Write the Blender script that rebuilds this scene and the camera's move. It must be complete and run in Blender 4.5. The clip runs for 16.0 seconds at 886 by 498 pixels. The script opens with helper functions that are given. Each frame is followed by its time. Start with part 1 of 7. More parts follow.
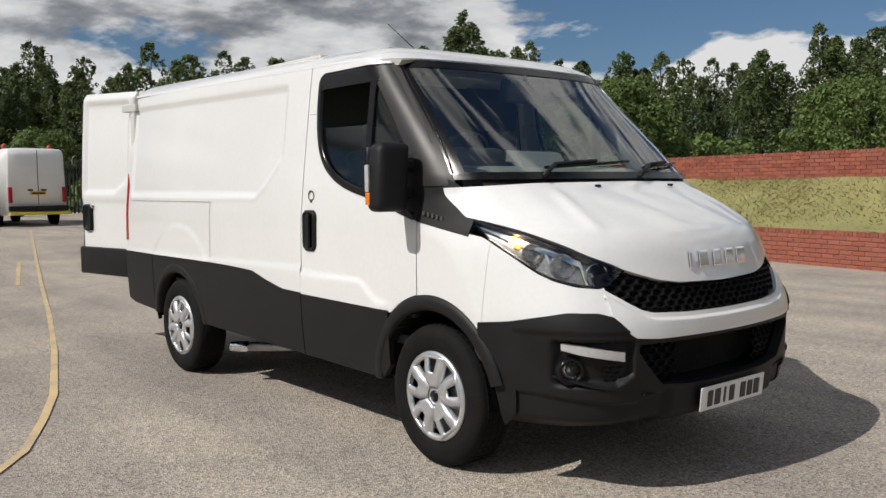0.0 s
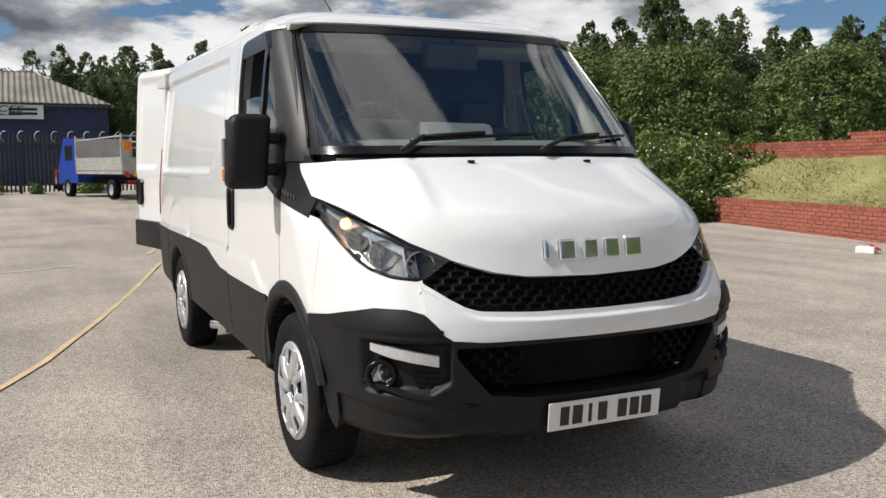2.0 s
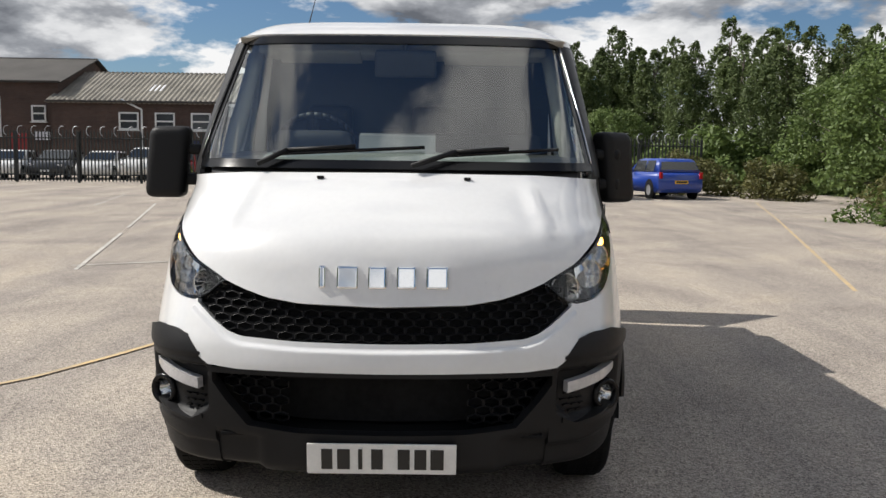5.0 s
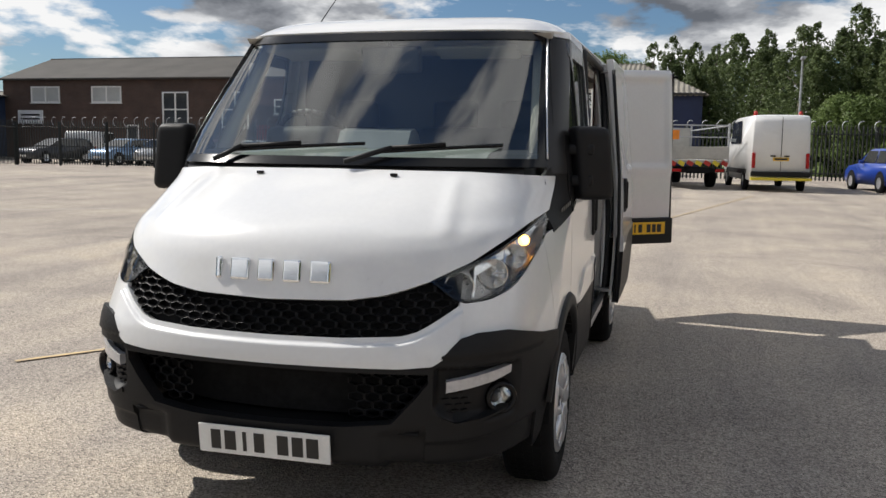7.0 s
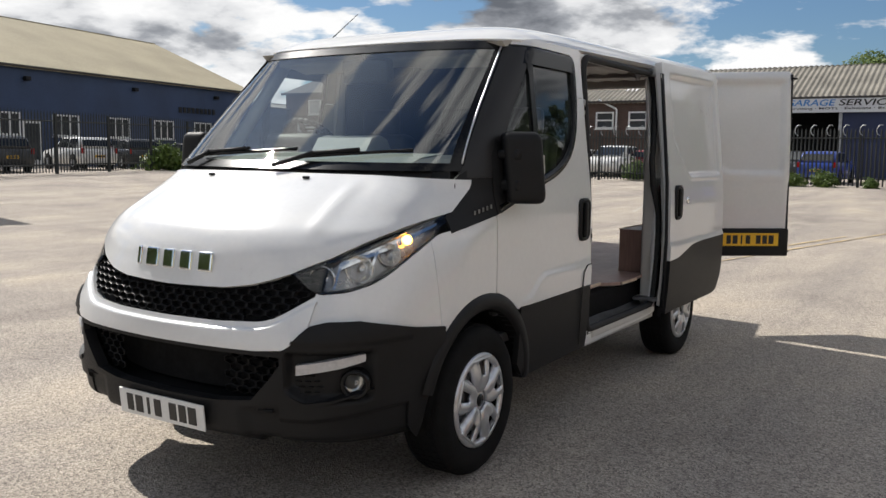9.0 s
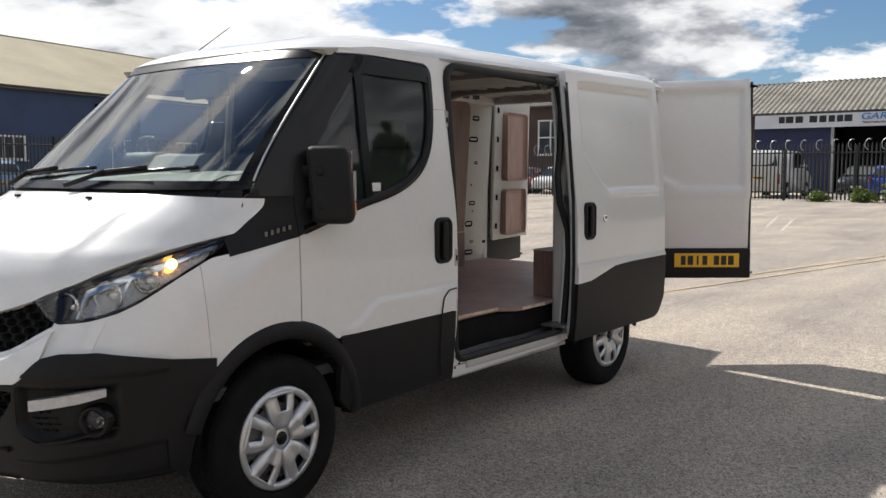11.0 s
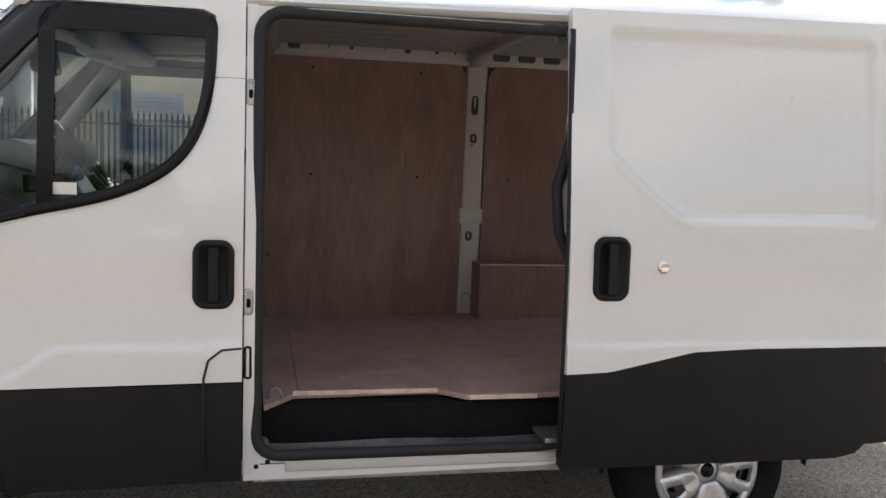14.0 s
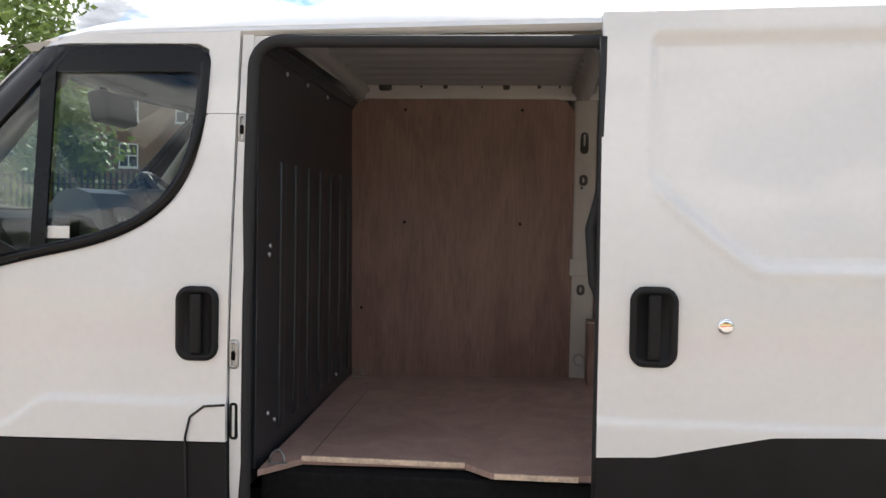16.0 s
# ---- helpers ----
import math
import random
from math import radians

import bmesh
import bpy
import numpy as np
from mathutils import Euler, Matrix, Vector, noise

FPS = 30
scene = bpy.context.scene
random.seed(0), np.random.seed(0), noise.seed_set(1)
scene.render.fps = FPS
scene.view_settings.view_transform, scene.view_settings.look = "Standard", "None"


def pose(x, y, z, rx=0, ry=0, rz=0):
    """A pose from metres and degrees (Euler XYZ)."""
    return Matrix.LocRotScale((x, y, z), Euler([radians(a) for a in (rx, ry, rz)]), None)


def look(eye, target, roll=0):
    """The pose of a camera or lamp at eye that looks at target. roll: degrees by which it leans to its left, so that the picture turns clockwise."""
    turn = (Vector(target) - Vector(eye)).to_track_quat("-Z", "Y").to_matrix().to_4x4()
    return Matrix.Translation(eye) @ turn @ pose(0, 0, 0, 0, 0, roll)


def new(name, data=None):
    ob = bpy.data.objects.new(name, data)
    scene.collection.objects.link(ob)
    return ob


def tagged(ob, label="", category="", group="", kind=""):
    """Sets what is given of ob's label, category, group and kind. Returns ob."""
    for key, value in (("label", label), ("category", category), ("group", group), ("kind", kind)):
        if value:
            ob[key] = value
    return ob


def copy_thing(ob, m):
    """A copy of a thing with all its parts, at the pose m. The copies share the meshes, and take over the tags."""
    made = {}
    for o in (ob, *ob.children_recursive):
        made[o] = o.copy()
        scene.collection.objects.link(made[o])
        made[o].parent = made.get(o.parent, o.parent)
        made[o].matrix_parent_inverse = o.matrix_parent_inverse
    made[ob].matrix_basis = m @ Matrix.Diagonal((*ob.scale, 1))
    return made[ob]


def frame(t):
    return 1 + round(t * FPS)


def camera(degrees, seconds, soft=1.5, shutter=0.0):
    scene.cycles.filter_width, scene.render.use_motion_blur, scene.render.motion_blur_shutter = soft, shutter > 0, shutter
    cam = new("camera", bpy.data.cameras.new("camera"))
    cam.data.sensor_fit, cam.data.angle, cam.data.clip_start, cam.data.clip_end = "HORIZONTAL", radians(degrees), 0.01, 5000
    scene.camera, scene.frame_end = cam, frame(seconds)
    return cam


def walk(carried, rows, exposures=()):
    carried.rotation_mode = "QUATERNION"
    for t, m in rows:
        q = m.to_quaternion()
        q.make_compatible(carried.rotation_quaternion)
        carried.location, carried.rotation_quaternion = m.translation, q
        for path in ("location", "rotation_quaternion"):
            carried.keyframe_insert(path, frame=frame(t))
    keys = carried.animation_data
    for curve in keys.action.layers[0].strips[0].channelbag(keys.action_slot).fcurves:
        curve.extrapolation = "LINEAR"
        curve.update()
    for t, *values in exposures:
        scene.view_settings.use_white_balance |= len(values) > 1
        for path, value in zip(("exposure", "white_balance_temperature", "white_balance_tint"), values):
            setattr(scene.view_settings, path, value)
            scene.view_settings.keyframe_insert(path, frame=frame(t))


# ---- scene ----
cam = camera(53.5, 16.0)
PATH = [
    (0, (3.277, -3.621, 1.374), (1.745, -2.342, 1.229), -0.6),
    (0.5, (3.368, -3.281, 1.366), (1.791, -2.059, 1.221), -0.4),
    (1, (3.585, -2.899, 1.371), (1.93, -1.787, 1.214), 0.1),
    (1.5, (3.665, -2.455, 1.357), (1.938, -1.461, 1.186), 0.0),
    (2, (3.782, -1.999, 1.355), (1.985, -1.143, 1.162), -0.4),
    (2.5, (3.881, -1.519, 1.349), (2.012, -0.832, 1.151), -0.5),
    (3, (3.945, -1.06, 1.394), (2.02, -0.565, 1.179), -0.4),
    (3.5, (4.035, -0.594, 1.411), (2.064, -0.317, 1.218), 0.3),
    (4, (4.023, -0.219, 1.423), (2.037, -0.067, 1.238), 0.4),
    (6.5, (3.944, 0.932, 1.447), (1.982, 0.616, 1.219), 1.3),
    (7, (3.857, 1.423, 1.476), (1.938, 0.91, 1.247), 0.8),
    (7.5, (3.711, 1.887, 1.488), (1.854, 1.181, 1.262), -0.3),
    (8, (3.577, 2.373, 1.495), (1.793, 1.498, 1.275), 0.2),
    (10.5, (2.903, 3.397, 1.462), (1.294, 2.227, 1.263), 0.1),
    (11, (2.462, 3.717, 1.471), (0.886, 2.499, 1.296), 0.0),
    (11.5, (1.913, 4.027, 1.465), (0.408, 2.72, 1.293), -0.3),
    (12, (1.268, 4.261, 1.485), (-0.128, 2.843, 1.287), -0.1),
    (12.5, (0.639, 4.459, 1.520), (-0.583, 2.890, 1.303), 1.2),
    (13, (-0.051, 4.403, 1.548), (-1.077, 2.698, 1.333), 1.3),
    (13.5, (-0.665, 4.258, 1.548), (-1.372, 2.395, 1.352), 2.2),
    (14, (-1.245, 4.034, 1.529), (-1.659, 2.085, 1.331), 1.9),
    (14.5, (-1.750, 3.878, 1.551), (-1.899, 1.892, 1.340), 1.9),
    (15, (-2.000, 3.730, 1.543), (-1.957, 1.735, 1.370), 1.9),
    (15.5, (-2.110, 3.669, 1.506), (-1.962, 1.676, 1.373), 1.2),
    (16, (-2.132, 3.654, 1.472), (-1.944, 1.663, 1.398), 1.0),
]
EXPOSURES = [(0, -0.24), (1.5, 0.0), (3.5, 0.13), (7, 0.12), (8.2, 0.16), (10.5, 0.34), (11.5, 0.44), (12.5, 0.74), (13.5, 0.92), (14.5, 1.26), (15, 1.38), (16, 1.32)]
walk(cam, [(t, look(eye, target, roll)) for t, eye, target, roll in PATH], EXPOSURES)

# ---- world, sun ----
SUN = Vector((-0.17, -0.97, 1.0)).normalized()      # towards the sun
world = bpy.data.worlds.new("sky")
scene.world = world
world.use_nodes = True
wt = world.node_tree
wt.nodes.clear()


def wn(kind, **kw):
    n = wt.nodes.new(kind)
    for k, v in kw.items():
        n.inputs[k.replace("_", " ")].default_value = v
    return n


sky = wt.nodes.new("ShaderNodeTexSky")
sky.sky_type, sky.sun_disc = "NISHITA", False
sky.sun_elevation, sky.sun_rotation = math.asin(SUN.z), math.atan2(SUN.x, SUN.y)
sky.altitude, sky.air_density, sky.dust_density, sky.ozone_density = 60, 1.0, 0.6, 2.0
coord = wt.nodes.new("ShaderNodeTexCoord")
sep = wt.nodes.new("ShaderNodeSeparateXYZ")
wt.links.new(coord.outputs["Generated"], sep.inputs[0])


def wmath(op, a, b):
    n = wt.nodes.new("ShaderNodeMath")
    n.operation = op
    for i, v in enumerate((a, b)):
        if isinstance(v, (int, float)):
            n.inputs[i].default_value = v
        else:
            wt.links.new(v, n.inputs[i])
    return n.outputs[0]


# broken cumulus: the view direction is laid on a flat cloud layer, crowding towards the horizon
def wramp(value, stops):
    r = wt.nodes.new("ShaderNodeValToRGB")
    els = r.color_ramp.elements
    while len(els) < len(stops):
        els.new(0.5)
    for e, (pos, c) in zip(els, stops):
        e.position, e.color = pos, (*c, 1)
    wt.links.new(value, r.inputs[0])
    return r.outputs[0]


def layer(lift):
    """Noise on the cloud layer, looked up a little higher in the sky by lift."""
    down = wmath("ADD", wmath("MAXIMUM", wmath("ADD", sep.outputs[2], lift), 0.0), 0.35)
    put = wt.nodes.new("ShaderNodeCombineXYZ")
    for i in (0, 1):
        wt.links.new(wmath("DIVIDE", sep.outputs[i], down), put.inputs[i])
    wt.links.new(wmath("MULTIPLY", wmath("ADD", sep.outputs[2], lift), 3.2), put.inputs[2])
    move = wt.nodes.new("ShaderNodeMapping")
    move.inputs["Location"].default_value = CLOUD_AT
    wt.links.new(put.outputs[0], move.inputs[0])
    n = wn("ShaderNodeTexNoise", Scale=2.5, Detail=11.0, Roughness=0.55, Distortion=0.1)
    wt.links.new(move.outputs[0], n.inputs["Vector"])
    return n.outputs[0]


CLOUD_AT = (-5.808, 0.988, 2.756)
here, over = layer(0.0), layer(0.045)
thin = wmath("MULTIPLY", wmath("MAXIMUM", wmath("SUBTRACT", sep.outputs[2], 0.20), 0.0), 0.115)     # fewer clouds overhead than along the horizon
here, over = wmath("SUBTRACT", here, thin), wmath("SUBTRACT", over, thin)
cover = wramp(here, [(0.428, (0, 0, 0)), (0.482, (1, 1, 1))])
depth = wmath("ADD", wmath("MULTIPLY", wmath("SUBTRACT", over, here), 3.2), wmath("MULTIPLY", wmath("SUBTRACT", here, 0.475), 2.4))
tone = wramp(wmath("ADD", depth, 0.25), [(0.12, (1.24, 1.24, 1.24)), (0.38, (0.96, 0.97, 0.99)), (0.56, (0.46, 0.48, 0.52)), (0.82, (0.18, 0.195, 0.225))])
skyk = wt.nodes.new("ShaderNodeMix")
skyk.data_type, skyk.blend_type = "RGBA", "MULTIPLY"
skyk.inputs[0].default_value = 1.0
skyk.inputs[7].default_value = (0.068, 0.084, 0.100, 1)
wt.links.new(sky.outputs[0], skyk.inputs[6])
blend = wt.nodes.new("ShaderNodeMix")
blend.data_type = "RGBA"
wt.links.new(cover, blend.inputs[0])
wt.links.new(skyk.outputs[2], blend.inputs[6])
wt.links.new(tone, blend.inputs[7])
bg = wn("ShaderNodeBackground", Strength=0.69)
wt.links.new(blend.outputs[2], bg.inputs[0])
wo = wt.nodes.new("ShaderNodeOutputWorld")
wt.links.new(bg.outputs[0], wo.inputs[0])

sun_data = bpy.data.lights.new("sun", "SUN")
sun_data.energy, sun_data.angle, sun_data.color = 4.9, radians(0.53), (1.0, 0.955, 0.89)
sun = new("sun", sun_data)
sun.matrix_world = look(SUN * 60, (0, 0, 0))

# ---- materials ----


def mat(name, col, rough=0.5, metal=0.0, var=0.08, scale=8.0, fine=60.0, bump=0.0, coat=0.0, alt=None, spec=0.5):
    """Principled surface: colour varied at two scales (stains and grain), roughness varied, fine relief."""
    m = bpy.data.materials.new(name)
    m.use_nodes = True
    t = m.node_tree
    p = t.nodes["Principled BSDF"]
    p.inputs["Metallic"].default_value = metal
    p.inputs["Coat Weight"].default_value = coat
    p.inputs["Coat Roughness"].default_value = 0.04
    p.inputs["Specular IOR Level"].default_value = spec
    tc = t.nodes.new("ShaderNodeTexCoord")
    a, b = t.nodes.new("ShaderNodeTexNoise"), t.nodes.new("ShaderNodeTexNoise")
    a.inputs["Scale"].default_value, a.inputs["Detail"].default_value = scale, 5
    b.inputs["Scale"].default_value, b.inputs["Detail"].default_value = fine, 4
    for n in (a, b):
        t.links.new(tc.outputs["Object"], n.inputs["Vector"])
    mid = t.nodes.new("ShaderNodeMath")
    mid.operation = "MULTIPLY_ADD"
    mid.inputs[1].default_value = 0.6
    t.links.new(a.outputs[0], mid.inputs[0])
    sc = t.nodes.new("ShaderNodeMath")
    sc.operation = "MULTIPLY"
    sc.inputs[1].default_value = 0.4
    t.links.new(b.outputs[0], sc.inputs[0])
    t.links.new(sc.outputs[0], mid.inputs[2])
    ramp = t.nodes.new("ShaderNodeValToRGB")
    lo = alt or tuple(c * (1 - 2.2 * var) for c in col)
    hi = tuple(min(1, c * (1 + 1.2 * var)) for c in col)
    ramp.color_ramp.elements[0].position, ramp.color_ramp.elements[0].color = 0.3, (*lo, 1)
    ramp.color_ramp.elements[1].position, ramp.color_ramp.elements[1].color = 0.62, (*hi, 1)
    t.links.new(mid.outputs[0], ramp.inputs[0])
    t.links.new(ramp.outputs[0], p.inputs["Base Color"])
    rr = t.nodes.new("ShaderNodeMapRange")
    rr.inputs[3].default_value, rr.inputs[4].default_value = max(0.02, rough - 0.07), min(1, rough + 0.07)
    t.links.new(mid.outputs[0], rr.inputs[0])
    t.links.new(rr.outputs[0], p.inputs["Roughness"])
    if bump:
        bu = t.nodes.new("ShaderNodeBump")
        bu.inputs["Strength"].default_value, bu.inputs["Distance"].default_value = bump, 0.01
        t.links.new(b.outputs[0], bu.inputs["Height"])
        t.links.new(bu.outputs[0], p.inputs["Normal"])
    return m


def glass_mat(name, tint, rough=0.0, f0=0.04):
    m = bpy.data.materials.new(name)
    m.use_nodes = True
    t = m.node_tree
    t.nodes.clear()
    tr, gl = t.nodes.new("ShaderNodeBsdfTransparent"), t.nodes.new("ShaderNodeBsdfGlossy")
    tr.inputs[0].default_value = (*tint, 1)
    gl.inputs["Roughness"].default_value = rough
    lw, pw, ma = t.nodes.new("ShaderNodeLayerWeight"), t.nodes.new("ShaderNodeMath"), t.nodes.new("ShaderNodeMath")
    lw.inputs[0].default_value = 0.5
    pw.operation, ma.operation = "POWER", "MULTIPLY_ADD"
    pw.inputs[1].default_value = 4.2
    ma.inputs[1].default_value, ma.inputs[2].default_value = 1 - f0, f0
    mx, o = t.nodes.new("ShaderNodeMixShader"), t.nodes.new("ShaderNodeOutputMaterial")
    t.links.new(lw.outputs["Facing"], pw.inputs[0])
    t.links.new(pw.outputs[0], ma.inputs[0])
    t.links.new(ma.outputs[0], mx.inputs[0])
    t.links.new(tr.outputs[0], mx.inputs[1])
    t.links.new(gl.outputs[0], mx.inputs[2])
    t.links.new(mx.outputs[0], o.inputs[0])
    return m


def glow_mat(name, col, strength):
    m = bpy.data.materials.new(name)
    m.use_nodes = True
    p = m.node_tree.nodes["Principled BSDF"]
    p.inputs["Base Color"].default_value = (*col, 1)
    p.inputs["Emission Color"].default_value = (*col, 1)
    p.inputs["Emission Strength"].default_value = strength
    return m


def brick_mat(name, c1, c2, mortar, sx=0.225, sy=0.075):
    """Far brickwork: courses laid by the wall's own horizontal run and height."""
    m = bpy.data.materials.new(name)
    m.use_nodes = True
    t = m.node_tree
    p = t.nodes["Principled BSDF"]
    p.inputs["Roughness"].default_value = 0.9
    tc, sp, cm = t.nodes.new("ShaderNodeTexCoord"), t.nodes.new("ShaderNodeSeparateXYZ"), t.nodes.new("ShaderNodeCombineXYZ")
    ad = t.nodes.new("ShaderNodeMath")
    t.links.new(tc.outputs["Object"], sp.inputs[0])
    t.links.new(sp.outputs[0], ad.inputs[0])
    t.links.new(sp.outputs[1], ad.inputs[1])
    t.links.new(ad.outputs[0], cm.inputs[0])
    t.links.new(sp.outputs[2], cm.inputs[1])
    br = t.nodes.new("ShaderNodeTexBrick")
    br.inputs["Color1"].default_value, br.inputs["Color2"].default_value, br.inputs["Mortar"].default_value = (*c1, 1), (*c2, 1), (*mortar, 1)
    br.inputs["Scale"].default_value, br.inputs["Brick Width"].default_value, br.inputs["Row Height"].default_value = 1.0, sx, sy
    br.inputs["Mortar Size"].default_value = 0.008
    t.links.new(cm.outputs[0], br.inputs["Vector"])
    no, mx = t.nodes.new("ShaderNodeTexNoise"), t.nodes.new("ShaderNodeMix")
    no.inputs["Scale"].default_value, no.inputs["Detail"].default_value = 0.7, 6
    t.links.new(tc.outputs["Object"], no.inputs["Vector"])
    mx.data_type, mx.blend_type = "RGBA", "MULTIPLY"
    mx.inputs[0].default_value = 0.7
    t.links.new(br.outputs[0], mx.inputs[6])
    t.links.new(no.outputs[0], mx.inputs[7])
    t.links.new(mx.outputs[2], p.inputs["Base Color"])
    return m


def ground_mat():
    m = bpy.data.materials.new("worn_tarmac")
    m.use_nodes = True
    t = m.node_tree
    p = t.nodes["Principled BSDF"]
    p.inputs["Roughness"].default_value = 0.9
    p.inputs["Specular IOR Level"].default_value = 0.25
    tc = t.nodes.new("ShaderNodeTexCoord")

    def noise_(scale, detail=5.0, rough=0.55, stretch=None, dist=0.0):
        n = t.nodes.new("ShaderNodeTexNoise")
        n.inputs["Scale"].default_value, n.inputs["Detail"].default_value, n.inputs["Roughness"].default_value = scale, detail, rough
        n.inputs["Distortion"].default_value = dist
        if stretch:
            mp = t.nodes.new("ShaderNodeMapping")
            mp.inputs["Scale"].default_value = stretch[:3]
            mp.inputs["Rotation"].default_value = (0, 0, radians(stretch[3]))
            t.links.new(tc.outputs["Object"], mp.inputs[0])
            t.links.new(mp.outputs[0], n.inputs["Vector"])
        else:
            t.links.new(tc.outputs["Object"], n.inputs["Vector"])
        return n.outputs[0]

    def ramp_(v, stops):
        r = t.nodes.new("ShaderNodeValToRGB")
        els = r.color_ramp.elements
        while len(els) < len(stops):
            els.new(0.5)
        for e, (pos, c) in zip(els, stops):
            e.position, e.color = pos, (*c, 1)
        t.links.new(v, r.inputs[0])
        return r.outputs[0]

    def mul(a, b, f=1.0):
        x = t.nodes.new("ShaderNodeMix")
        x.data_type, x.blend_type = "RGBA", "MULTIPLY"
        x.inputs[0].default_value = f
        t.links.new(a, x.inputs[6])
        t.links.new(b, x.inputs[7])
        return x.outputs[2]

    vor = t.nodes.new("ShaderNodeTexVoronoi")
    vor.inputs["Scale"].default_value = 112
    t.links.new(tc.outputs["Object"], vor.inputs["Vector"])
    base = ramp_(vor.outputs["Color"], [(0.06, (0.155, 0.140, 0.122)), (0.42, (0.37, 0.327, 0.280)), (0.95, (0.64, 0.570, 0.490))])
    base = mul(base, ramp_(noise_(30, 6, 0.75), [(0.3, (0.80, 0.80, 0.80)), (0.7, (1.10, 1.09, 1.08))]))
    base = mul(base, ramp_(noise_(0.45, 7, 0.6, (1, 1, 1, 0), 0.6), [(0.32, (0.74, 0.74, 0.76)), (0.55, (1.0, 1.0, 1.0)), (0.75, (1.16, 1.13, 1.06))]))
    base = mul(base, ramp_(noise_(0.8, 5, 0.6, (0.12, 1.5, 1, 12)), [(0.35, (0.82, 0.82, 0.84)), (0.6, (1.06, 1.05, 1.03))]))
    base = mul(base, ramp_(noise_(1.9, 3, 0.5), [(0.17, (0.5, 0.49, 0.48)), (0.22, (1, 1, 1))]))
    t.links.new(base, p.inputs["Base Color"])
    bu = t.nodes.new("ShaderNodeBump")
    bu.inputs["Strength"].default_value, bu.inputs["Distance"].default_value = 0.7, 0.009
    t.links.new(vor.outputs["Distance"], bu.inputs["Height"])
    t.links.new(bu.outputs[0], p.inputs["Normal"])
    return m


def leaf_mat(name, c1, c2):
    m = bpy.data.materials.new(name)
    m.use_nodes = True
    t = m.node_tree
    p = t.nodes["Principled BSDF"]
    p.inputs["Roughness"].default_value = 0.55
    p.inputs["Specular IOR Level"].default_value = 0.3
    geo, ob = t.nodes.new("ShaderNodeNewGeometry"), t.nodes.new("ShaderNodeObjectInfo")
    r = t.nodes.new("ShaderNodeValToRGB")
    r.color_ramp.elements[0].color, r.color_ramp.elements[1].color = (*c1, 1), (*c2, 1)
    ad = t.nodes.new("ShaderNodeMath")
    ad.operation = "MULTIPLY_ADD"
    ad.inputs[1].default_value = 0.65
    t.links.new(geo.outputs["Random Per Island"], ad.inputs[0])
    sc = t.nodes.new("ShaderNodeMath")
    sc.operation = "MULTIPLY"
    sc.inputs[1].default_value = 0.35
    t.links.new(ob.outputs["Random"], sc.inputs[0])
    t.links.new(sc.outputs[0], ad.inputs[2])
    t.links.new(ad.outputs[0], r.inputs[0])
    t.links.new(r.outputs[0], p.inputs["Base Color"])
    tl, mx = t.nodes.new("ShaderNodeBsdfTranslucent"), t.nodes.new("ShaderNodeMixShader")
    t.links.new(r.outputs[0], tl.inputs[0])
    mx.inputs[0].default_value = 0.3
    t.links.new(p.outputs[0], mx.inputs[1])
    t.links.new(tl.outputs[0], mx.inputs[2])
    t.links.new(mx.outputs[0], t.nodes["Material Output"].inputs[0])
    return m


def wood_mat(name, c1, c2):
    m = bpy.data.materials.new(name)
    m.use_nodes = True
    t = m.node_tree
    p = t.nodes["Principled BSDF"]
    p.inputs["Roughness"].default_value = 0.5
    tc, mp, no, r = (t.nodes.new("ShaderNode" + k) for k in ("TexCoord", "Mapping", "TexNoise", "ValToRGB"))
    mp.inputs["Scale"].default_value = (2.6, 2.6, 0.8)
    no.inputs["Scale"].default_value, no.inputs["Detail"].default_value, no.inputs["Distortion"].default_value = 2.2, 9, 1.2
    r.color_ramp.elements[0].position, r.color_ramp.elements[0].color = 0.25, (*c1, 1)
    r.color_ramp.elements[1].position, r.color_ramp.elements[1].color = 0.75, (*c2, 1)
    t.links.new(tc.outputs["Object"], mp.inputs[0])
    t.links.new(mp.outputs[0], no.inputs["Vector"])
    t.links.new(no.outputs[0], r.inputs[0])
    fine, fm, fr, mx = (t.nodes.new("ShaderNode" + k) for k in ("TexNoise", "Mapping", "ValToRGB", "Mix"))
    fm.inputs["Scale"].default_value = (60, 60, 4)
    fine.inputs["Scale"].default_value, fine.inputs["Detail"].default_value, fine.inputs["Roughness"].default_value = 1.6, 6, 0.65
    t.links.new(tc.outputs["Object"], fm.inputs[0])
    t.links.new(fm.outputs[0], fine.inputs["Vector"])
    fr.color_ramp.elements[0].position, fr.color_ramp.elements[0].color = 0.32, (0.80, 0.79, 0.78, 1)
    fr.color_ramp.elements[1].position, fr.color_ramp.elements[1].color = 0.68, (1.10, 1.10, 1.11, 1)
    t.links.new(fine.outputs[0], fr.inputs[0])
    mx.data_type, mx.blend_type = "RGBA", "MULTIPLY"
    mx.inputs[0].default_value = 1.0
    t.links.new(r.outputs[0], mx.inputs[6])
    t.links.new(fr.outputs[0], mx.inputs[7])
    t.links.new(mx.outputs[2], p.inputs["Base Color"])
    return m


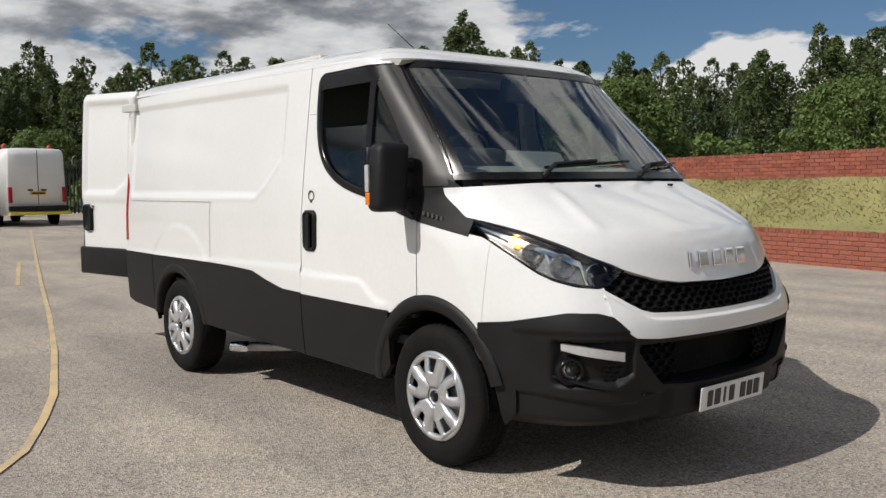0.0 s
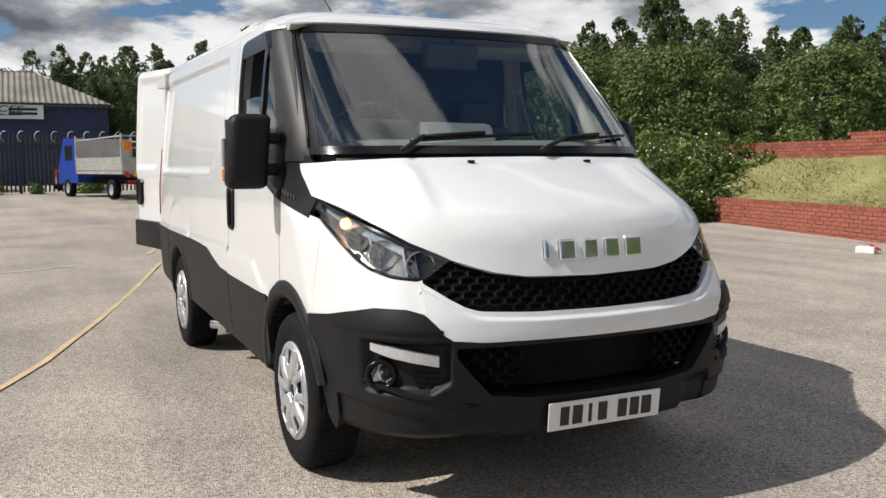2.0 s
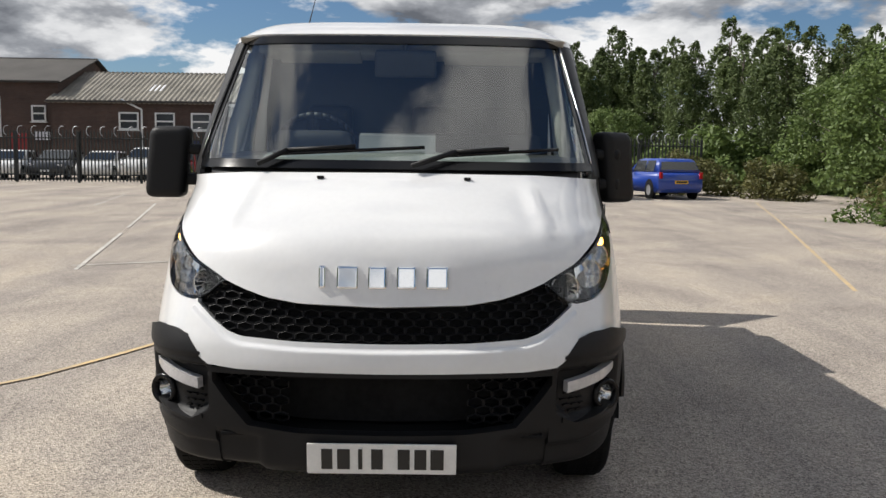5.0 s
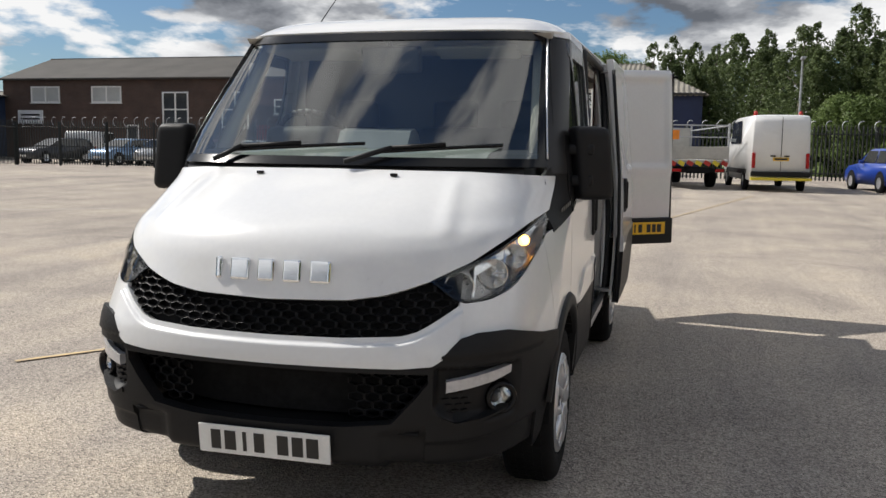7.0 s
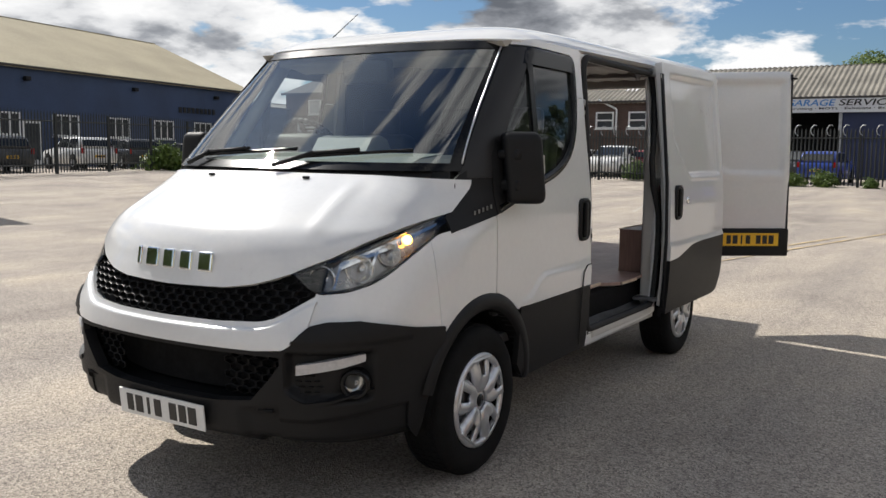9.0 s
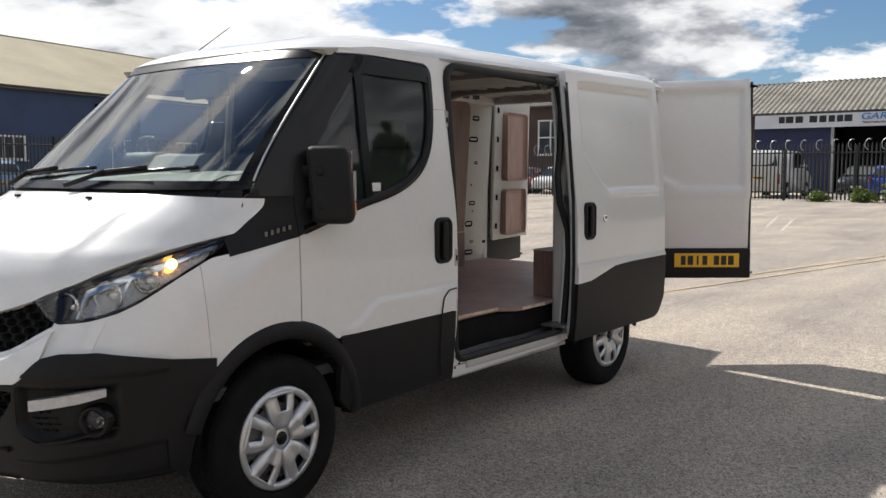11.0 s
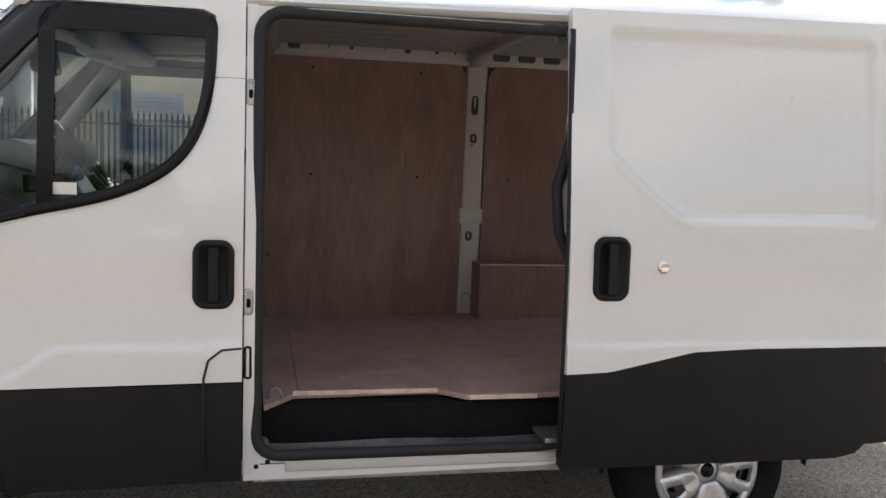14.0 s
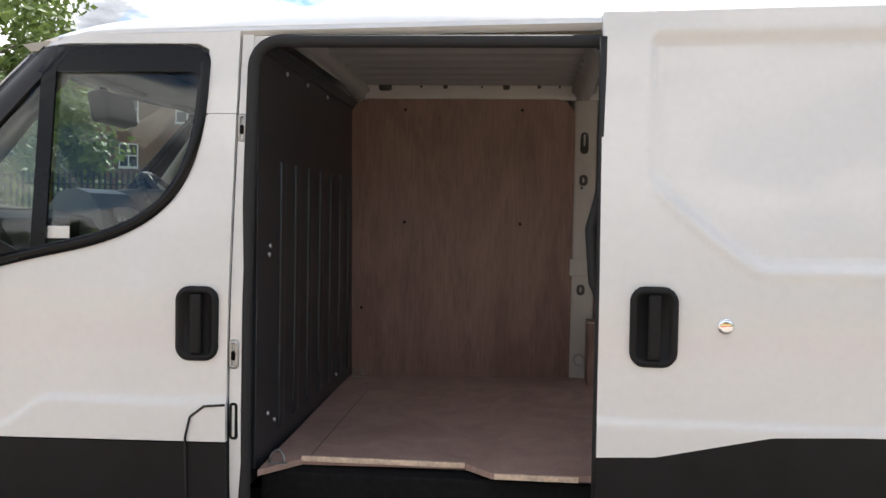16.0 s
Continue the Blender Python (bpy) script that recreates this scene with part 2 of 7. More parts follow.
WHITE = mat("white_vehicle_paint", (0.71, 0.71, 0.703), 0.30, 0, 0.02, 1.5, 40, 0, 0.8)
# white toned down; the shade inside the van is put in the colour
WHITE_IN = mat("dimmed_inner_white", (0.52, 0.51, 0.485), 0.42, 0, 0.03, 3, 30, 0.0)
PLASTIC = mat("black_textured_plastic", (0.0125, 0.0125, 0.0132), 0.5, 0, 0.12, 6, 300, 0.12, spec=0.2)
GLOSSBLACK = mat("gloss_black", (0.007, 0.007, 0.0075), 0.2, 0, 0.1, 6, 100, spec=0.22)
RUBBER = mat("tyre_rubber", (0.008, 0.008, 0.0082), 0.8, 0, 0.25, 10, 120, 0.2, spec=0.15)
SATIN = mat("dark_grey_satin_trim", (0.020, 0.019, 0.0185), 0.42, 0.0, 0.06, 8, 200, spec=0.3)
SILVER = mat("silver_wheel_paint", (0.62, 0.63, 0.65), 0.33, 0.75, 0.05, 12, 90)
CHROME = mat("chrome", (0.86, 0.87, 0.88), 0.06, 1.0, 0.02, 8, 60)
STEEL = mat("bare_steel", (0.42, 0.42, 0.42), 0.38, 0.9, 0.15, 14, 120, 0.05)
GALV = mat("galvanised_steel", (0.40, 0.41, 0.42), 0.55, 0.6, 0.15, 6, 80)
DARKIN = mat("dark_interior_plastic", (0.045, 0.045, 0.048), 0.6, 0, 0.1, 8, 150, 0.08)
GREYIN = mat("beige_headlining", (0.42, 0.395, 0.355), 0.85, 0, 0.06, 8, 200, 0.06)
UNDER = mat("underbody_black", (0.012, 0.012, 0.0125), 0.9, 0, 0.2, 5, 40, spec=0.08)
MESHBLACK = mat("satin_black_grille", (0.008, 0.008, 0.0088), 0.48, 0, 0.1, 6, 100, spec=0.2)
# white roof steel greyed; the shade under the roof is in the colour
CEIL = mat("dimmed_white_steel", (0.30, 0.297, 0.288), 0.55, 0, 0.04, 3, 30)
# dusty copy of PLY; the brighter light on it is put in the colour
PLYFLOOR = wood_mat("dusty_lit_plywood", (0.31, 0.205, 0.175), (0.45, 0.315, 0.27))
PLATEW = mat("white_plate", (0.72, 0.72, 0.70), 0.35, 0, 0.04, 10, 100)
PLATEY = mat("yellow_plate", (0.80, 0.46, 0.02), 0.35, 0, 0.04, 10, 100)
INK = mat("black_lettering", (0.012, 0.012, 0.012), 0.4, 0, 0.05)
RED = mat("red_lamp_lens", (0.36, 0.010, 0.012), 0.2, 0, 0.1, 8, 60, 0, 0.2)
AMBER = mat("amber_lens", (0.75, 0.20, 0.02), 0.15, 0, 0.08, 8, 60, 0, 0.8)
LENSW = mat("clear_white_lens", (0.47, 0.46, 0.46), 0.15, 0, 0.08, 30, 100, 0, 0.8)
REFL = mat("lamp_reflector", (0.78, 0.77, 0.76), 0.10, 1.0, 0.10, 25, 60)
LAMPDARK = mat("lamp_housing_grey", (0.36, 0.335, 0.31), 0.26, 0.8, 0.12, 20, 60)
INDIC = glow_mat("lit_amber_bulb", (1.0, 0.42, 0.07), 14)
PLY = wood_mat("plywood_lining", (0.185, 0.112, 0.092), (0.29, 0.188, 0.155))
PLYEDGE = mat("plywood_edge", (0.66, 0.52, 0.40), 0.6, 0, 0.15, 20, 80)
SEAL = mat("rubber_seal", (0.012, 0.012, 0.013), 0.7, 0, 0.1)
SCREEN = glass_mat("windscreen_glass", (0.84, 0.90, 0.87), 0.0, 0.17)
SIDEGLASS = glass_mat("side_window_glass", (0.60, 0.65, 0.63), 0.0, 0.055)
LAMPGLASS = glass_mat("lamp_cover", (0.9, 0.92, 0.93), 0.0, 0.05)
CARGLASS = mat("dark_car_glass", (0.015, 0.018, 0.02), 0.05, 0, 0.1, 5, 40, 0, 0.5)
TARMAC = ground_mat()
LINEY = mat("worn_yellow_line", (0.47, 0.34, 0.17), 0.9, 0, 0.2, 3, 50, 0.2, alt=(0.30, 0.262, 0.215))
LINEW = mat("worn_white_line", (0.47, 0.45, 0.41), 0.9, 0, 0.2, 4, 50, 0.2, alt=(0.26, 0.24, 0.21))
GRASS = mat("dry_grass", (0.215, 0.20, 0.08), 0.95, 0, 0.2, 1.3, 30, 0.3, alt=(0.165, 0.16, 0.06))
BARK = mat("bark", (0.13, 0.11, 0.09), 0.95, 0, 0.3, 5, 30, 0.5)
LEAF_A = leaf_mat("birch_leaves", (0.050, 0.074, 0.026), (0.155, 0.200, 0.075))
LEAF_B = leaf_mat("broad_leaves", (0.062, 0.10, 0.026), (0.185, 0.25, 0.075))
LEAF_C = leaf_mat("bramble_leaves", (0.035, 0.07, 0.012), (0.16, 0.22, 0.05))
LEAF_D = leaf_mat("olive_shrub_leaves", (0.06, 0.065, 0.02), (0.18, 0.17, 0.06))
FLOWER = mat("bramble_blossom", (0.68, 0.62, 0.58), 0.8, 0, 0.1)
BRICKRED = brick_mat("red_brickwork", (0.32, 0.085, 0.045), (0.25, 0.06, 0.035), (0.34, 0.24, 0.19))
BRICKBROWN = brick_mat("brown_brickwork", (0.125, 0.072, 0.054), (0.092, 0.054, 0.042), (0.14, 0.115, 0.10))
BRICKAPT = brick_mat("red_brown_brickwork", (0.34, 0.19, 0.13), (0.28, 0.14, 0.095), (0.32, 0.27, 0.22))
BRICKONE = mat("red_brick", (0.35, 0.085, 0.042), 0.9, 0, 0.25, 20, 90, 0.4)
MORTAR = mat("mortar", (0.30, 0.21, 0.165), 0.95, 0, 0.2, 10, 80, 0.3)
CLADBLUE = mat("dark_blue_cladding", (0.035, 0.06, 0.125), 0.55, 0.1, 0.15, 0.5, 12)
CLADNAVY = mat("navy_cladding", (0.012, 0.022, 0.075), 0.55, 0, 0.15, 0.7, 15)
CREAM = mat("cream_render", (0.50, 0.47, 0.36), 0.9, 0, 0.1, 0.8, 20)
GREYSHUT = mat("grey_shutter", (0.33, 0.35, 0.37), 0.5, 0.3, 0.1, 1, 30)
ROOFGREY = mat("weathered_cement_roof", (0.20, 0.185, 0.155), 0.9, 0, 0.2, 0.7, 20, 0.3)
ROOFTAN = mat("tan_sheet_roof", (0.33, 0.285, 0.19), 0.85, 0, 0.12, 0.3, 10)
ROOFDARK = mat("dark_felt_roof", (0.06, 0.055, 0.05), 0.9, 0, 0.2, 0.5, 15)
WINWHITE = mat("white_window_frame", (0.72, 0.72, 0.70), 0.5, 0, 0.05)
PANE = mat("far_window_pane", (0.05, 0.055, 0.06), 0.08, 0, 0.2, 0.6, 8)
BLIND = mat("pale_blind", (0.42, 0.43, 0.42), 0.8, 0, 0.08, 1, 20)
FENCEMAT = mat("dark_green_fence_paint", (0.022, 0.025, 0.024), 0.6, 0.1, 0.15, 4, 40)
SIGNW = mat("white_sign", (0.70, 0.71, 0.73), 0.5, 0, 0.04, 1, 20)
SIGNBLUE = mat("blue_sign_lettering", (0.05, 0.22, 0.55), 0.5, 0, 0.05)
HAZY = mat("hazard_yellow", (0.62, 0.50, 0.03), 0.5, 0, 0.08)
HAZR = mat("hazard_red", (0.42, 0.03, 0.02), 0.5, 0, 0.08)
ORANGE = mat("orange_board", (0.78, 0.24, 0.02), 0.5, 0, 0.08)
ALU = mat("grey_dropside", (0.42, 0.41, 0.38), 0.5, 0.4, 0.1, 3, 40)

# ---- building blocks ----


def part(name, bm, material, parent=None, label="", smooth=False):
    me = bpy.data.meshes.new(name)
    bm.to_mesh(me)
    bm.free()
    me.materials.append(material)
    if smooth:
        for f in me.polygons:
            f.use_smooth = True
    ob = new(name, me)
    if parent:
        ob.parent = parent
    return tagged(ob, label)


def thing(name, label, category, at=(0, 0, 0), rz=0, group="", kind=""):
    ob = new(name)
    ob.matrix_basis = pose(*at, 0, 0, rz)
    return tagged(ob, label, category, group, kind)


def add_box(bm, c, s, bevel=0.0, rot=None, seg=2):
    """A box of size s round c, edges rounded."""
    r = bmesh.ops.create_cube(bm, size=1.0)
    vs = r["verts"]
    m = Matrix.Translation(c) @ (rot or Matrix()) @ Matrix.Diagonal((*s, 1))
    bmesh.ops.transform(bm, matrix=m, verts=vs)
    if bevel:
        es = list({e for v in vs for e in v.link_edges})
        bmesh.ops.bevel(bm, geom=es, offset=bevel, segments=seg, affect="EDGES", profile=0.6)
    return bm


def box(c, s, bevel=0.0, rot=None, seg=2):
    return add_box(bmesh.new(), c, s, bevel, rot, seg)


def rod(a, b, r, n=10, r2=None):
    return add_rod(bmesh.new(), a, b, r, n, r2)


def add_rod(bm, a, b, r, n=10, r2=None):
    a, b = Vector(a), Vector(b)
    d = b - a
    m = Matrix.Translation((a + b) / 2) @ d.to_track_quat("Z", "Y").to_matrix().to_4x4()
    bmesh.ops.create_cone(bm, cap_ends=True, segments=n, radius1=r, radius2=r if r2 is None else r2, depth=d.length, matrix=m)
    return bm


def mesh_from(name, verts, faces, material, parent=None, label="", smooth=False):
    me = bpy.data.meshes.new(name)
    me.from_pydata([tuple(v) for v in verts], [], faces)
    me.materials.append(material)
    if smooth:
        me.polygons.foreach_set("use_smooth", [True] * len(me.polygons))
    me.update()
    ob = new(name, me)
    if parent:
        ob.parent = parent
    return tagged(ob, label)


def prism(poly, a, b, axis="y"):
    """A polygon (list of 2D points) drawn out from a to b along an axis."""
    bm = bmesh.new()
    put = {"y": lambda p, k: (p[0], k, p[1]), "x": lambda p, k: (k, p[0], p[1]), "z": lambda p, k: (p[0], p[1], k)}[axis]
    v0 = [bm.verts.new(put(p, a)) for p in poly]
    v1 = [bm.verts.new(put(p, b)) for p in poly]
    bm.faces.new(v0)
    bm.faces.new(v1[::-1])
    n = len(poly)
    for i in range(n):
        bm.faces.new((v0[i], v1[i], v1[(i + 1) % n], v0[(i + 1) % n]))
    bmesh.ops.recalc_face_normals(bm, faces=bm.faces)
    return bm


def rounded_plate(w, h, r, y0, y1, cx=0.0, cz=0.0, rim=0.006):
    """An upright plate with rounded corners and a softened front rim, from y0 (foot) to y1 (face)."""
    bm = bmesh.new()
    rings = []
    for y, k in ((y0, 0.0), (y1 - (y1 - y0) * 0.3, 0.0), (y1, rim), (y1, rim * 2.2), (y1 - (y1 - y0) * 0.5, rim * 3)):
        ring = []
        for qx, qz, a0 in ((1, 1, 0), (-1, 1, 90), (-1, -1, 180), (1, -1, 270)):
            for a in (0, 22, 45, 68, 90):
                rr_ = max(0.002, r - k)
                ring.append(bm.verts.new((cx + qx * (w / 2 - r) + rr_ * math.cos(radians(a0 + a)), y, cz + qz * (h / 2 - r) + rr_ * math.sin(radians(a0 + a)))))
        rings.append(ring)
    n = len(rings[0])
    for p, q in zip(rings, rings[1:]):
        for i in range(n):
            bm.faces.new((p[i], p[(i + 1) % n], q[(i + 1) % n], q[i]))
    bm.faces.new(rings[-1])
    bmesh.ops.recalc_face_normals(bm, faces=bm.faces)
    return bm


def handle_plate(y0, y1, cx, cz, w=0.146, h=0.236):
    """A door handle's surround, widest at its middle."""
    bm = rounded_plate(w, h, 0.040, y0, y1, cx, cz, 0.008)
    for v in bm.verts:
        v.co.x = cx + (v.co.x - cx) * (1 - 0.13 * abs((v.co.z - cz) / (h / 2)) ** 2.2)
    return bm


def lathe(profile, n=48, axis="y"):
    """A profile of (radius, offset) turned round an axis."""
    bm = bmesh.new()
    rings = []
    for r, o in profile:
        ring = []
        for i in range(n):
            a = 2 * math.pi * i / n
            c, s = r * math.cos(a), r * math.sin(a)
            ring.append(bm.verts.new((c, o, s) if axis == "y" else (c, s, o) if axis == "z" else (o, c, s)))
        rings.append(ring)
    for q, w in zip(rings, rings[1:]):
        for i in range(n):
            bm.faces.new((q[i], q[(i + 1) % n], w[(i + 1) % n], w[i]))
    bmesh.ops.recalc_face_normals(bm, faces=bm.faces)
    return bm


def smoothstep(a, b, x):
    t = min(1, max(0, (x - a) / (b - a)))
    return t * t * (3 - 2 * t)


def ground_z(x, y):
    return 0.0085 * max(0, -x - 6) + 0.36 * smoothstep(11, 27, -y) * smoothstep(-36, -22, x)
RUSTY = mat("brown_weathered_steel", (0.05, 0.034, 0.027), 0.8, 0.2, 0.25, 3, 40, 0.2)
SATINCHROME = mat("satin_chrome", (0.22, 0.22, 0.225), 0.35, 0.8, 0.05)
RIMGREY = mat("dull_grey_rim", (0.20, 0.20, 0.205), 0.6, 0.3, 0.1)
# pale metal colour that stands in for the glint on one windscreen edge
GLINT = mat("glint_trim", (0.62, 0.62, 0.63), 0.3, 0.7, 0.03)
HOLEGREY = mat("shadowed_grey_metal", (0.07, 0.07, 0.068), 0.6, 0.2, 0.2)
STEPGREY = mat("dusty_black_plastic", (0.085, 0.085, 0.085), 0.38, 0, 0.35, 5, 60, 0.1, spec=0.6)

# ---- ground ----


def ground():
    xs = sorted({-900, -400, -200, -120, *range(-80, 61, 4), 120, 300, 900})
    ys = sorted({-900, -400, -200, -110, *range(-72, 61, 4), 120, 300, 900})
    verts = [(x, y, ground_z(x, y)) for x in xs for y in ys]
    n = len(ys)
    faces = [(i * n + j, (i + 1) * n + j, (i + 1) * n + j + 1, i * n + j + 1) for i in range(len(xs) - 1) for j in range(n - 1)]
    tagged(mesh_from("ground", verts, faces, TARMAC, None, "worn grey-beige tarmac of an open car park", True), kind="structure")


ground()


def painted_line(pts, width, material, label):
    """A painted line along a run of ground points, 4 mm above the tarmac."""
    verts, faces = [], []
    P = []
    for (x0, y0), (x1, y1) in zip(pts, pts[1:]):
        k = max(1, int(math.hypot(x1 - x0, y1 - y0) / 0.4))
        P += [(x0 + (x1 - x0) * i / k, y0 + (y1 - y0) * i / k) for i in range(k)]
    P.append(pts[-1])
    for i, (x, y) in enumerate(P):
        a, b = P[max(0, i - 1)], P[min(len(P) - 1, i + 1)]
        d = Vector((b[0] - a[0], b[1] - a[1])).normalized()
        w = width / 2 * (1 + 0.18 * noise.noise((x * 3, y * 3, 0)))
        for s in (1, -1):
            X, Y = x - d.y * w * s, y + d.x * w * s
            verts.append((X, Y, ground_z(X, Y) + 0.009))
        if i:
            faces.append((2 * i - 2, 2 * i - 1, 2 * i + 1, 2 * i))
    tagged(mesh_from("painted_line", verts, faces, material, None, label), category="road marking", kind="structure")


YL = "faded yellow line painted on the tarmac"
WL = "worn white parking bay line on tarmac"
painted_line([(-1.0, -2.85), (-1.6, -2.42), (-2.2, -2.16), (-2.83, -1.92), (-4.54, -1.42), (-6.5, -0.9), (-10.5, 0.1), (-24.2, 3.6)], 0.05, LINEY, YL)
painted_line([(-6.0, 5.0), (-18, 8.66), (-26, 11)], 0.055, LINEY, YL)
painted_line([(-9.9, -0.36), (-13.7, 0.62)], 0.06, LINEY, YL)
for a, b in (((-24.4, -4.4), (-19.4, -3.16)), ((-21.1, -7.9), (-13.2, -5.9)), ((-21.9, -5.8), (-17.1, -4.6)), ((-22.8, -3.5), (-18.4, -2.5)),
             ((-12.0, -5.6), (-7.0, -4.38)), ((-8.9, -1.4), (-7.4, -4.6)), ((-26, -10.5), (-20, -9.2)), ((-13, -10), (-10, -14.5))):
    painted_line([a, b], 0.055, LINEW, WL)

# ---- the van's outer surface ----


def pchip(xs, ys):
    xs, ys = np.array(xs, float), np.array(ys, float)
    h, d = np.diff(xs), np.diff(ys) / np.diff(xs)
    m = np.zeros_like(xs)
    m[0], m[-1] = d[0], d[-1]
    for i in range(1, len(xs) - 1):
        if d[i - 1] * d[i] > 0:
            a, b = 2 * h[i] + h[i - 1], h[i] + 2 * h[i - 1]
            m[i] = (a + b) / (a / d[i - 1] + b / d[i])

    def f(x):
        x = np.clip(np.asarray(x, float), xs[0], xs[-1])
        i = np.clip(np.searchsorted(xs, x) - 1, 0, len(h) - 1)
        t = (x - xs[i]) / h[i]
        return ((1 + 2 * t) * (1 - t) ** 2 * ys[i] + t * (1 - t) ** 2 * h[i] * m[i] + t * t * (3 - 2 * t) * ys[i + 1] + t * t * (t - 1) * h[i] * m[i + 1])
    return f


ZT = [0.22, 0.30, 0.36, 0.46, 0.60, 0.70, 0.76, 0.84, 0.95, 1.00, 1.08, 1.15, 1.21, 1.27, 1.32, 1.375, 1.40, 2.02, 2.06]
front_x = pchip(ZT, [0.80, 0.94, 1.00, 1.012, 1.02, 1.022, 1.015, 0.995, 0.965, 0.95, 0.925, 0.88, 0.79, 0.67, 0.56, 0.435, 0.405, -0.335, -0.385])
bow = pchip(ZT, [0.18, 0.2, 0.2, 0.2, 0.2, 0.2, 0.21, 0.25, 0.31, 0.33, 0.36, 0.39, 0.41, 0.38, 0.34, 0.26, 0.24, 0.10, 0.08])
turn_ = pchip(ZT, [0.45, 0.47, 0.47, 0.47, 0.47, 0.47, 0.46, 0.45, 0.43, 0.43, 0.44, 0.47, 0.5, 0.46, 0.42, 0.33, 0.32, 0.2, 0.2])
half_w = pchip([0.22, 0.36, 0.6, 0.85, 1.15, 1.35, 1.7, 2.0, 2.06, 2.1], [0.90, 0.935, 0.958, 0.967, 0.963, 0.946, 0.906, 0.868, 0.858, 0.84])
REAR = -4.04


def rise(x, z):
    return 0.07 * np.clip((z - 1.3) / 0.8, 0, 1) * np.clip((-x - 0.4) / 3.5, 0, 1)


def front_point(y, z):
    """The surface seen from ahead: x for a place (y, z)."""
    y, z = np.asarray(y, float), np.asarray(z, float)
    r = np.clip(np.abs(y) / half_w(z), 0, 1)
    return front_x(z) - bow(z) * r ** 2.3 - turn_(z) * r ** 11


def side_y(x, z):
    """The surface seen from the side: y for a place (x, z)."""
    x, z = np.broadcast_arrays(np.asarray(x, float), np.asarray(z, float))
    lo, hi = np.zeros(x.shape), np.ones(x.shape)
    fx, b1, b2 = front_x(z), bow(z), turn_(z)
    for _ in range(26):
        mid = (lo + hi) / 2
        ahead = fx - b1 * mid ** 2.3 - b2 * mid ** 11 > x
        lo, hi = np.where(ahead, mid, lo), np.where(ahead, hi, mid)
    return half_w(z) * hi * (1 - 0.02 * np.clip((-x - 3.3) / 0.75, 0, 1) ** 2)


def surf(chart, s, z, sgn=1):
    s, z = np.broadcast_arrays(np.asarray(s, float), np.asarray(z, float))
    if chart == "front":
        return np.stack([front_point(s, z), s, z], -1)
    if chart == "wrap":
        y = half_w(z) * (1 - (1 - s) ** 2)
        return np.stack([front_point(y, z), sgn * y, z], -1)
    return np.stack([s, sgn * side_y(s, z), z + rise(s, z)], -1)


def grid_mesh(name, P, material, parent, thick=0.012, label="", inward=None):
    """A sheet from a grid of points with its border folded inwards, so that edges show a thickness."""
    a, b = P.shape[:2]
    verts = [tuple(p) for p in P.reshape(-1, 3)]
    faces = [(i * b + j, (i + 1) * b + j, (i + 1) * b + j + 1, i * b + j + 1) for i in range(a - 1) for j in range(b - 1)]
    du, dv = np.gradient(P, axis=0), np.gradient(P, axis=1)
    N = np.cross(du, dv)
    N /= np.linalg.norm(N, axis=-1, keepdims=True) + 1e-12
    c = P.reshape(-1, 3).mean(0)
    core = np.array((-1.2 if c[0] < 0.2 else 0.0, 0, 1.0)) if inward is None else np.array(inward)
    if ((N * (P - core)).sum(-1)).mean() < 0:
        N = -N
        faces = [f[::-1] for f in faces]
    if thick:
        loop = [(i, 0) for i in range(a)] + [(a - 1, j) for j in range(1, b)] + [(i, b - 1) for i in range(a - 2, -1, -1)] + [(0, j) for j in range(b - 2, 0, -1)]
        k = len(verts)
        for i, j in loop:
            verts.append(tuple(P[i, j]))
            verts.append(tuple(P[i, j] - N[i, j] * thick))
        m = len(loop)
        for i in range(m):
            q = (i + 1) % m
            faces.append((k + 2 * i, k + 2 * q, k + 2 * q + 1, k + 2 * i + 1))
    me = bpy.data.meshes.new(name)
    me.from_pydata(verts, [], faces)
    me.polygons.foreach_set("use_smooth", [i < (a - 1) * (b - 1) for i in range(len(faces))])
    me.materials.append(material)
    me.update()
    ob = new(name, me)
    ob.parent = parent
    return tagged(ob, label)


def panel(name, chart, s0, s1, lower, upper, material, parent, off=0.0, sgn=1, step=0.03, rows=10, thick=0.012, label="", relief=None):
    """A body panel between two curves given as (s, z) points, on the outer surface, off outwards."""
    n = max(3, int(abs(s1 - s0) / step) + 1)
    s = np.linspace(s0, s1, n)
    lo, hi = (np.interp(s, *np.array(sorted(c)).T) if isinstance(c, list) else np.full(n, float(c)) for c in (lower, upper))
    t = np.linspace(0, 1, rows)
    S, Z = np.repeat(s[:, None], rows, 1), lo[:, None] * (1 - t) + hi[:, None] * t
    e = 1e-3
    P = surf(chart, S, Z, sgn)
    du = surf(chart, S + e, Z, sgn) - surf(chart, S - e, Z, sgn)
    dv = surf(chart, S, Z + e, sgn) - surf(chart, S, Z - e, sgn)
    N = np.cross(du, dv)
    N /= np.linalg.norm(N, axis=-1, keepdims=True) + 1e-12
    out = P - np.array((-1.5, 0, 0.9))
    N = np.where((N * out).sum(-1, keepdims=True) < 0, -N, N)
    d = off if relief is None else off + relief(S, Z)[..., None]
    return grid_mesh(name, P + N * d, material, parent, thick, label)


def arc(cx, r, x0, x1, n=24, cz=0.345):
    return [(x, cz + math.sqrt(max(0, r * r - (x - cx) ** 2))) for x in np.linspace(x0, x1, n)]


van = thing("van", "white panel van, black lower cladding, side and rear doors open", "van")


def soft(e0, e1, x):
    t = np.clip((x - e0) / (e1 - e0), 0, 1)
    return t * t * (3 - 2 * t)


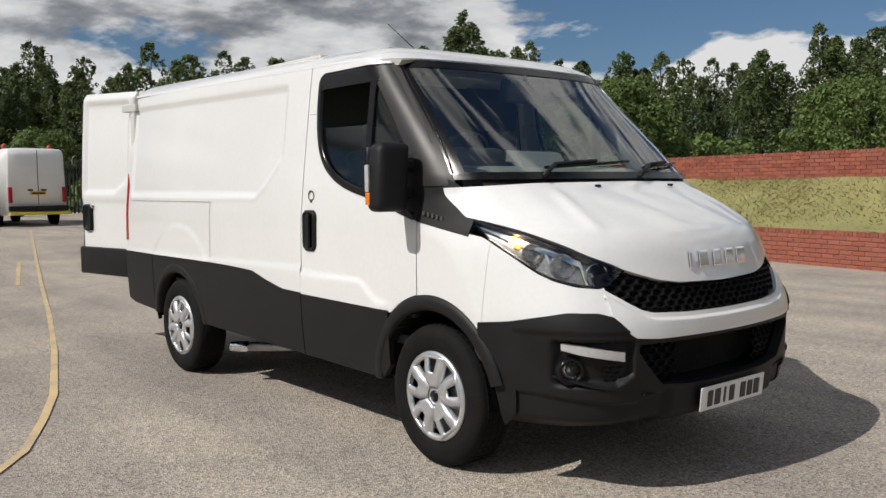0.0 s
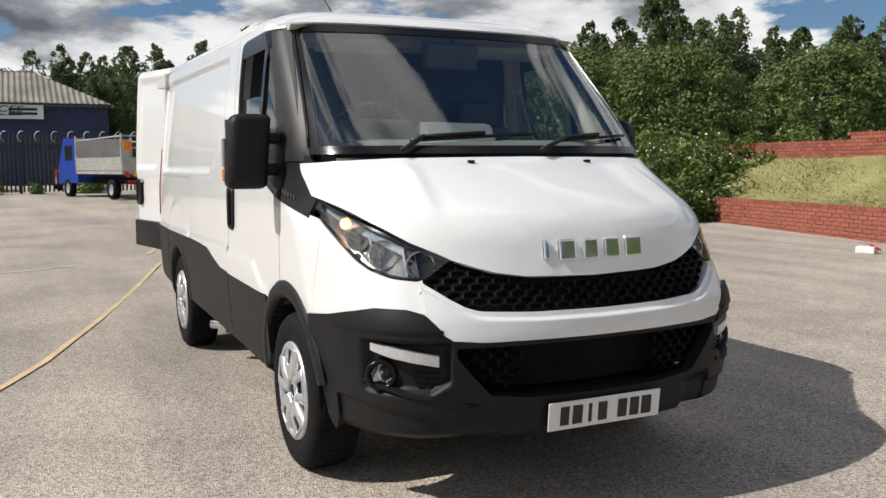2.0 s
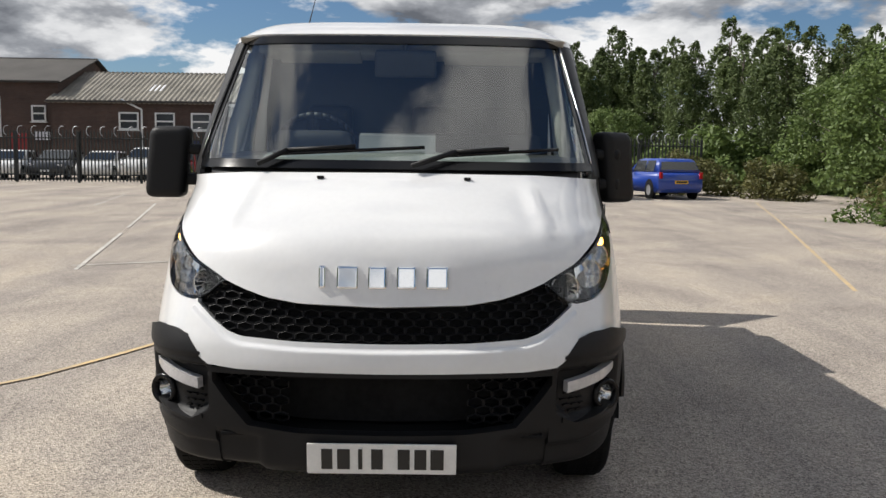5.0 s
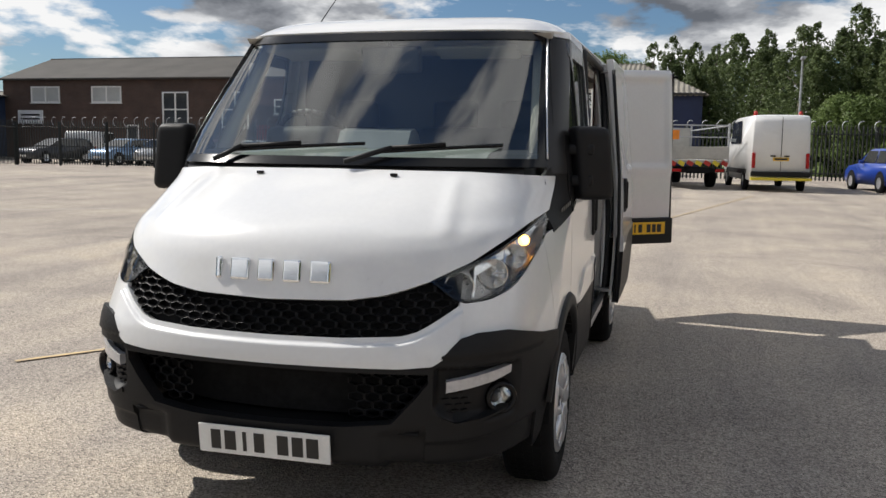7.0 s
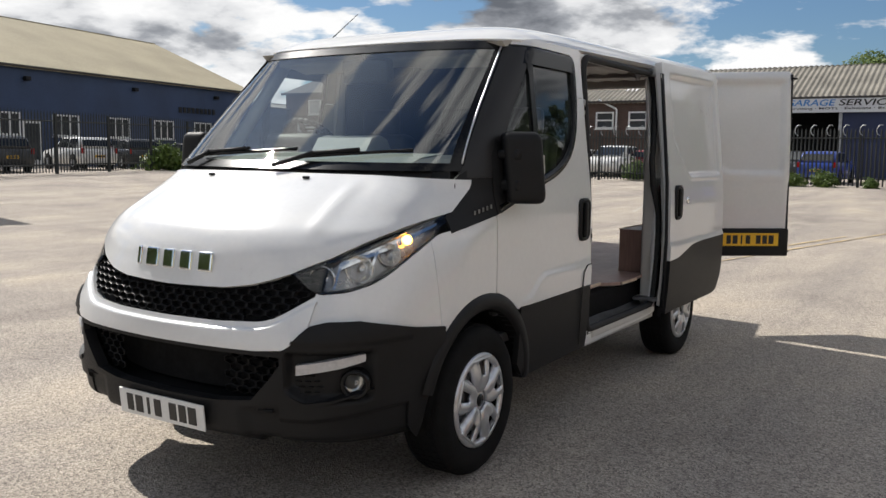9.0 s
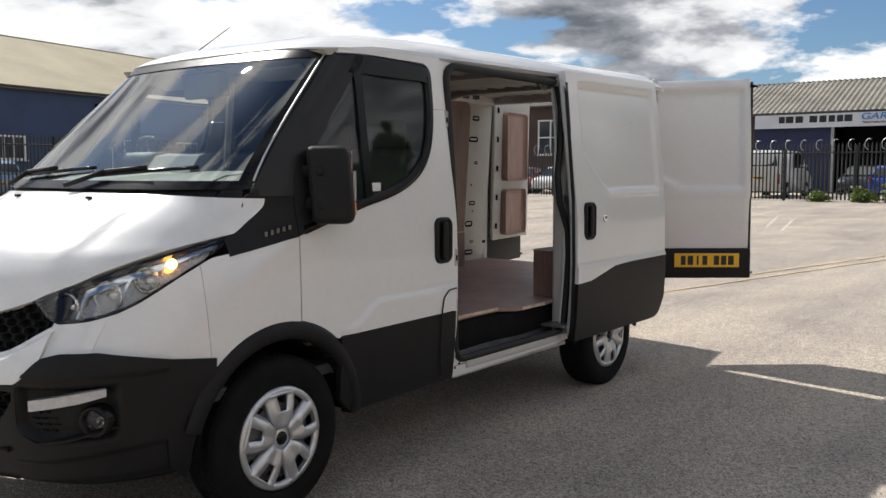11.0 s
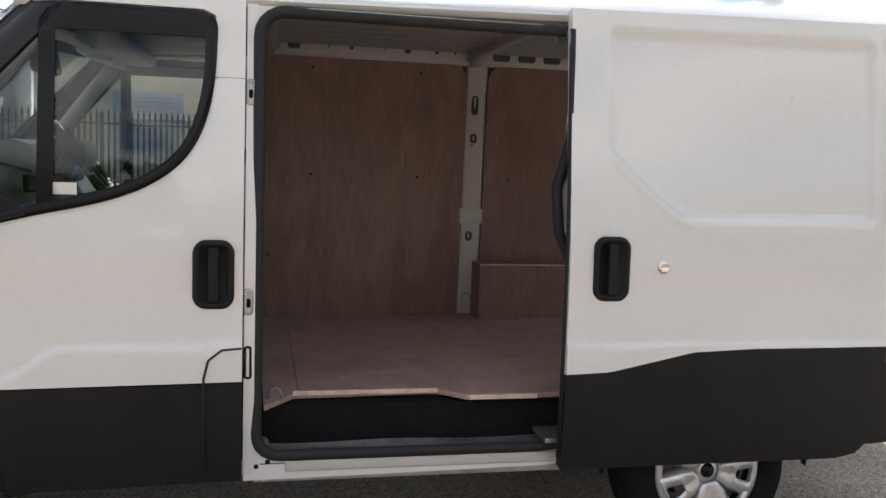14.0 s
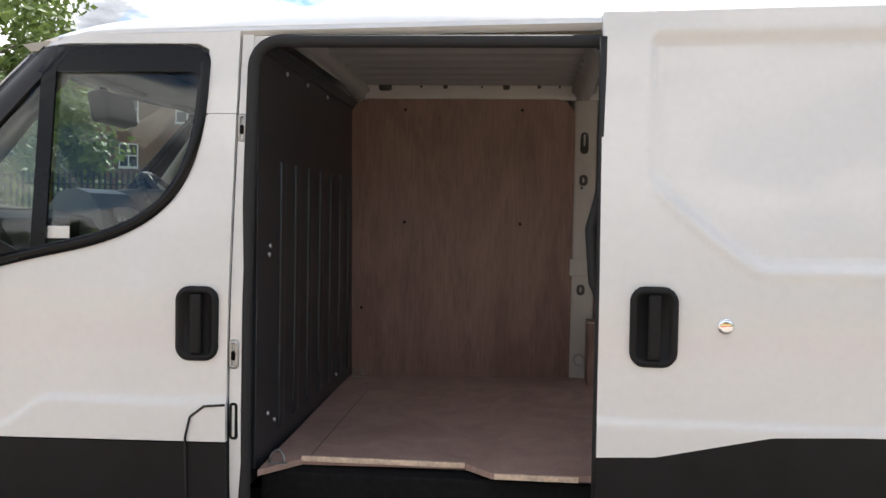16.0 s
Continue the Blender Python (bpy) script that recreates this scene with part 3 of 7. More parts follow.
def pressed(x_front, x_rear, z_lo, z_hi, depth=0.022):
    """The recessed field pressed into the upper side, its lower front corner cut at a slant, and the ridges below."""
    def f(x, z):
        u = (x_front - x)                                  # metres behind the field's front edge
        low = z_lo + 0.25 * np.clip(1 - u / 0.33, 0, 1) ** 1.25
        e = 0.026
        inside = soft(0, e, z - low) * soft(0, e, z_hi - z) * soft(0, e, u) * soft(0, e, x - x_rear)
        ridge = 0.008 * np.exp(-((z - low + 0.012) / 0.012) ** 2) * soft(0, 0.05, u) * soft(0, e, x - x_rear)
        crease = 0.010 * soft(-0.012, 0.012, (0.90 - 0.02 * np.clip((-x - 1.3) / 1.2, 0, 1)) - z)
        return -depth * inside + ridge + crease
    return f


FRONT_ARCH = arc(0, 0.50, -0.33, 0.36)
# -- front: strip under the grille, bonnet, windscreen
GR_LOW = [(-0.69, 0.92), (-0.60, 0.855), (-0.55, 0.826), (-0.50, 0.811), (-0.3, 0.801), (0, 0.798), (0.3, 0.801), (0.50, 0.811), (0.55, 0.826), (0.60, 0.855), (0.69, 0.92)]
GR_TOP = [(-0.69, 1.03), (-0.575, 0.997), (-0.50, 0.970), (-0.42, 0.947), (-0.3, 0.930), (0, 0.922), (0.3, 0.930), (0.42, 0.947), (0.50, 0.970), (0.575, 0.997), (0.69, 1.03)]
BUMP_TOP = [(-0.72, 0.80), (-0.68, 0.765), (-0.64, 0.73), (-0.61, 0.712), (-0.5, 0.703), (0, 0.700), (0.5, 0.703), (0.61, 0.712), (0.64, 0.73), (0.68, 0.765), (0.72, 0.80)]
panel("bumper_strip", "front", -0.69, 0.69, BUMP_TOP, GR_LOW, WHITE, van, 0.012, 1, 0.02, 22, 0.06, "white painted strip under the grille", relief=lambda y, z: 0.014 * soft(0.010, -0.006, z - np.interp(y, *np.array(GR_LOW).T) + 0.028) - 0.008)


def bulge(y, z):
    return 0.010 * np.exp(-((np.abs(y) - 0.60 + 0.25 * (z - 1.15)) / 0.03) ** 2) * soft(1.12, 1.2, z) * soft(1.375, 1.30, z)


HOOD_LOW = [(-0.90, 1.226), (-0.80, 1.135), (-0.70, 1.06), (-0.60, 1.012)] + GR_TOP[1:-1] + [(0.60, 1.012), (0.70, 1.06), (0.80, 1.135), (0.90, 1.226)]
panel("bonnet", "front", -0.895, 0.895, HOOD_LOW, [(-0.895, 1.36), (-0.6, 1.375), (0, 1.38), (0.6, 1.375), (0.895, 1.36)], WHITE, van, 0.006, 1, 0.02, 26, 0.03, "white bonnet with two raised creases", relief=bulge)
panel("scuttle", "front", -0.80, 0.80, 1.372, 1.41, PLASTIC, van, -0.012, 1, 0.04, 4, 0.03, "black plastic scuttle below the windscreen")


def screen_strip(name, z0, z1, f0, f1, material, off, rows, label):
    """A strip of the windscreen between two heights; f is the share of the half width."""
    f_ = np.linspace(f0, f1, max(4, int(abs(f1 - f0) * 24)))[:, None]
    z_ = np.linspace(z0, z1, rows)[None, :]
    y_ = f_ * np.interp(z_, [1.40, 2.03], [0.872, 0.782])
    z_ = z_ + 0 * f_
    return grid_mesh(name, np.stack([front_point(y_, z_) + off, y_, z_ + off * 0.8], -1), material, van, 0.0 if material is SCREEN else 0.008, label)


screen_strip("windscreen", 1.405, 2.02, -1, 1, SCREEN, 0.002, 22, "large curved windscreen reflecting clouds")
screen_strip("windscreen_band", 1.99, 2.032, -1, 1, GLOSSBLACK, 0.005, 4, "black band along the windscreen's top")
screen_strip("windscreen_band", 1.395, 1.43, -1, 1, GLOSSBLACK, 0.005, 4, "black band along the windscreen's foot")
for s_ in (-1, 1):
    screen_strip("windscreen_band", 1.42, 2.0, s_ * 0.965, s_ * 1.005, GLOSSBLACK, 0.005, 12, "black band along the windscreen's side")
# -- roof
xs = np.concatenate([np.linspace(0, 0.5, 16), np.linspace(0.55, 3.55, 40), np.linspace(3.58, 3.70, 6)])
rr = np.sin(np.linspace(-1, 1, 45) * math.pi / 2)
R_, X_ = np.meshgrid(rr, xs)
Yr = R_ * 0.862 * (1 - 0.040 * np.clip(1 - X_ / 0.18, 0, 1) ** 2 * np.abs(R_) ** 4)
fx0 = front_point(Yr, np.full_like(Yr, 2.03))
span = (fx0 - REAR) / 3.70
Xr = fx0 - X_ * span
Hr = 0.112 * (1 - np.abs(R_) ** 8.0) * (1 - np.exp(-X_ / 0.22)) * np.sqrt(np.clip((3.70 - X_) / 0.1, 0, 1)) + 0.012 * np.clip(1 - np.exp(-X_ / 0.1), 0, 1) * (1 - np.abs(R_) ** 8)
rib = 0.006 * np.clip(np.cos(np.clip((X_ - 0.9), 0, 9) * 2 * math.pi / 0.42), 0, 1) ** 2 * soft(0.75, 0.6, np.abs(R_)) * soft(0.8, 1.0, X_)
Zr = 2.045 + Hr + rib + rise(Xr, np.full_like(Xr, 2.1))
grid_mesh("roof", np.stack([Xr, Yr, Zr], -1), WHITE, van, 0.03, "white ribbed steel roof", inward=(-2, 0, 1.5))

HL_LOW = [(0.355, 0.998), (0.372, 0.99), (0.42, 0.945), (0.455, 0.925), (0.50, 0.922), (0.56, 0.935), (0.62, 0.958), (0.66, 0.990), (0.69, 1.026), (0.72, 1.068), (0.755, 1.128)]
HL_TOP = [(0.355, 1.0), (0.42, 1.028), (0.5, 1.065), (0.58, 1.11), (0.66, 1.16), (0.755, 1.232)]
LAMP_EDGE = [(float(surf("wrap", np.array([s]), np.array([z]))[0][0]), z - 0.004) for s, z in HL_LOW[3:]]
SIDES = ((-1, "r"), (1, "l"))
for sgn, tag in SIDES:
    # A-pillar, from the bonnet's corner to the roof
    n = 22
    tt = np.linspace(0, 1, n)
    zz = 1.37 + tt * 0.640
    ya, rows_ = np.interp(zz, [1.37, 2.05], [0.873, 0.775]), []
    for k in range(7):
        f = k / 6
        w = half_w(zz)
        y = ya + (w * 0.998 - ya) * (f ** 0.75)
        x = front_point(y, zz)
        rows_.append(np.stack([x + 0.010 * math.sin(math.pi * f), sgn * (y + 0.008 * math.sin(math.pi * f)), zz], -1))
    grid_mesh("windscreen_pillar", np.stack(rows_, 1), SATIN, van, 0.02, "dark grey windscreen pillar")
    # white front wing
    wing_top = LAMP_EDGE[:-1] + [(LAMP_EDGE[-1][0], 1.124), (LAMP_EDGE[-1][0] - 0.03, 1.136), (-0.10, 1.195)]
    panel("front_wing", "side", -0.105, 0.36, FRONT_ARCH, wing_top, WHITE, van, 0.0, sgn, 0.02, 12, 0.02, "white front wing")
    panel("front_wing", "side", 0.362, 0.80, [(0.36, 0.742), (0.48, 0.765), (0.62, 0.785), (0.80, 0.79)], wing_top, WHITE, van, 0.0, sgn, 0.015, 12, 0.02, "white front wing")
    panel("wing_corner", "wrap", 0.455, 0.60, [(0.455, 0.755), (0.49, 0.785), (0.55, 0.795), (0.60, 0.79)], [(0.455, 0.925), (0.47, 0.918), (0.55, 0.926), (0.60, 0.94)], WHITE, van, 0.004, sgn, 0.01, 8, 0.02, "white corner panel below the headlamp")
    # black quarter below the pillar, and the mirror sail
    panel("quarter_trim", "side", -0.105, 0.235, [(0.235, 1.134), (0.2, 1.142), (-0.105, 1.197)], [(0.235, 1.20), (0.19, 1.245), (0.10, 1.375), (0.0, 1.42), (-0.105, 1.55)], PLASTIC, van, 0.004, sgn, 0.02, 8, 0.02, "black quarter trim with a small raised badge")
    for k in range(5):
        bx = 0.055 - 0.028 * k
        part("badge_bar", box((bx, sgn * (float(side_y(bx, 1.205)) + 0.006), 1.215 + 0.006 * k), (0.014, 0.004, 0.020), 0.0015), SATINCHROME, van)
    # arch lips
    for cx, R in ((0.0, 0.50), (-3.0, 0.475)):
        a = np.linspace(math.radians(8 if cx else 16), math.radians(172 if cx else 178), 40)
        rows_ = []
        for f, o in ((0.0, 0.0), (0.15, 0.014), (0.75, 0.018), (1.0, 0.006), (1.0, -0.05)):
            r = R - 0.075 * f
            x, z = cx + r * np.cos(a), 0.345 + r * np.sin(a)
            y = half_w(np.clip(z, 0.3, 2)) + o
            rows_.append(np.stack([x, sgn * y, z], -1))
        grid_mesh("arch_lip", np.stack(rows_, 1), PLASTIC, van, 0.0, "black wheel arch lip", inward=(cx, 0, 0.345))
        # liner
        a = np.linspace(math.radians(4), math.radians(176), 30)
        yy = np.linspace(0.45 if cx == 0 else 0.70, 0.955, 5)
        A, Y = np.meshgrid(a, yy)
        grid_mesh("arch_liner", np.stack([cx + 0.425 * np.cos(A), sgn * Y, 0.345 + 0.425 * np.sin(A)], -1), UNDER, van, 0.0, "", inward=(cx, 0, 5))

BLACK_TOP = [(-1.25, 0.755), (-1.42, 0.76), (-1.62, 0.80), (-1.80, 0.845), (-2.1, 0.855), (-2.55, 0.862)]
# -- driver's side: cargo side in one sheet above, cladding below
upper_edge = 2.05


def cargo_side(name, sgn, x0, x1, parent, off=0.0, field=(-1.46, -3.95)):
    lo = [(-1.2, 0.752), (-1.42, 0.757), (-1.62, 0.797), (-1.80, 0.842), (-2.1, 0.852), (-2.61, 0.862), (-3.39, 0.862), (-4.1, 0.858)]
    panel(name, "side", x0, x1, lo, upper_edge, WHITE, parent, off, sgn, 0.018, 70, 0.02, "white cargo side with a pressed panel", relief=lambda x, z: pressed(field[0], field[1], 1.31, 1.97, 0.015)(x, z) + (0.008 * soft(1.0, 0.80, ((x + 2.95) / 0.56) ** 2 + ((z - 0.66) / 0.46) ** 2) if sgn < 0 else 0))


cargo_side("cargo_side", -1, -1.205, -4.035, van)
SEAM = mat("shaded_panel_gap", (0.30, 0.30, 0.30), 0.6)
panel("panel_seam", "side", -3.95, -2.42, 1.272, 1.277, SEAM, van, 0.0025, -1, 0.1, 2, 0.0)
panel("panel_seam", "side", -2.423, -2.418, 0.885, 1.275, SEAM, van, 0.0035, -1, 0.002, 14, 0.0)
for sgn in (-1, 1):
    x_front = -1.205 if sgn < 0 else -2.48
    if sgn < 0:
        panel("lower_cladding", "side", -1.207, -2.56, [(-1.2, 0.385), (-2.0, 0.40), (-2.56, 0.41)], BLACK_TOP, PLASTIC, van, 0.012, sgn, 0.03, 12, 0.03, "black lower side cladding")
    panel("lower_cladding", "side", -2.56, -3.44, [(x, z) for x, z in arc(-3, 0.44, -3.44, -2.56, 30)], 0.862, PLASTIC, van, 0.010, sgn, 0.02, 6, 0.03, "black lower side cladding")
    panel("lower_cladding", "side", -3.44, -4.035 if sgn < 0 else -3.805, [(-3.44, 0.42), (-3.9, 0.44), (-4.04, 0.47)], 0.862, PLASTIC, van, 0.012, sgn, 0.03, 10, 0.03, "black lower side cladding")

# -- cab doors
WIN_LOW = [(-0.10, 1.20), (-0.30, 1.255), (-0.52, 1.315), (-0.70, 1.352), (-0.82, 1.39), (-0.91, 1.435), (-0.985, 1.495), (-1.038, 1.57), (-1.072, 1.66), (-1.094, 1.78), (-1.10, 1.95)]


def cab_door(sgn, tag):
    edge = arc(0, 0.503, -0.335, -0.11, 12)
    low_all = [(-1.198, 0.748), (-0.345, 0.735)] + edge
    shoulder = lambda x, z: 0.013 * soft(-0.010, 0.010, (0.872 - 0.10 * soft(-0.62, -0.42, x)) - z) * soft(-0.30, -0.45, x)   # noqa: E731
    d = panel("cab_door", "side", -1.198, -0.112, low_all, [(x, z - 0.002) for x, z in WIN_LOW[:-1]] + [(-1.099, 1.78), (-1.198, 1.78)], WHITE, van, 0.0, sgn, 0.015, 44, 0.02, "white cab door with a black window surround", relief=shoulder)
    panel("door_frame", "side", -1.198, -1.098, 1.782, 2.048, WHITE, d, 0.0, sgn, 0.02, 8, 0.02)
    top_front = -0.44
    panel("door_frame", "side", -1.12, top_front, [(-1.12, 1.97), (-1.10, 1.98), (-1.085, 2.0), (-1.06, 2.008), (-0.44, 2.022)], 2.048, WHITE, d, 0.0, sgn, 0.03, 3, 0.02)
    # window surround, glass, divider
    rim_pts = WIN_LOW + [(-1.099, 1.965), (-1.092, 1.985), (-1.078, 1.998), (-1.06, 2.004), (-0.80, 2.008), (-0.56, 2.010)]
    for _ in range(2):                                      # corners cut twice, for a smooth line
        rim_pts = [rim_pts[0]] + [(p[0] * a_ + q[0] * (1 - a_), p[1] * a_ + q[1] * (1 - a_)) for p, q in zip(rim_pts, rim_pts[1:]) for a_ in (0.75, 0.25)] + [rim_pts[-1]]
    V, F = [], []
    for i, (x, z) in enumerate(rim_pts[2:]):
        xa, za = rim_pts[i + 1]
        xb, zb = rim_pts[min(i + 3, len(rim_pts) - 1)]
        t_ = math.hypot(xb - xa, zb - za)
        nx, nz = -(zb - za) / t_, (xb - xa) / t_            # outwards is the left of the run
        for o, dy in ((0.006, -0.004), (0.006, 0.007), (-0.030, 0.007), (-0.034, -0.008)):
            V.append((x + nx * o, sgn * (float(side_y(x, z)) + dy), z + nz * o))
        if i:
            b_ = 4 * i
            F += [(b_ - 4 + k, b_ + k, b_ + k + 1, b_ - 3 + k) for k in range(3)]
    mesh_from("window_surround", V, F, GLOSSBLACK, d, "black window surround", True)
    panel("window_surround", "side", -1.078, -0.46, [(-1.078, 1.90), (-1.05, 1.915), (-0.46, 1.925)], [(-1.078, 1.985), (-1.05, 2.0), (-0.46, 2.014)], GLOSSBLACK, d, 0.005, sgn, 0.02, 4, 0.01, "black window surround")
    panel("window_divider", "side", -0.585, -0.535, 1.33, 1.99, GLOSSBLACK, d, 0.006, sgn, 0.02, 12, 0.012, "black window divider")
    panel("side_window", "side", -1.085, -0.555, [(x, z + 0.012) for x, z in WIN_LOW[:-2]] + [(-1.094, 1.67)], 1.95 if sgn > 0 else 1.70, SIDEGLASS, d, -0.012, sgn, 0.03, 8, 0.0, "side window glass" if sgn > 0 else "side window glass wound half down")
    panel("quarter_window", "side", -0.56, -0.11, [(-0.56, 1.335), (-0.10, 1.215)], [(-0.56, 1.96), (-0.47, 1.955), (-0.20, 1.66), (-0.10, 1.53)], SIDEGLASS, d, -0.006, sgn, 0.03, 8, 0.0, "fixed quarter window glass")
    panel("mirror_sail", "side", -0.50, -0.105, [(-0.50, 1.31), (-0.105, 1.20)], [(-0.50, 1.335), (-0.36, 1.40), (-0.24, 1.52), (-0.105, 1.56)], PLASTIC, d, 0.008, sgn, 0.02, 5, 0.02, "black mirror sail")
    panel("door_seal", "side", -0.50, -0.10, [(-0.50, 1.985), (-0.46, 1.955), (-0.20, 1.655), (-0.10, 1.525)], [(-0.52, 2.03), (-0.46, 2.0), (-0.20, 1.71), (-0.10, 1.58)], SEAL, d, 0.006, sgn, 0.02, 3, 0.012)
    panel("door_cladding", "side", -1.198, -0.345, [(-1.198, 0.385), (-0.42, 0.37), (-0.345, 0.45)], [(-1.198, 0.742), (-0.345, 0.730)], PLASTIC, d, 0.012, sgn, 0.03, 8, 0.03, "black lower door cladding")
    # handle: recessed cup with a vertical grip
    yh = float(side_y(-1.10, 1.12))
    part("handle", handle_plate(sgn * (yh - 0.01), sgn * (yh + 0.016), -1.10, 1.12), PLASTIC, d, "black door handle", True)
    part("grip", box((-1.10, sgn * (yh + 0.014), 1.12), (0.038, 0.024, 0.19), 0.011, None, 3), PLASTIC, d, "", True)
    return d


for sgn, tag in SIDES:
    cab_door(sgn, tag)
    BPIL = panel("b_pillar", "side", -1.203, -1.262 if sgn < 0 else -1.240, 0.40, 2.045, WHITE, van, -0.03 if sgn < 0 else -0.012, sgn, 0.012, 24, 0.05, "white body pillar")
    # roof gutter rail
    panel("roof_rail", "side", -4.03, -0.52, 2.044, [(-4.03, 2.07), (-0.8, 2.066), (-0.52, 2.05)], WHITE, van, -0.008, sgn, 0.05, 4, 0.02, "white roof edge")

# -- wheels


def wheel(x, sgn):
    w = part("wheel", lathe([(0.20, -0.10), (0.335, -0.10), (0.345, -0.085), (0.347, -0.05), (0.347, 0.05), (0.343, 0.085), (0.325, 0.103), (0.29, 0.112), (0.245, 0.108), (0.222, 0.098), (0.215, 0.06), (0.20, 0.0)], 64), RUBBER, van, "road wheel with a silver plastic cover", True)
    w.matrix_basis = pose(x, sgn * 0.845, 0.347, 0, 0, 0 if sgn > 0 else 180)
    bm = bmesh.new()
    for yo in (-0.055, -0.02, 0.02, 0.055):
        for i in range(56):
            a0 = 2 * math.pi * i / 56
            add_box(bm, (0.347 * math.cos(a0), yo, 0.347 * math.sin(a0)), (0.006, 0.026, 0.030), 0, Matrix.Rotation(-a0, 4, "Y"))
    part("tread", bm, RUBBER, w)
    part("rim", lathe([(0.222, 0.02), (0.222, 0.098), (0.212, 0.100), (0.205, 0.06), (0.10, 0.045), (0.0, 0.045)], 48), UNDER, w, "", True)
    # cover: rim ring, five dished petals each with a window near the rim, hub
    bm = lathe([(0.222, 0.094), (0.220, 0.106), (0.205, 0.112), (0.192, 0.106), (0.190, 0.09)], 56)
    hubbm = lathe([(0.056, 0.080), (0.052, 0.098), (0.040, 0.104), (0.0, 0.104)], 28)
    part("wheel_cover", bm, SILVER, w, "silver plastic wheel cover", True)
    radii = [0.046, 0.06, 0.078, 0.098, 0.112, 0.118, 0.135, 0.155, 0.175, 0.19, 0.2]
    outer = [0.027, 0.036, 0.047, 0.059, 0.066, 0.068, 0.073, 0.078, 0.083, 0.090, 0.098]
    for k in range(5):
        a = radians(90 + 72 * k + (0 if x > -1 else 25))
        V, F, col = [], [], 11
        for r, ow in zip(radii, outer):
            hw = 0.019 + 0.17 * max(0, r - 0.118)
            for j in range(col):
                g = j / (col - 1) * 2 - 1
                s = abs(g)
                d = (s / 0.6 * hw if s <= 0.6 else hw + (s - 0.6) / 0.4 * (ow - hw)) * (1 if g > 0 else -1) if r > 0.10 else g * ow
                f = (r - 0.046) / 0.154
                o = 0.100 + 0.013 * math.sin(min(f * 1.15, 1) * math.pi) ** 0.8 * (0.35 + 0.65 * min(s / 0.8, 1)) - 0.022 * max(0, s - 0.8) / 0.2
                rim_ = 0.006 * max(0, f - 0.8) / 0.2
                V.append((r * math.cos(a) - d * math.sin(a), o + rim_, r * math.sin(a) + d * math.cos(a)))
        for i in range(len(radii) - 1):
            for j in range(col - 1):
                if radii[i] > 0.117 and 2 <= j <= 7 and radii[i] < 0.188:
                    continue
                F.append((i * col + j, (i + 1) * col + j, (i + 1) * col + j + 1, i * col + j + 1))
        ob = mesh_from("spoke", V, F, SILVER, w, "", True)
        so = ob.modifiers.new("thick", "SOLIDIFY")
        so.thickness, so.offset = 0.012, -1
    # pressed steel rim behind the cover
    part("rim_disc", lathe([(0.20, 0.055), (0.16, 0.062), (0.13, 0.080), (0.06, 0.080), (0.0, 0.078)], 40), RIMGREY, w, "", True)
    for k in range(8):
        a = 2 * math.pi * k / 8 + 0.2
        part("rim_hole", lathe([(0.017, 0.060), (0.016, 0.0685), (0.0, 0.0685)], 14), UNDER, w, "dark vent hole").matrix_basis = Matrix.Translation((0.150 * math.cos(a), 0.002, 0.150 * math.sin(a)))
    part("hub", hubbm, SILVER, w, "", True)
    part("hub_cap", lathe([(0.030, 0.100), (0.028, 0.108), (0.0, 0.109)], 24), GLOSSBLACK, w, "black hub cap", True)
    return w


for x in (0.0, -3.0):
    for sgn, tag in SIDES:
        wheel(x, sgn)

def tube(name, pts, r, material, parent, label="", n=10, closed=False, flat=1.0):
    """One round section swept along a line of points, with mitred corners."""
    P = [Vector(p) for p in pts]
    V, F, m = [], [], len(P)
    for i, p in enumerate(P):
        a, b = (P[i - 1], P[(i + 1) % m]) if closed else (P[max(i - 1, 0)], P[min(i + 1, m - 1)])
        d = (b - a).normalized()
        ref = Vector((0, 1, 0)) if abs(d.y) < 0.9 else Vector((0, 0, 1))
        u = ref.cross(d).normalized()
        w = d.cross(u)
        for k in range(n):
            t = 2 * math.pi * k / n
            V.append(tuple(p + u * (r * math.cos(t)) + w * (r * flat * math.sin(t))))
    for i in range(m if closed else m - 1):
        for k in range(n):
            F.append((i * n + k, i * n + (k + 1) % n, ((i + 1) % m) * n + (k + 1) % n, ((i + 1) % m) * n + k))
    if not closed:
        F += [tuple(range(n))[::-1], tuple(range((m - 1) * n, m * n))]
    return mesh_from(name, V, F, material, parent, label, True)


def bend(cx, cz, r, a0, a1, y0, y1, k=5):
    """A rounded corner in the side's plane."""
    return [(cx + r * math.cos(radians(a0 + (a1 - a0) * i / k)), y0 + (y1 - y0) * i / k, cz + r * math.sin(radians(a0 + (a1 - a0) * i / k))) for i in range(k + 1)]


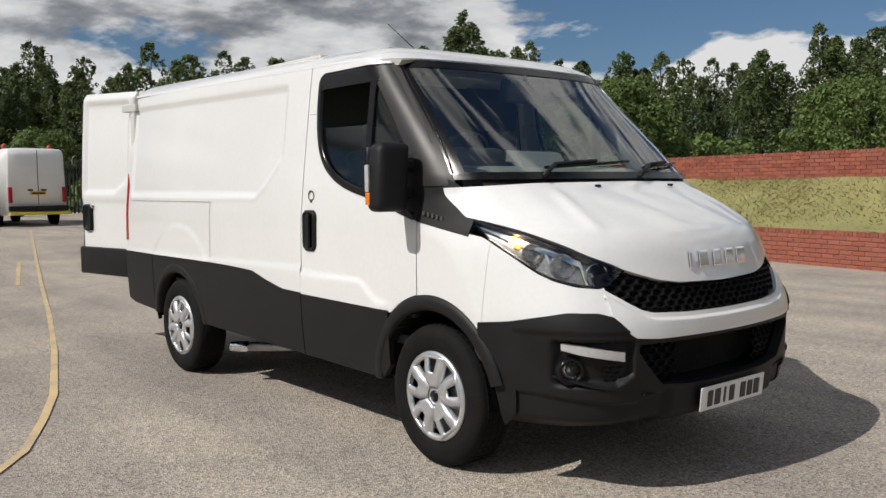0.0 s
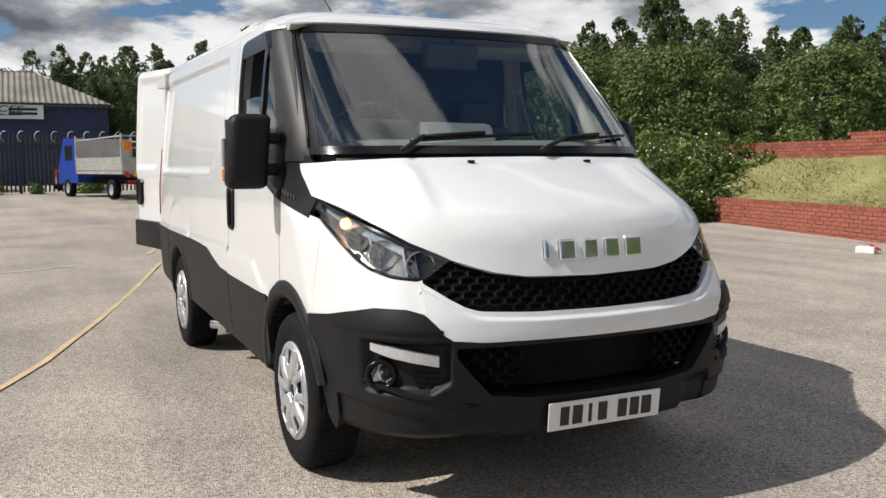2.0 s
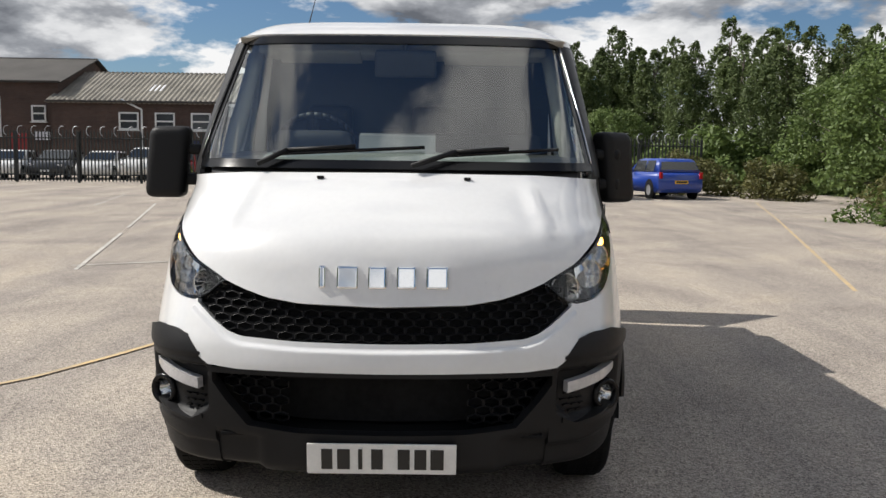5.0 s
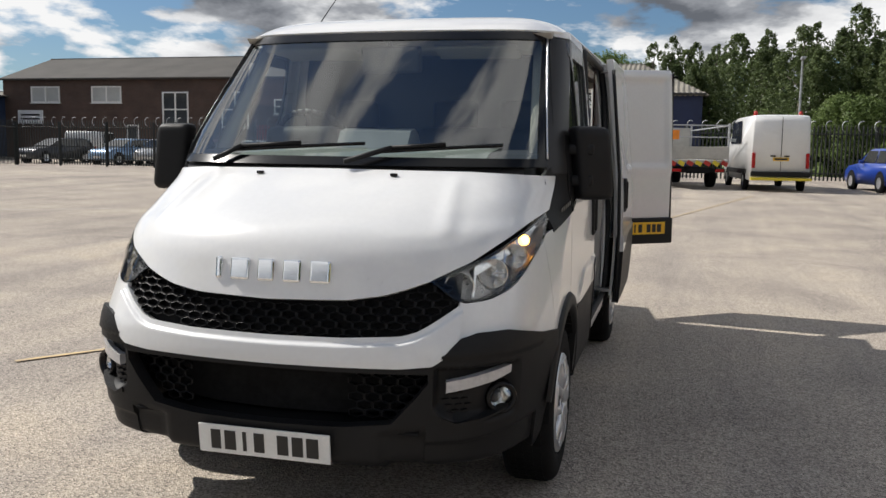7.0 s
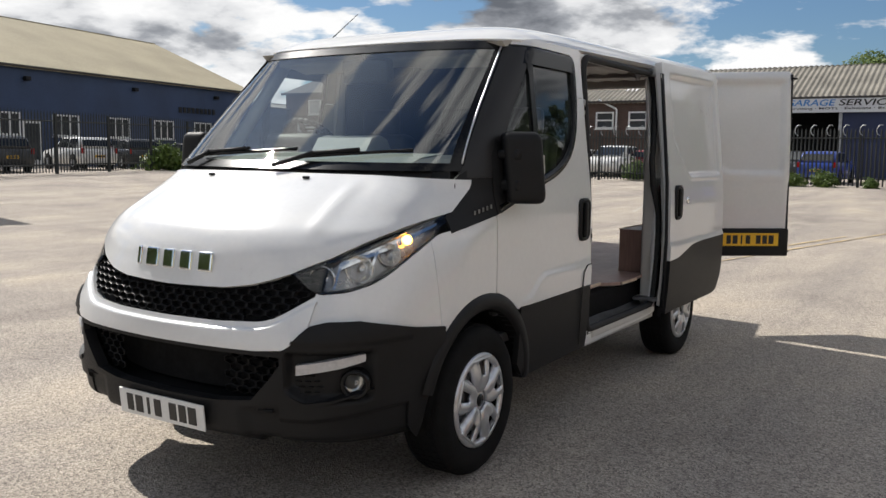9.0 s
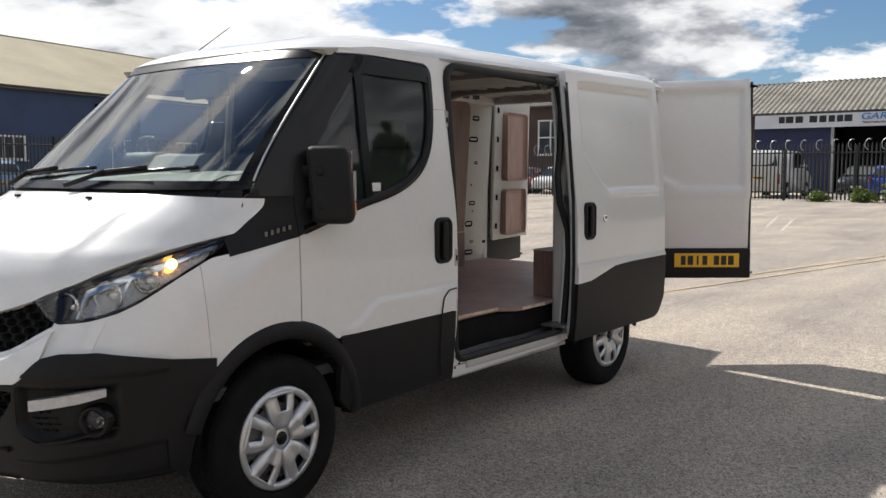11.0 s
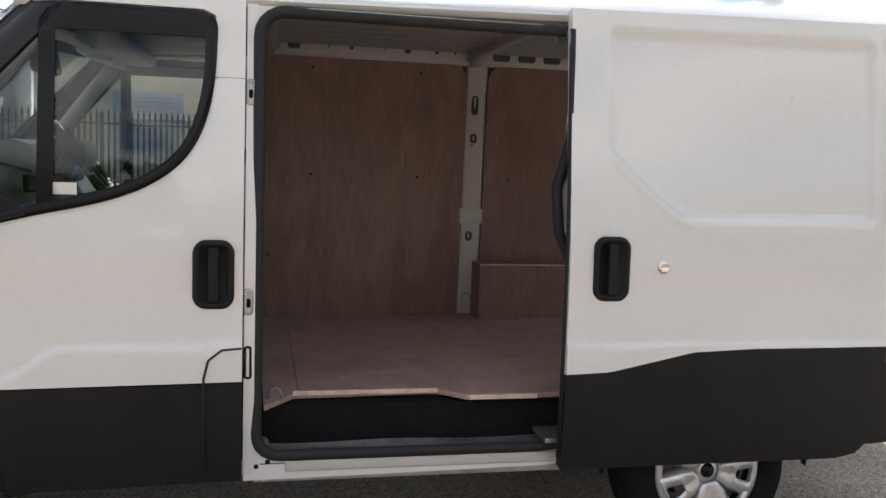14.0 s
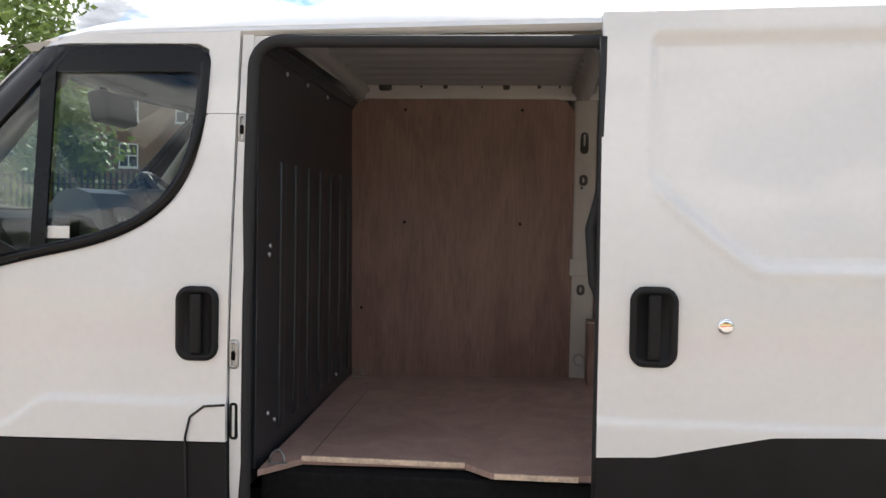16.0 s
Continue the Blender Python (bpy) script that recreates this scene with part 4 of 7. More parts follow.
# ---- van: front ----
for sgn in (-1, 1):
    def pod(s, z):
        inside = soft(0.395, 0.42, s) * soft(0.70, 0.665, s) * soft(0.50 + 0.05 * np.clip((0.47 - s) / 0.07, 0, 1), 0.53 + 0.05 * np.clip((0.47 - s) / 0.07, 0, 1), z) * soft(0.705, 0.695, z)
        crease = 0.010 * soft(-0.006, 0.006, z - 0.735)
        return -0.045 * inside + crease - 0.014 * soft(0.438, 0.422, z - 0.03 * np.clip((s - 0.5) / 0.25, 0, 1)) - 0.03 * soft(0.36, 0.28, z)
    panel("bumper_corner", "wrap", 0.385, 0.80, 0.285, [(0.385, 0.712), (0.41, 0.725), (0.44, 0.765), (0.47, 0.80), (0.52, 0.816), (0.62, 0.818), (0.72, 0.795), (0.80, 0.774)], PLASTIC, van, 0.012, sgn, 0.006, 56, 0.03, "black front bumper corner with a fog lamp pod", relief=pod)
    v_ = np.linspace(0, 1, 14)[None, :]
    u_ = np.linspace(0, 1, 12)[:, None]
    zf = 0.285 + (0.752 + 0.022 * u_ - 0.285) * v_
    x_in = np.maximum(np.sqrt(np.maximum(0.44 ** 2 - (zf - 0.345) ** 2, 0)), 0.345)
    x_out = surf("wrap", np.full_like(zf, 0.797), zf)[..., 0]
    xf_ = x_in + (x_out - x_in) * u_
    grid_mesh("bumper_flank", np.stack([xf_, sgn * (side_y(xf_, zf) + 0.012), zf], -1), PLASTIC, van, 0.04, "black bumper flank")
    panel("daytime_lamp", "wrap", 0.44, 0.665, [(0.418, 0.608), (0.44, 0.615), (0.60, 0.645), (0.665, 0.664)], [(0.418, 0.638), (0.44, 0.655), (0.60, 0.683), (0.665, 0.692)], LENSW, van, 0.004, sgn, 0.01, 4, 0.03, "white daytime running lamp strip")
    fx_, fy_ = 0.765, 0.815
    fog = part("fog_lamp", lathe([(0.040, 0.0), (0.042, 0.035), (0.054, 0.04), (0.060, 0.03), (0.064, -0.03)], 28, "x"), GLOSSBLACK, van, "round fog lamp in a black bezel", True)
    fog.matrix_basis = pose(fx_ - 0.012, sgn * fy_, 0.572, 0, 0, sgn * 28)
    lens = part("lens", lathe([(0.040, 0.02), (0.03, 0.03), (0.0, 0.034)], 24, "x"), LAMPGLASS, fog, "clear lens", True)
    part("reflector", lathe([(0.040, 0.012), (0.024, -0.012), (0.010, -0.02), (0.008, 0.006), (0.0, 0.008)], 24, "x"), REFL, fog, "", True)
    panel("fog_trim", "wrap", 0.425, 0.69, [(0.425, 0.512), (0.47, 0.492), (0.56, 0.508), (0.69, 0.548)], [(0.425, 0.530), (0.47, 0.506), (0.56, 0.518), (0.69, 0.552)], PLASTIC, van, 0.018, sgn, 0.01, 4, 0.04, "black trim below the fog lamp")
    for k in range(11):
        s_, z_ = 0.432 + 0.034 * (k % 3) + 0.012 * (k // 3 % 2), 0.535 + 0.022 * (k // 3)
        panel("pod_slat", "wrap", s_, s_ + 0.022, z_, z_ + 0.006, MESHBLACK, van, -0.022, sgn, 0.01, 2, 0.012)


def hexes(name, y0, y1, z_lo, z_hi, off, w, h, material, lbl):
    """A honeycomb of shallow cells on the front surface, each cell a raised frame."""
    V, F = [], []
    rows_, cols = int((1.06 - 0.46) / (h * 0.75)) + 2, int((y1 - y0) / w) + 2
    for i in range(rows_):
        zc = 0.46 + i * h * 0.75
        for j in range(cols):
            yc = y0 + (j + 0.5 * (i % 2)) * w
            lo, hi = np.interp(yc, *np.array(z_lo).T), np.interp(yc, *np.array(z_hi).T)
            if yc < y0 or yc > y1 or zc < lo + h * 0.35 or zc > hi - h * 0.35:
                continue
            b = len(V)
            for k, d in ((1.0, 0.0), (0.84, 0.003), (0.76, -0.018)):
                for q in range(6):
                    a = math.pi / 6 + q * math.pi / 3
                    y, z = yc + math.cos(a) * w * 0.577 * k, zc + math.sin(a) * h * 0.5 * k
                    V.append((float(front_point(y, z)) + off + d, y, z))
            for ring in (0, 6):
                for q in range(6):
                    n = (q + 1) % 6
                    F.append((b + ring + q, b + ring + n, b + ring + 6 + n, b + ring + 6 + q))
    mesh_from(name, V, F, material, van, lbl)


panel("grille", "front", -0.69, 0.69, GR_LOW, GR_TOP, UNDER, van, -0.035, 1, 0.03, 6, 0.03, "black upper grille")
hexes("grille_mesh", -0.64, 0.64, GR_LOW, GR_TOP, -0.012, 0.060, 0.034, MESHBLACK, "black honeycomb grille")
LG_LOW = [(-0.61, 0.67), (-0.56, 0.60), (-0.47, 0.50), (-0.3, 0.482), (0, 0.478), (0.3, 0.482), (0.47, 0.50), (0.56, 0.60), (0.61, 0.67)]
panel("lower_grille", "front", -0.61, 0.61, LG_LOW, 0.692, UNDER, van, -0.13, 1, 0.03, 6, 0.0, "deep black lower intake")
hexes("lower_mesh", -0.60, -0.33, LG_LOW, [(-1, 0.69), (1, 0.69)], -0.05, 0.06, 0.04, MESHBLACK, "black honeycomb mesh")
hexes("lower_mesh", 0.33, 0.60, LG_LOW, [(-1, 0.69), (1, 0.69)], -0.05, 0.06, 0.04, MESHBLACK, "black honeycomb mesh")
panel("bumper_lip", "front", -0.615, 0.615, 0.684, 0.704, PLASTIC, van, 0.012, 1, 0.03, 4, 0.06, "black bumper lip")


def apron(y, z):
    return -0.02 * soft(0.47, 0.455, z) * soft(0.42, 0.44, np.abs(y)) - 0.035 * soft(0.36, 0.28, z)


panel("front_bumper", "front", -0.612, 0.612, 0.27, LG_LOW, PLASTIC, van, 0.012, 1, 0.02, 18, 0.05, "black plastic front bumper", relief=apron)
for z_ in (0.464, 0.712):
    part("intake_wall", box((0.84, 0, z_), (0.26, 1.14, 0.012), 0.003), UNDER, van)
# added box, unseen: stops sun leaking through the cowl gap
part("bonnet_light_block", box((0.32, 0, 0.82), (0.62, 1.30, 0.62), 0.04), UNDER, van, "dark unseen box below the bonnet, blocking light")
part("undertray", box((0.42, 0, 0.33), (0.7, 1.1, 0.03), 0.01), UNDER, van)


def plate(parent, m, back):
    """A number plate; its characters stand as plain bars."""
    p = part("number_plate", box((0, 0, 0), (0.52, 0.008, 0.111), 0.003), back, parent, "number plate with plain black bars")
    p.matrix_basis = m
    for k, w in enumerate((0.038, 0.044, 0.014, 0.040, 0.042, 0.042, 0.046)):
        x = -0.20 + k * 0.058 + (0.035 if k > 3 else 0) + 0.01
        part("plate_bar", box((x, -0.0055, 0), (w, 0.003, 0.074)), INK, p)
    return p


plate(van, pose(1.035, 0.004, 0.40, 6, 0, 90), PLATEW)
# brand mark as five plain chrome blocks
for k, (yc, w) in enumerate(((-0.215, 0.026), (-0.125, 0.076), (-0.02, 0.066), (0.082, 0.070), (0.19, 0.080))):
    z0 = 1.024
    x0 = float(front_point(yc, z0))
    b = part("chrome_mark", box((0, 0, 0), (0.020, w, 0.082), 0.0095, None, 4), CHROME, van, "raised chrome block of the brand mark")
    b.matrix_basis = pose(x0 + 0.010, yc, z0, 0, -9, 0)
for y in (-0.285, 0.305):
    part("washer_jet", box((float(front_point(y, 1.352)) + 0.002, y, 1.364), (0.020, 0.028, 0.012), 0.004), PLASTIC, van, "black washer jet")

# headlamps
for sgn in (-1, 1):
    hl = panel("headlamp", "wrap", 0.358, 0.752, HL_LOW, HL_TOP, LAMPDARK, van, -0.055, sgn, 0.012, 12, -0.05, "clear headlamp with a lit amber indicator")
    panel("lamp_rim", "wrap", 0.358, 0.752, [(s, z - 0.010) for s, z in HL_TOP], [(s, z + 0.002) for s, z in HL_TOP], GLOSSBLACK, hl, 0.002, sgn, 0.02, 3, 0.02)
    panel("lamp_rim", "wrap", 0.358, 0.752, HL_LOW, [(s, z + 0.010) for s, z in HL_LOW], GLOSSBLACK, hl, 0.002, sgn, 0.015, 3, 0.02)
    panel("lamp_cover", "wrap", 0.358, 0.752, HL_LOW, HL_TOP, LAMPGLASS, hl, 0.003, sgn, 0.02, 6, 0.0, "clear lamp cover")
    panel("reflector_strip", "wrap", 0.50, 0.735, [(0.50, 1.015), (0.6, 1.07), (0.69, 1.12), (0.735, 1.185)], [(0.50, 1.05), (0.6, 1.105), (0.69, 1.165), (0.735, 1.205)], REFL, hl, -0.03, sgn, 0.02, 5, 0.01)
    for s, z, r, rz in ((0.452, 0.973, 0.050, 18), (0.56, 1.012, 0.052, 25), (0.64, 1.065, 0.042, 34)):
        p0 = surf("wrap", np.array([s]), np.array([z]), sgn)[0]
        bm = lathe([(r, 0.0), (r * 0.93, -0.010), (r * 0.86, -0.020), (r * 0.6, -0.036), (0.014, -0.044), (0.012, -0.015), (0.0, -0.01)], 48, "x")
        for v in bm.verts:                              # fluted like a fan
            rad = math.hypot(v.co.y, v.co.z)
            if 0.016 < rad < r * 0.97:
                v.co.x += 0.0035 * math.cos(10 * math.atan2(v.co.z, v.co.y))
        bowl = part("reflector", bm, REFL, hl, "bright fluted lamp reflector", True)
        part("bowl_rim", lathe([(r * 0.98, -0.004), (r + 0.005, 0.003), (r + 0.004, -0.012)], 32, "x"), REFL, bowl, "", True)
        bowl.matrix_basis = pose(p0[0] - 0.030, p0[1] - sgn * 0.012, p0[2], 0, 0, sgn * rz)
    for s0, z0, z1 in ((0.500, 0.945, 1.030), (0.606, 1.000, 1.090)):
        panel("lamp_divider", "wrap", s0, s0 + 0.008, z0, z1, REFL, hl, -0.028, sgn, 0.012, 4, 0.02, "bright lamp divider")
    p0 = surf("wrap", np.array([0.675]), np.array([1.118]), sgn)[0]
    bm = bmesh.new()
    bmesh.ops.create_uvsphere(bm, u_segments=14, v_segments=8, radius=0.021)
    bulb = part("indicator_bulb", bm, INDIC, hl, "lit amber indicator bulb", True)
    bulb.matrix_basis = pose(p0[0] - 0.035, p0[1] - sgn * 0.02, p0[2])

# wipers
for y_p, y0, y1 in ((-0.56, -0.44, 0.13), (0.08, 0.26, 0.70)):
    P = lambda y, z, o=0.03: Vector((float(front_point(y, z)) + o, y, z + o * 0.6))   # noqa: E731
    bm = add_rod(bmesh.new(), P(y_p, 1.395), P(y0, 1.455), 0.011, 8)
    add_rod(bm, P(y0, 1.455), P((y0 + y1) / 2, 1.472), 0.009, 8)
    wp = part("wiper", bm, PLASTIC, van, "black windscreen wiper", True)
    pts = [P(y0 - 0.06 + (y1 - y0 + 0.06) * k / 10, 1.445 + 0.035 * k / 10, 0.016) for k in range(11)]
    tube("blade", pts, 0.0085, GLOSSBLACK, wp, "", 6)
# added beads along the windscreen's sides; the left one paints the glint there
for sgn in (-1, 1):
    bead = []
    for k in range(13):
        z = 1.43 + 0.57 * k / 12
        y = 0.878 - 0.105 * (z - 1.37) / 0.68
        bead.append((float(front_point(y, z)) + 0.014, sgn * y, z + 0.004))
    tube("windscreen_bead", bead, 0.0045, GLINT if sgn > 0 else GLOSSBLACK, van, "added thin bead along the windscreen", 8)
# antenna
an = part("antenna", lathe([(0.026, 0.0), (0.022, 0.012), (0.012, 0.02), (0.0, 0.022)], 16, "z"), PLASTIC, van, "thin black roof antenna", True)
an.matrix_basis = pose(-0.67, -0.50, 2.118)
part("mast", rod((0, 0, 0.01), (-0.27, 0.0, 0.20), 0.0035, 8, 0.002), PLASTIC, an)

# mirrors
for sgn in (-1, 1):
    bm = box((-0.17, sgn * 1.095, 1.415), (0.115, 0.185, 0.335), 0.045, None, 4)
    for v in bm.verts:
        v.co.x += 0.10 * (v.co.z - 1.415) * -0.35
        v.co.y += sgn * -0.03 * max(0, v.co.z - 1.45) / 0.13
    if sgn > 0:
        turn = Matrix.Translation((-0.24, 1.035, 0)) @ Matrix.Rotation(radians(38), 4, "Z") @ Matrix.Translation((0.17, -1.095, 0))
    else:
        turn = Matrix()
    mr = part("wing_mirror", bm, PLASTIC, van, "tall black wing mirror on twin arms", True)
    part("mirror_arm", box((-0.19, sgn * 0.985, 1.475), (0.07, 0.12, 0.05), 0.015), PLASTIC, mr, "", True)
    part("mirror_arm", box((-0.19, sgn * 0.985, 1.335), (0.07, 0.12, 0.055), 0.015), PLASTIC, mr, "", True)
    part("mirror_glass", box((-0.226, sgn * 1.095, 1.44), (0.006, 0.15, 0.24), 0.002), CHROME, mr, "mirror glass")
    part("mirror_lamp", box((-0.205, sgn * 1.183, 1.41), (0.03, 0.014, 0.13), 0.004), LENSW, mr, "clear marker strip")
    part("mirror_indicator", box((-0.20, sgn * 1.180, 1.312), (0.036, 0.020, 0.06), 0.006), AMBER, mr, "amber indicator lens")
    mr.data.transform(turn)
    for ch in mr.children:
        if ch.name.split(".")[0] != "mirror_arm":
            ch.data.transform(turn)

# ---- van: cab interior ----
DASH_X = 0.04
dash = part("dashboard", prism([(-0.45, 1.0), (-0.46, 1.32), (-0.38, 1.44), (-0.25, 1.47), (-0.05, 1.45), (0.04, 1.42), (0.04, 1.25), (0.0, 0.9), (-0.35, 0.85)], -0.82, 0.82), DARKIN, van, "dark dashboard with a grey top")
part("dash_top", prism([(-0.25, 1.475), (-0.05, 1.455), (0.04, 1.425), (0.12, 1.40), (0.28, 1.355), (0.28, 1.350), (0.04, 1.415), (-0.25, 1.468)], -0.60, 0.60), mat("grey_dash_top", (0.22, 0.235, 0.225), 0.7, 0, 0.05), dash)
part("centre_console", prism([(-0.46, 0.85), (-0.46, 1.25), (-0.42, 1.47), (-0.37, 1.545), (-0.31, 1.565), (-0.24, 1.55), (-0.18, 1.47), (-0.18, 0.85)], -0.19, 0.17), mat("light_grey_console", (0.26, 0.265, 0.27), 0.4, 0, 0.05), dash, "pale grey centre console")
dash.location.x = DASH_X
part("radio", box((-0.430, -0.01, 1.45), (0.03, 0.22, 0.075), 0.006, Matrix.Rotation(0.2, 4, "Y")), GLOSSBLACK, dash, "car radio")
for k in range(4):
    part("radio_button", box((-0.449, -0.085 + 0.05 * k, 1.435), (0.008, 0.03, 0.016), 0.002, Matrix.Rotation(0.2, 4, "Y")), SATINCHROME, dash)
part("instrument_hood", box((-0.38, -0.42, 1.50), (0.26, 0.38, 0.15), 0.06, None, 3), DARKIN, dash, "", True)
part("blue_leaflet", box((-0.475, -0.31, 1.425), (0.03, 0.16, 0.08), 0.01, Matrix.Rotation(-0.3, 4, "Y")), mat("blue_leaflet", (0.02, 0.09, 0.24), 0.6, 0, 0.1), dash, "blue leaflet lying on the dashboard")
part("passenger_vent", box((-0.455, 0.50, 1.40), (0.02, 0.16, 0.07), 0.008), GLOSSBLACK, dash)
sw = bmesh.new()
ring = [(0.195 * math.cos(a), 0.195 * math.sin(a), 0) for a in np.linspace(0, 2 * math.pi, 33)]
for a, b in zip(ring, ring[1:]):
    add_rod(sw, a, b, 0.015, 8)
add_rod(sw, (-0.19, 0, 0), (0.19, 0, 0), 0.014, 8)
add_rod(sw, (0, -0.19, 0), (0, 0, -0.01), 0.014, 8)
wheel_ob = part("steering_wheel", sw, DARKIN, van, "dark steering wheel", True)
wheel_ob.matrix_basis = pose(-0.43, -0.42, 1.495, 0, -52, 0)
part("wheel_boss", box((0, 0, 0.0), (0.11, 0.14, 0.05), 0.025, None, 3), DARKIN, wheel_ob, "", True)
part("steering_column", rod((-0.02, 0, -0.02), (0.0, 0, -0.30), 0.035, 12), DARKIN, wheel_ob)
for y, w in ((-0.44, 0.48), (0.36, 0.84)):
    bm = box((-0.86, y, 0.92), (0.50, w, 0.17), 0.06, None, 3)
    s_ = part("seat", bm, DARKIN, van, "dark fabric cab seat", True)
    part("backrest", box((-1.07, y, 1.28), (0.15, w - 0.02, 0.62), 0.05, Matrix.Rotation(-0.16, 4, "Y"), 3), DARKIN, s_, "", True)
    for hy in ((y,) if w < 0.6 else (y - 0.2, y + 0.2)):
        part("headrest", box((-1.11, hy, 1.66), (0.10, 0.26, 0.17), 0.045, None, 3), DARKIN, s_, "", True)
    part("seat_base", box((-0.88, y, 0.72), (0.44, w - 0.06, 0.26), 0.03), DARKIN, s_)
part("cab_floor", box((-0.45, 0, 0.58), (1.55, 1.80, 0.05), 0.01), DARKIN, van)
part("headlining", prism([(-0.42, 2.03), (-0.60, 2.055), (-1.22, 2.075), (-1.22, 2.055), (-0.62, 2.03), (-0.45, 2.005)], -0.80, 0.80), GREYIN, van, "pale grey headlining")
part("header_shelf", box((-0.60, 0, 1.985), (0.26, 1.45, 0.055), 0.02), GREYIN, van, "", True)
rm = part("interior_mirror", box((-0.36, 0.02, 1.905), (0.07, 0.30, 0.13), 0.02, Matrix.Rotation(0.2, 4, "Y"), 3), DARKIN, van, "dark interior mirror", True)
part("mirror_stem", rod((-0.35, 0.02, 1.95), (-0.31, 0.02, 2.0), 0.012, 8), DARKIN, rm)
for sgn in (-1, 1):
    part("sun_visor", box((-0.52, sgn * 0.42, 1.955), (0.16, 0.42, 0.02), 0.008, Matrix.Rotation(-0.25, 4, "Y")), GREYIN, van, "", True)
    a_in = part("inner_pillar", rod((-0.08, sgn * 0.80, 1.38), (-0.54, sgn * 0.735, 1.98), 0.038, 10), GREYIN, van, "grey inner pillar trim", True)
    part("door_card", box((-0.66, sgn * 0.90, 0.98), (0.95, 0.05, 0.55), 0.02), DARKIN, van, "dark inner door card")
part("window_sticker", box((-0.615, float(side_y(-0.615, 1.40)) - 0.009, 1.40), (0.085, 0.002, 0.04)), PLATEW, van, "small white window sticker")

# ---- van: cargo space ----
FL = 0.635
BULK = mat("black_bulkhead_paint", (0.022, 0.027, 0.032), 0.36, 0, 0.15, 6, 60, 0.05)
BK = -1.228                                        # bulkhead
bh = part("bulkhead", box((BK - 0.012, 0, 1.33), (0.024, 1.66, 1.42), 0.004), BULK, van, "black ribbed steel bulkhead")
for k in range(7):
    y = -0.66 + k * 0.2
    part("bulkhead_rib", box((BK - 0.026, y, 1.18), (0.012, 0.07, 0.95), 0.005, None, 2), BULK, bh, "", True)
part("bulkhead_rail", box((BK - 0.02, 0, 2.03), (0.03, 1.60, 0.05), 0.01), BULK, bh)
# floor with a cut-out for the step
floor_poly = [(-1.245, -0.865), (-1.275, 0.885), (-1.385, 0.73), (-1.94, 0.726), (-2.036, 0.83), (-2.50, 0.845), (-4.0, 0.82), (-4.0, -0.865)]
fb_ = prism(floor_poly, FL - 0.02, FL, "z")
for v in fb_.verts:
    v.co.z += 0.020 * max(0, -1.6 - v.co.x) + 0.012 * max(0, 0.7 - v.co.y)
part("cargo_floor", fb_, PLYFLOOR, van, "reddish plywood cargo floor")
ed = bmesh.new()
add_box(ed, ((-1.385 - 1.94) / 2, 0.731, FL + 0.002), (0.56, 0.014, 0.018), 0.002)
add_box(ed, (-2.18, 0.842, FL + 0.002), (0.27, 0.014, 0.018), 0.002)
part("floor_edge", ed, PLYEDGE, van, "pale step edge trim")
part("floor_pan", box((-2.65, 0, 0.53), (2.78, 1.60, 0.16), 0.01), UNDER, van)
STEP = [(0.690, 0.618), (0.712, 0.600), (0.722, 0.560), (0.738, 0.515), (0.768, 0.480), (0.805, 0.466), (0.812, 0.456), (0.845, 0.452), (0.852, 0.444), (0.905, 0.442), (0.93, 0.440)]
xs_ = np.linspace(-1.262, -2.462, 49)
G = np.array([[(x, y + 0.10 * float(soft(-1.98, -2.06, x)) * (k < 4) * (1 - k / 4) + 0.05 * float(soft(-1.34, -1.27, x)) * (k < 5), z + 0.004 * math.sin(x * 9 + k)) for k, (y, z) in enumerate(STEP)] for x in xs_])
st = grid_mesh("side_step", G, STEPGREY, van, 0.004, "dusty black moulded step tread", inward=(-1.86, 0.7, -1.0))
for x_, y_ in ((-2.18, 0.88), (-2.06, 0.83), (-1.62, 0.86), (-1.44, 0.80)):
    part("grit", box((x_, y_, 0.449), (0.018, 0.012, 0.006), 0.002), PLYEDGE, st, "crumb of pale grit")
sill_poly = [(-1.205, 0.375), (-1.205, 0.53), (-1.245, 0.53), (-1.262, 0.49), (-1.30, 0.458), (-1.36, 0.447), (-2.36, 0.447), (-2.41, 0.46), (-2.44, 0.50), (-2.46, 0.50), (-2.46, 0.40), (-2.30, 0.388), (-1.5, 0.378)]
sl = part("door_sill", prism(sill_poly, 0.895, 0.928), WHITE, van, "scuffed white door sill")
part("sill_cover", box((-1.86, 0.926, 0.424), (1.02, 0.018, 0.042), 0.007, None, 2), WHITE_IN, sl, "", True)
part("sill_lip", box((-1.84, 0.915, 0.378), (1.20, 0.02, 0.026), 0.005), STEEL, sl)
for x in (-1.25, -1.29):
    part("sill_hole", lathe([(0.009, 0.0), (0.008, 0.002), (0.0, 0.002)], 12), UNDER, sl).matrix_basis = pose(x, 0.928, 0.425 - 0.4 * (x + 1.25))
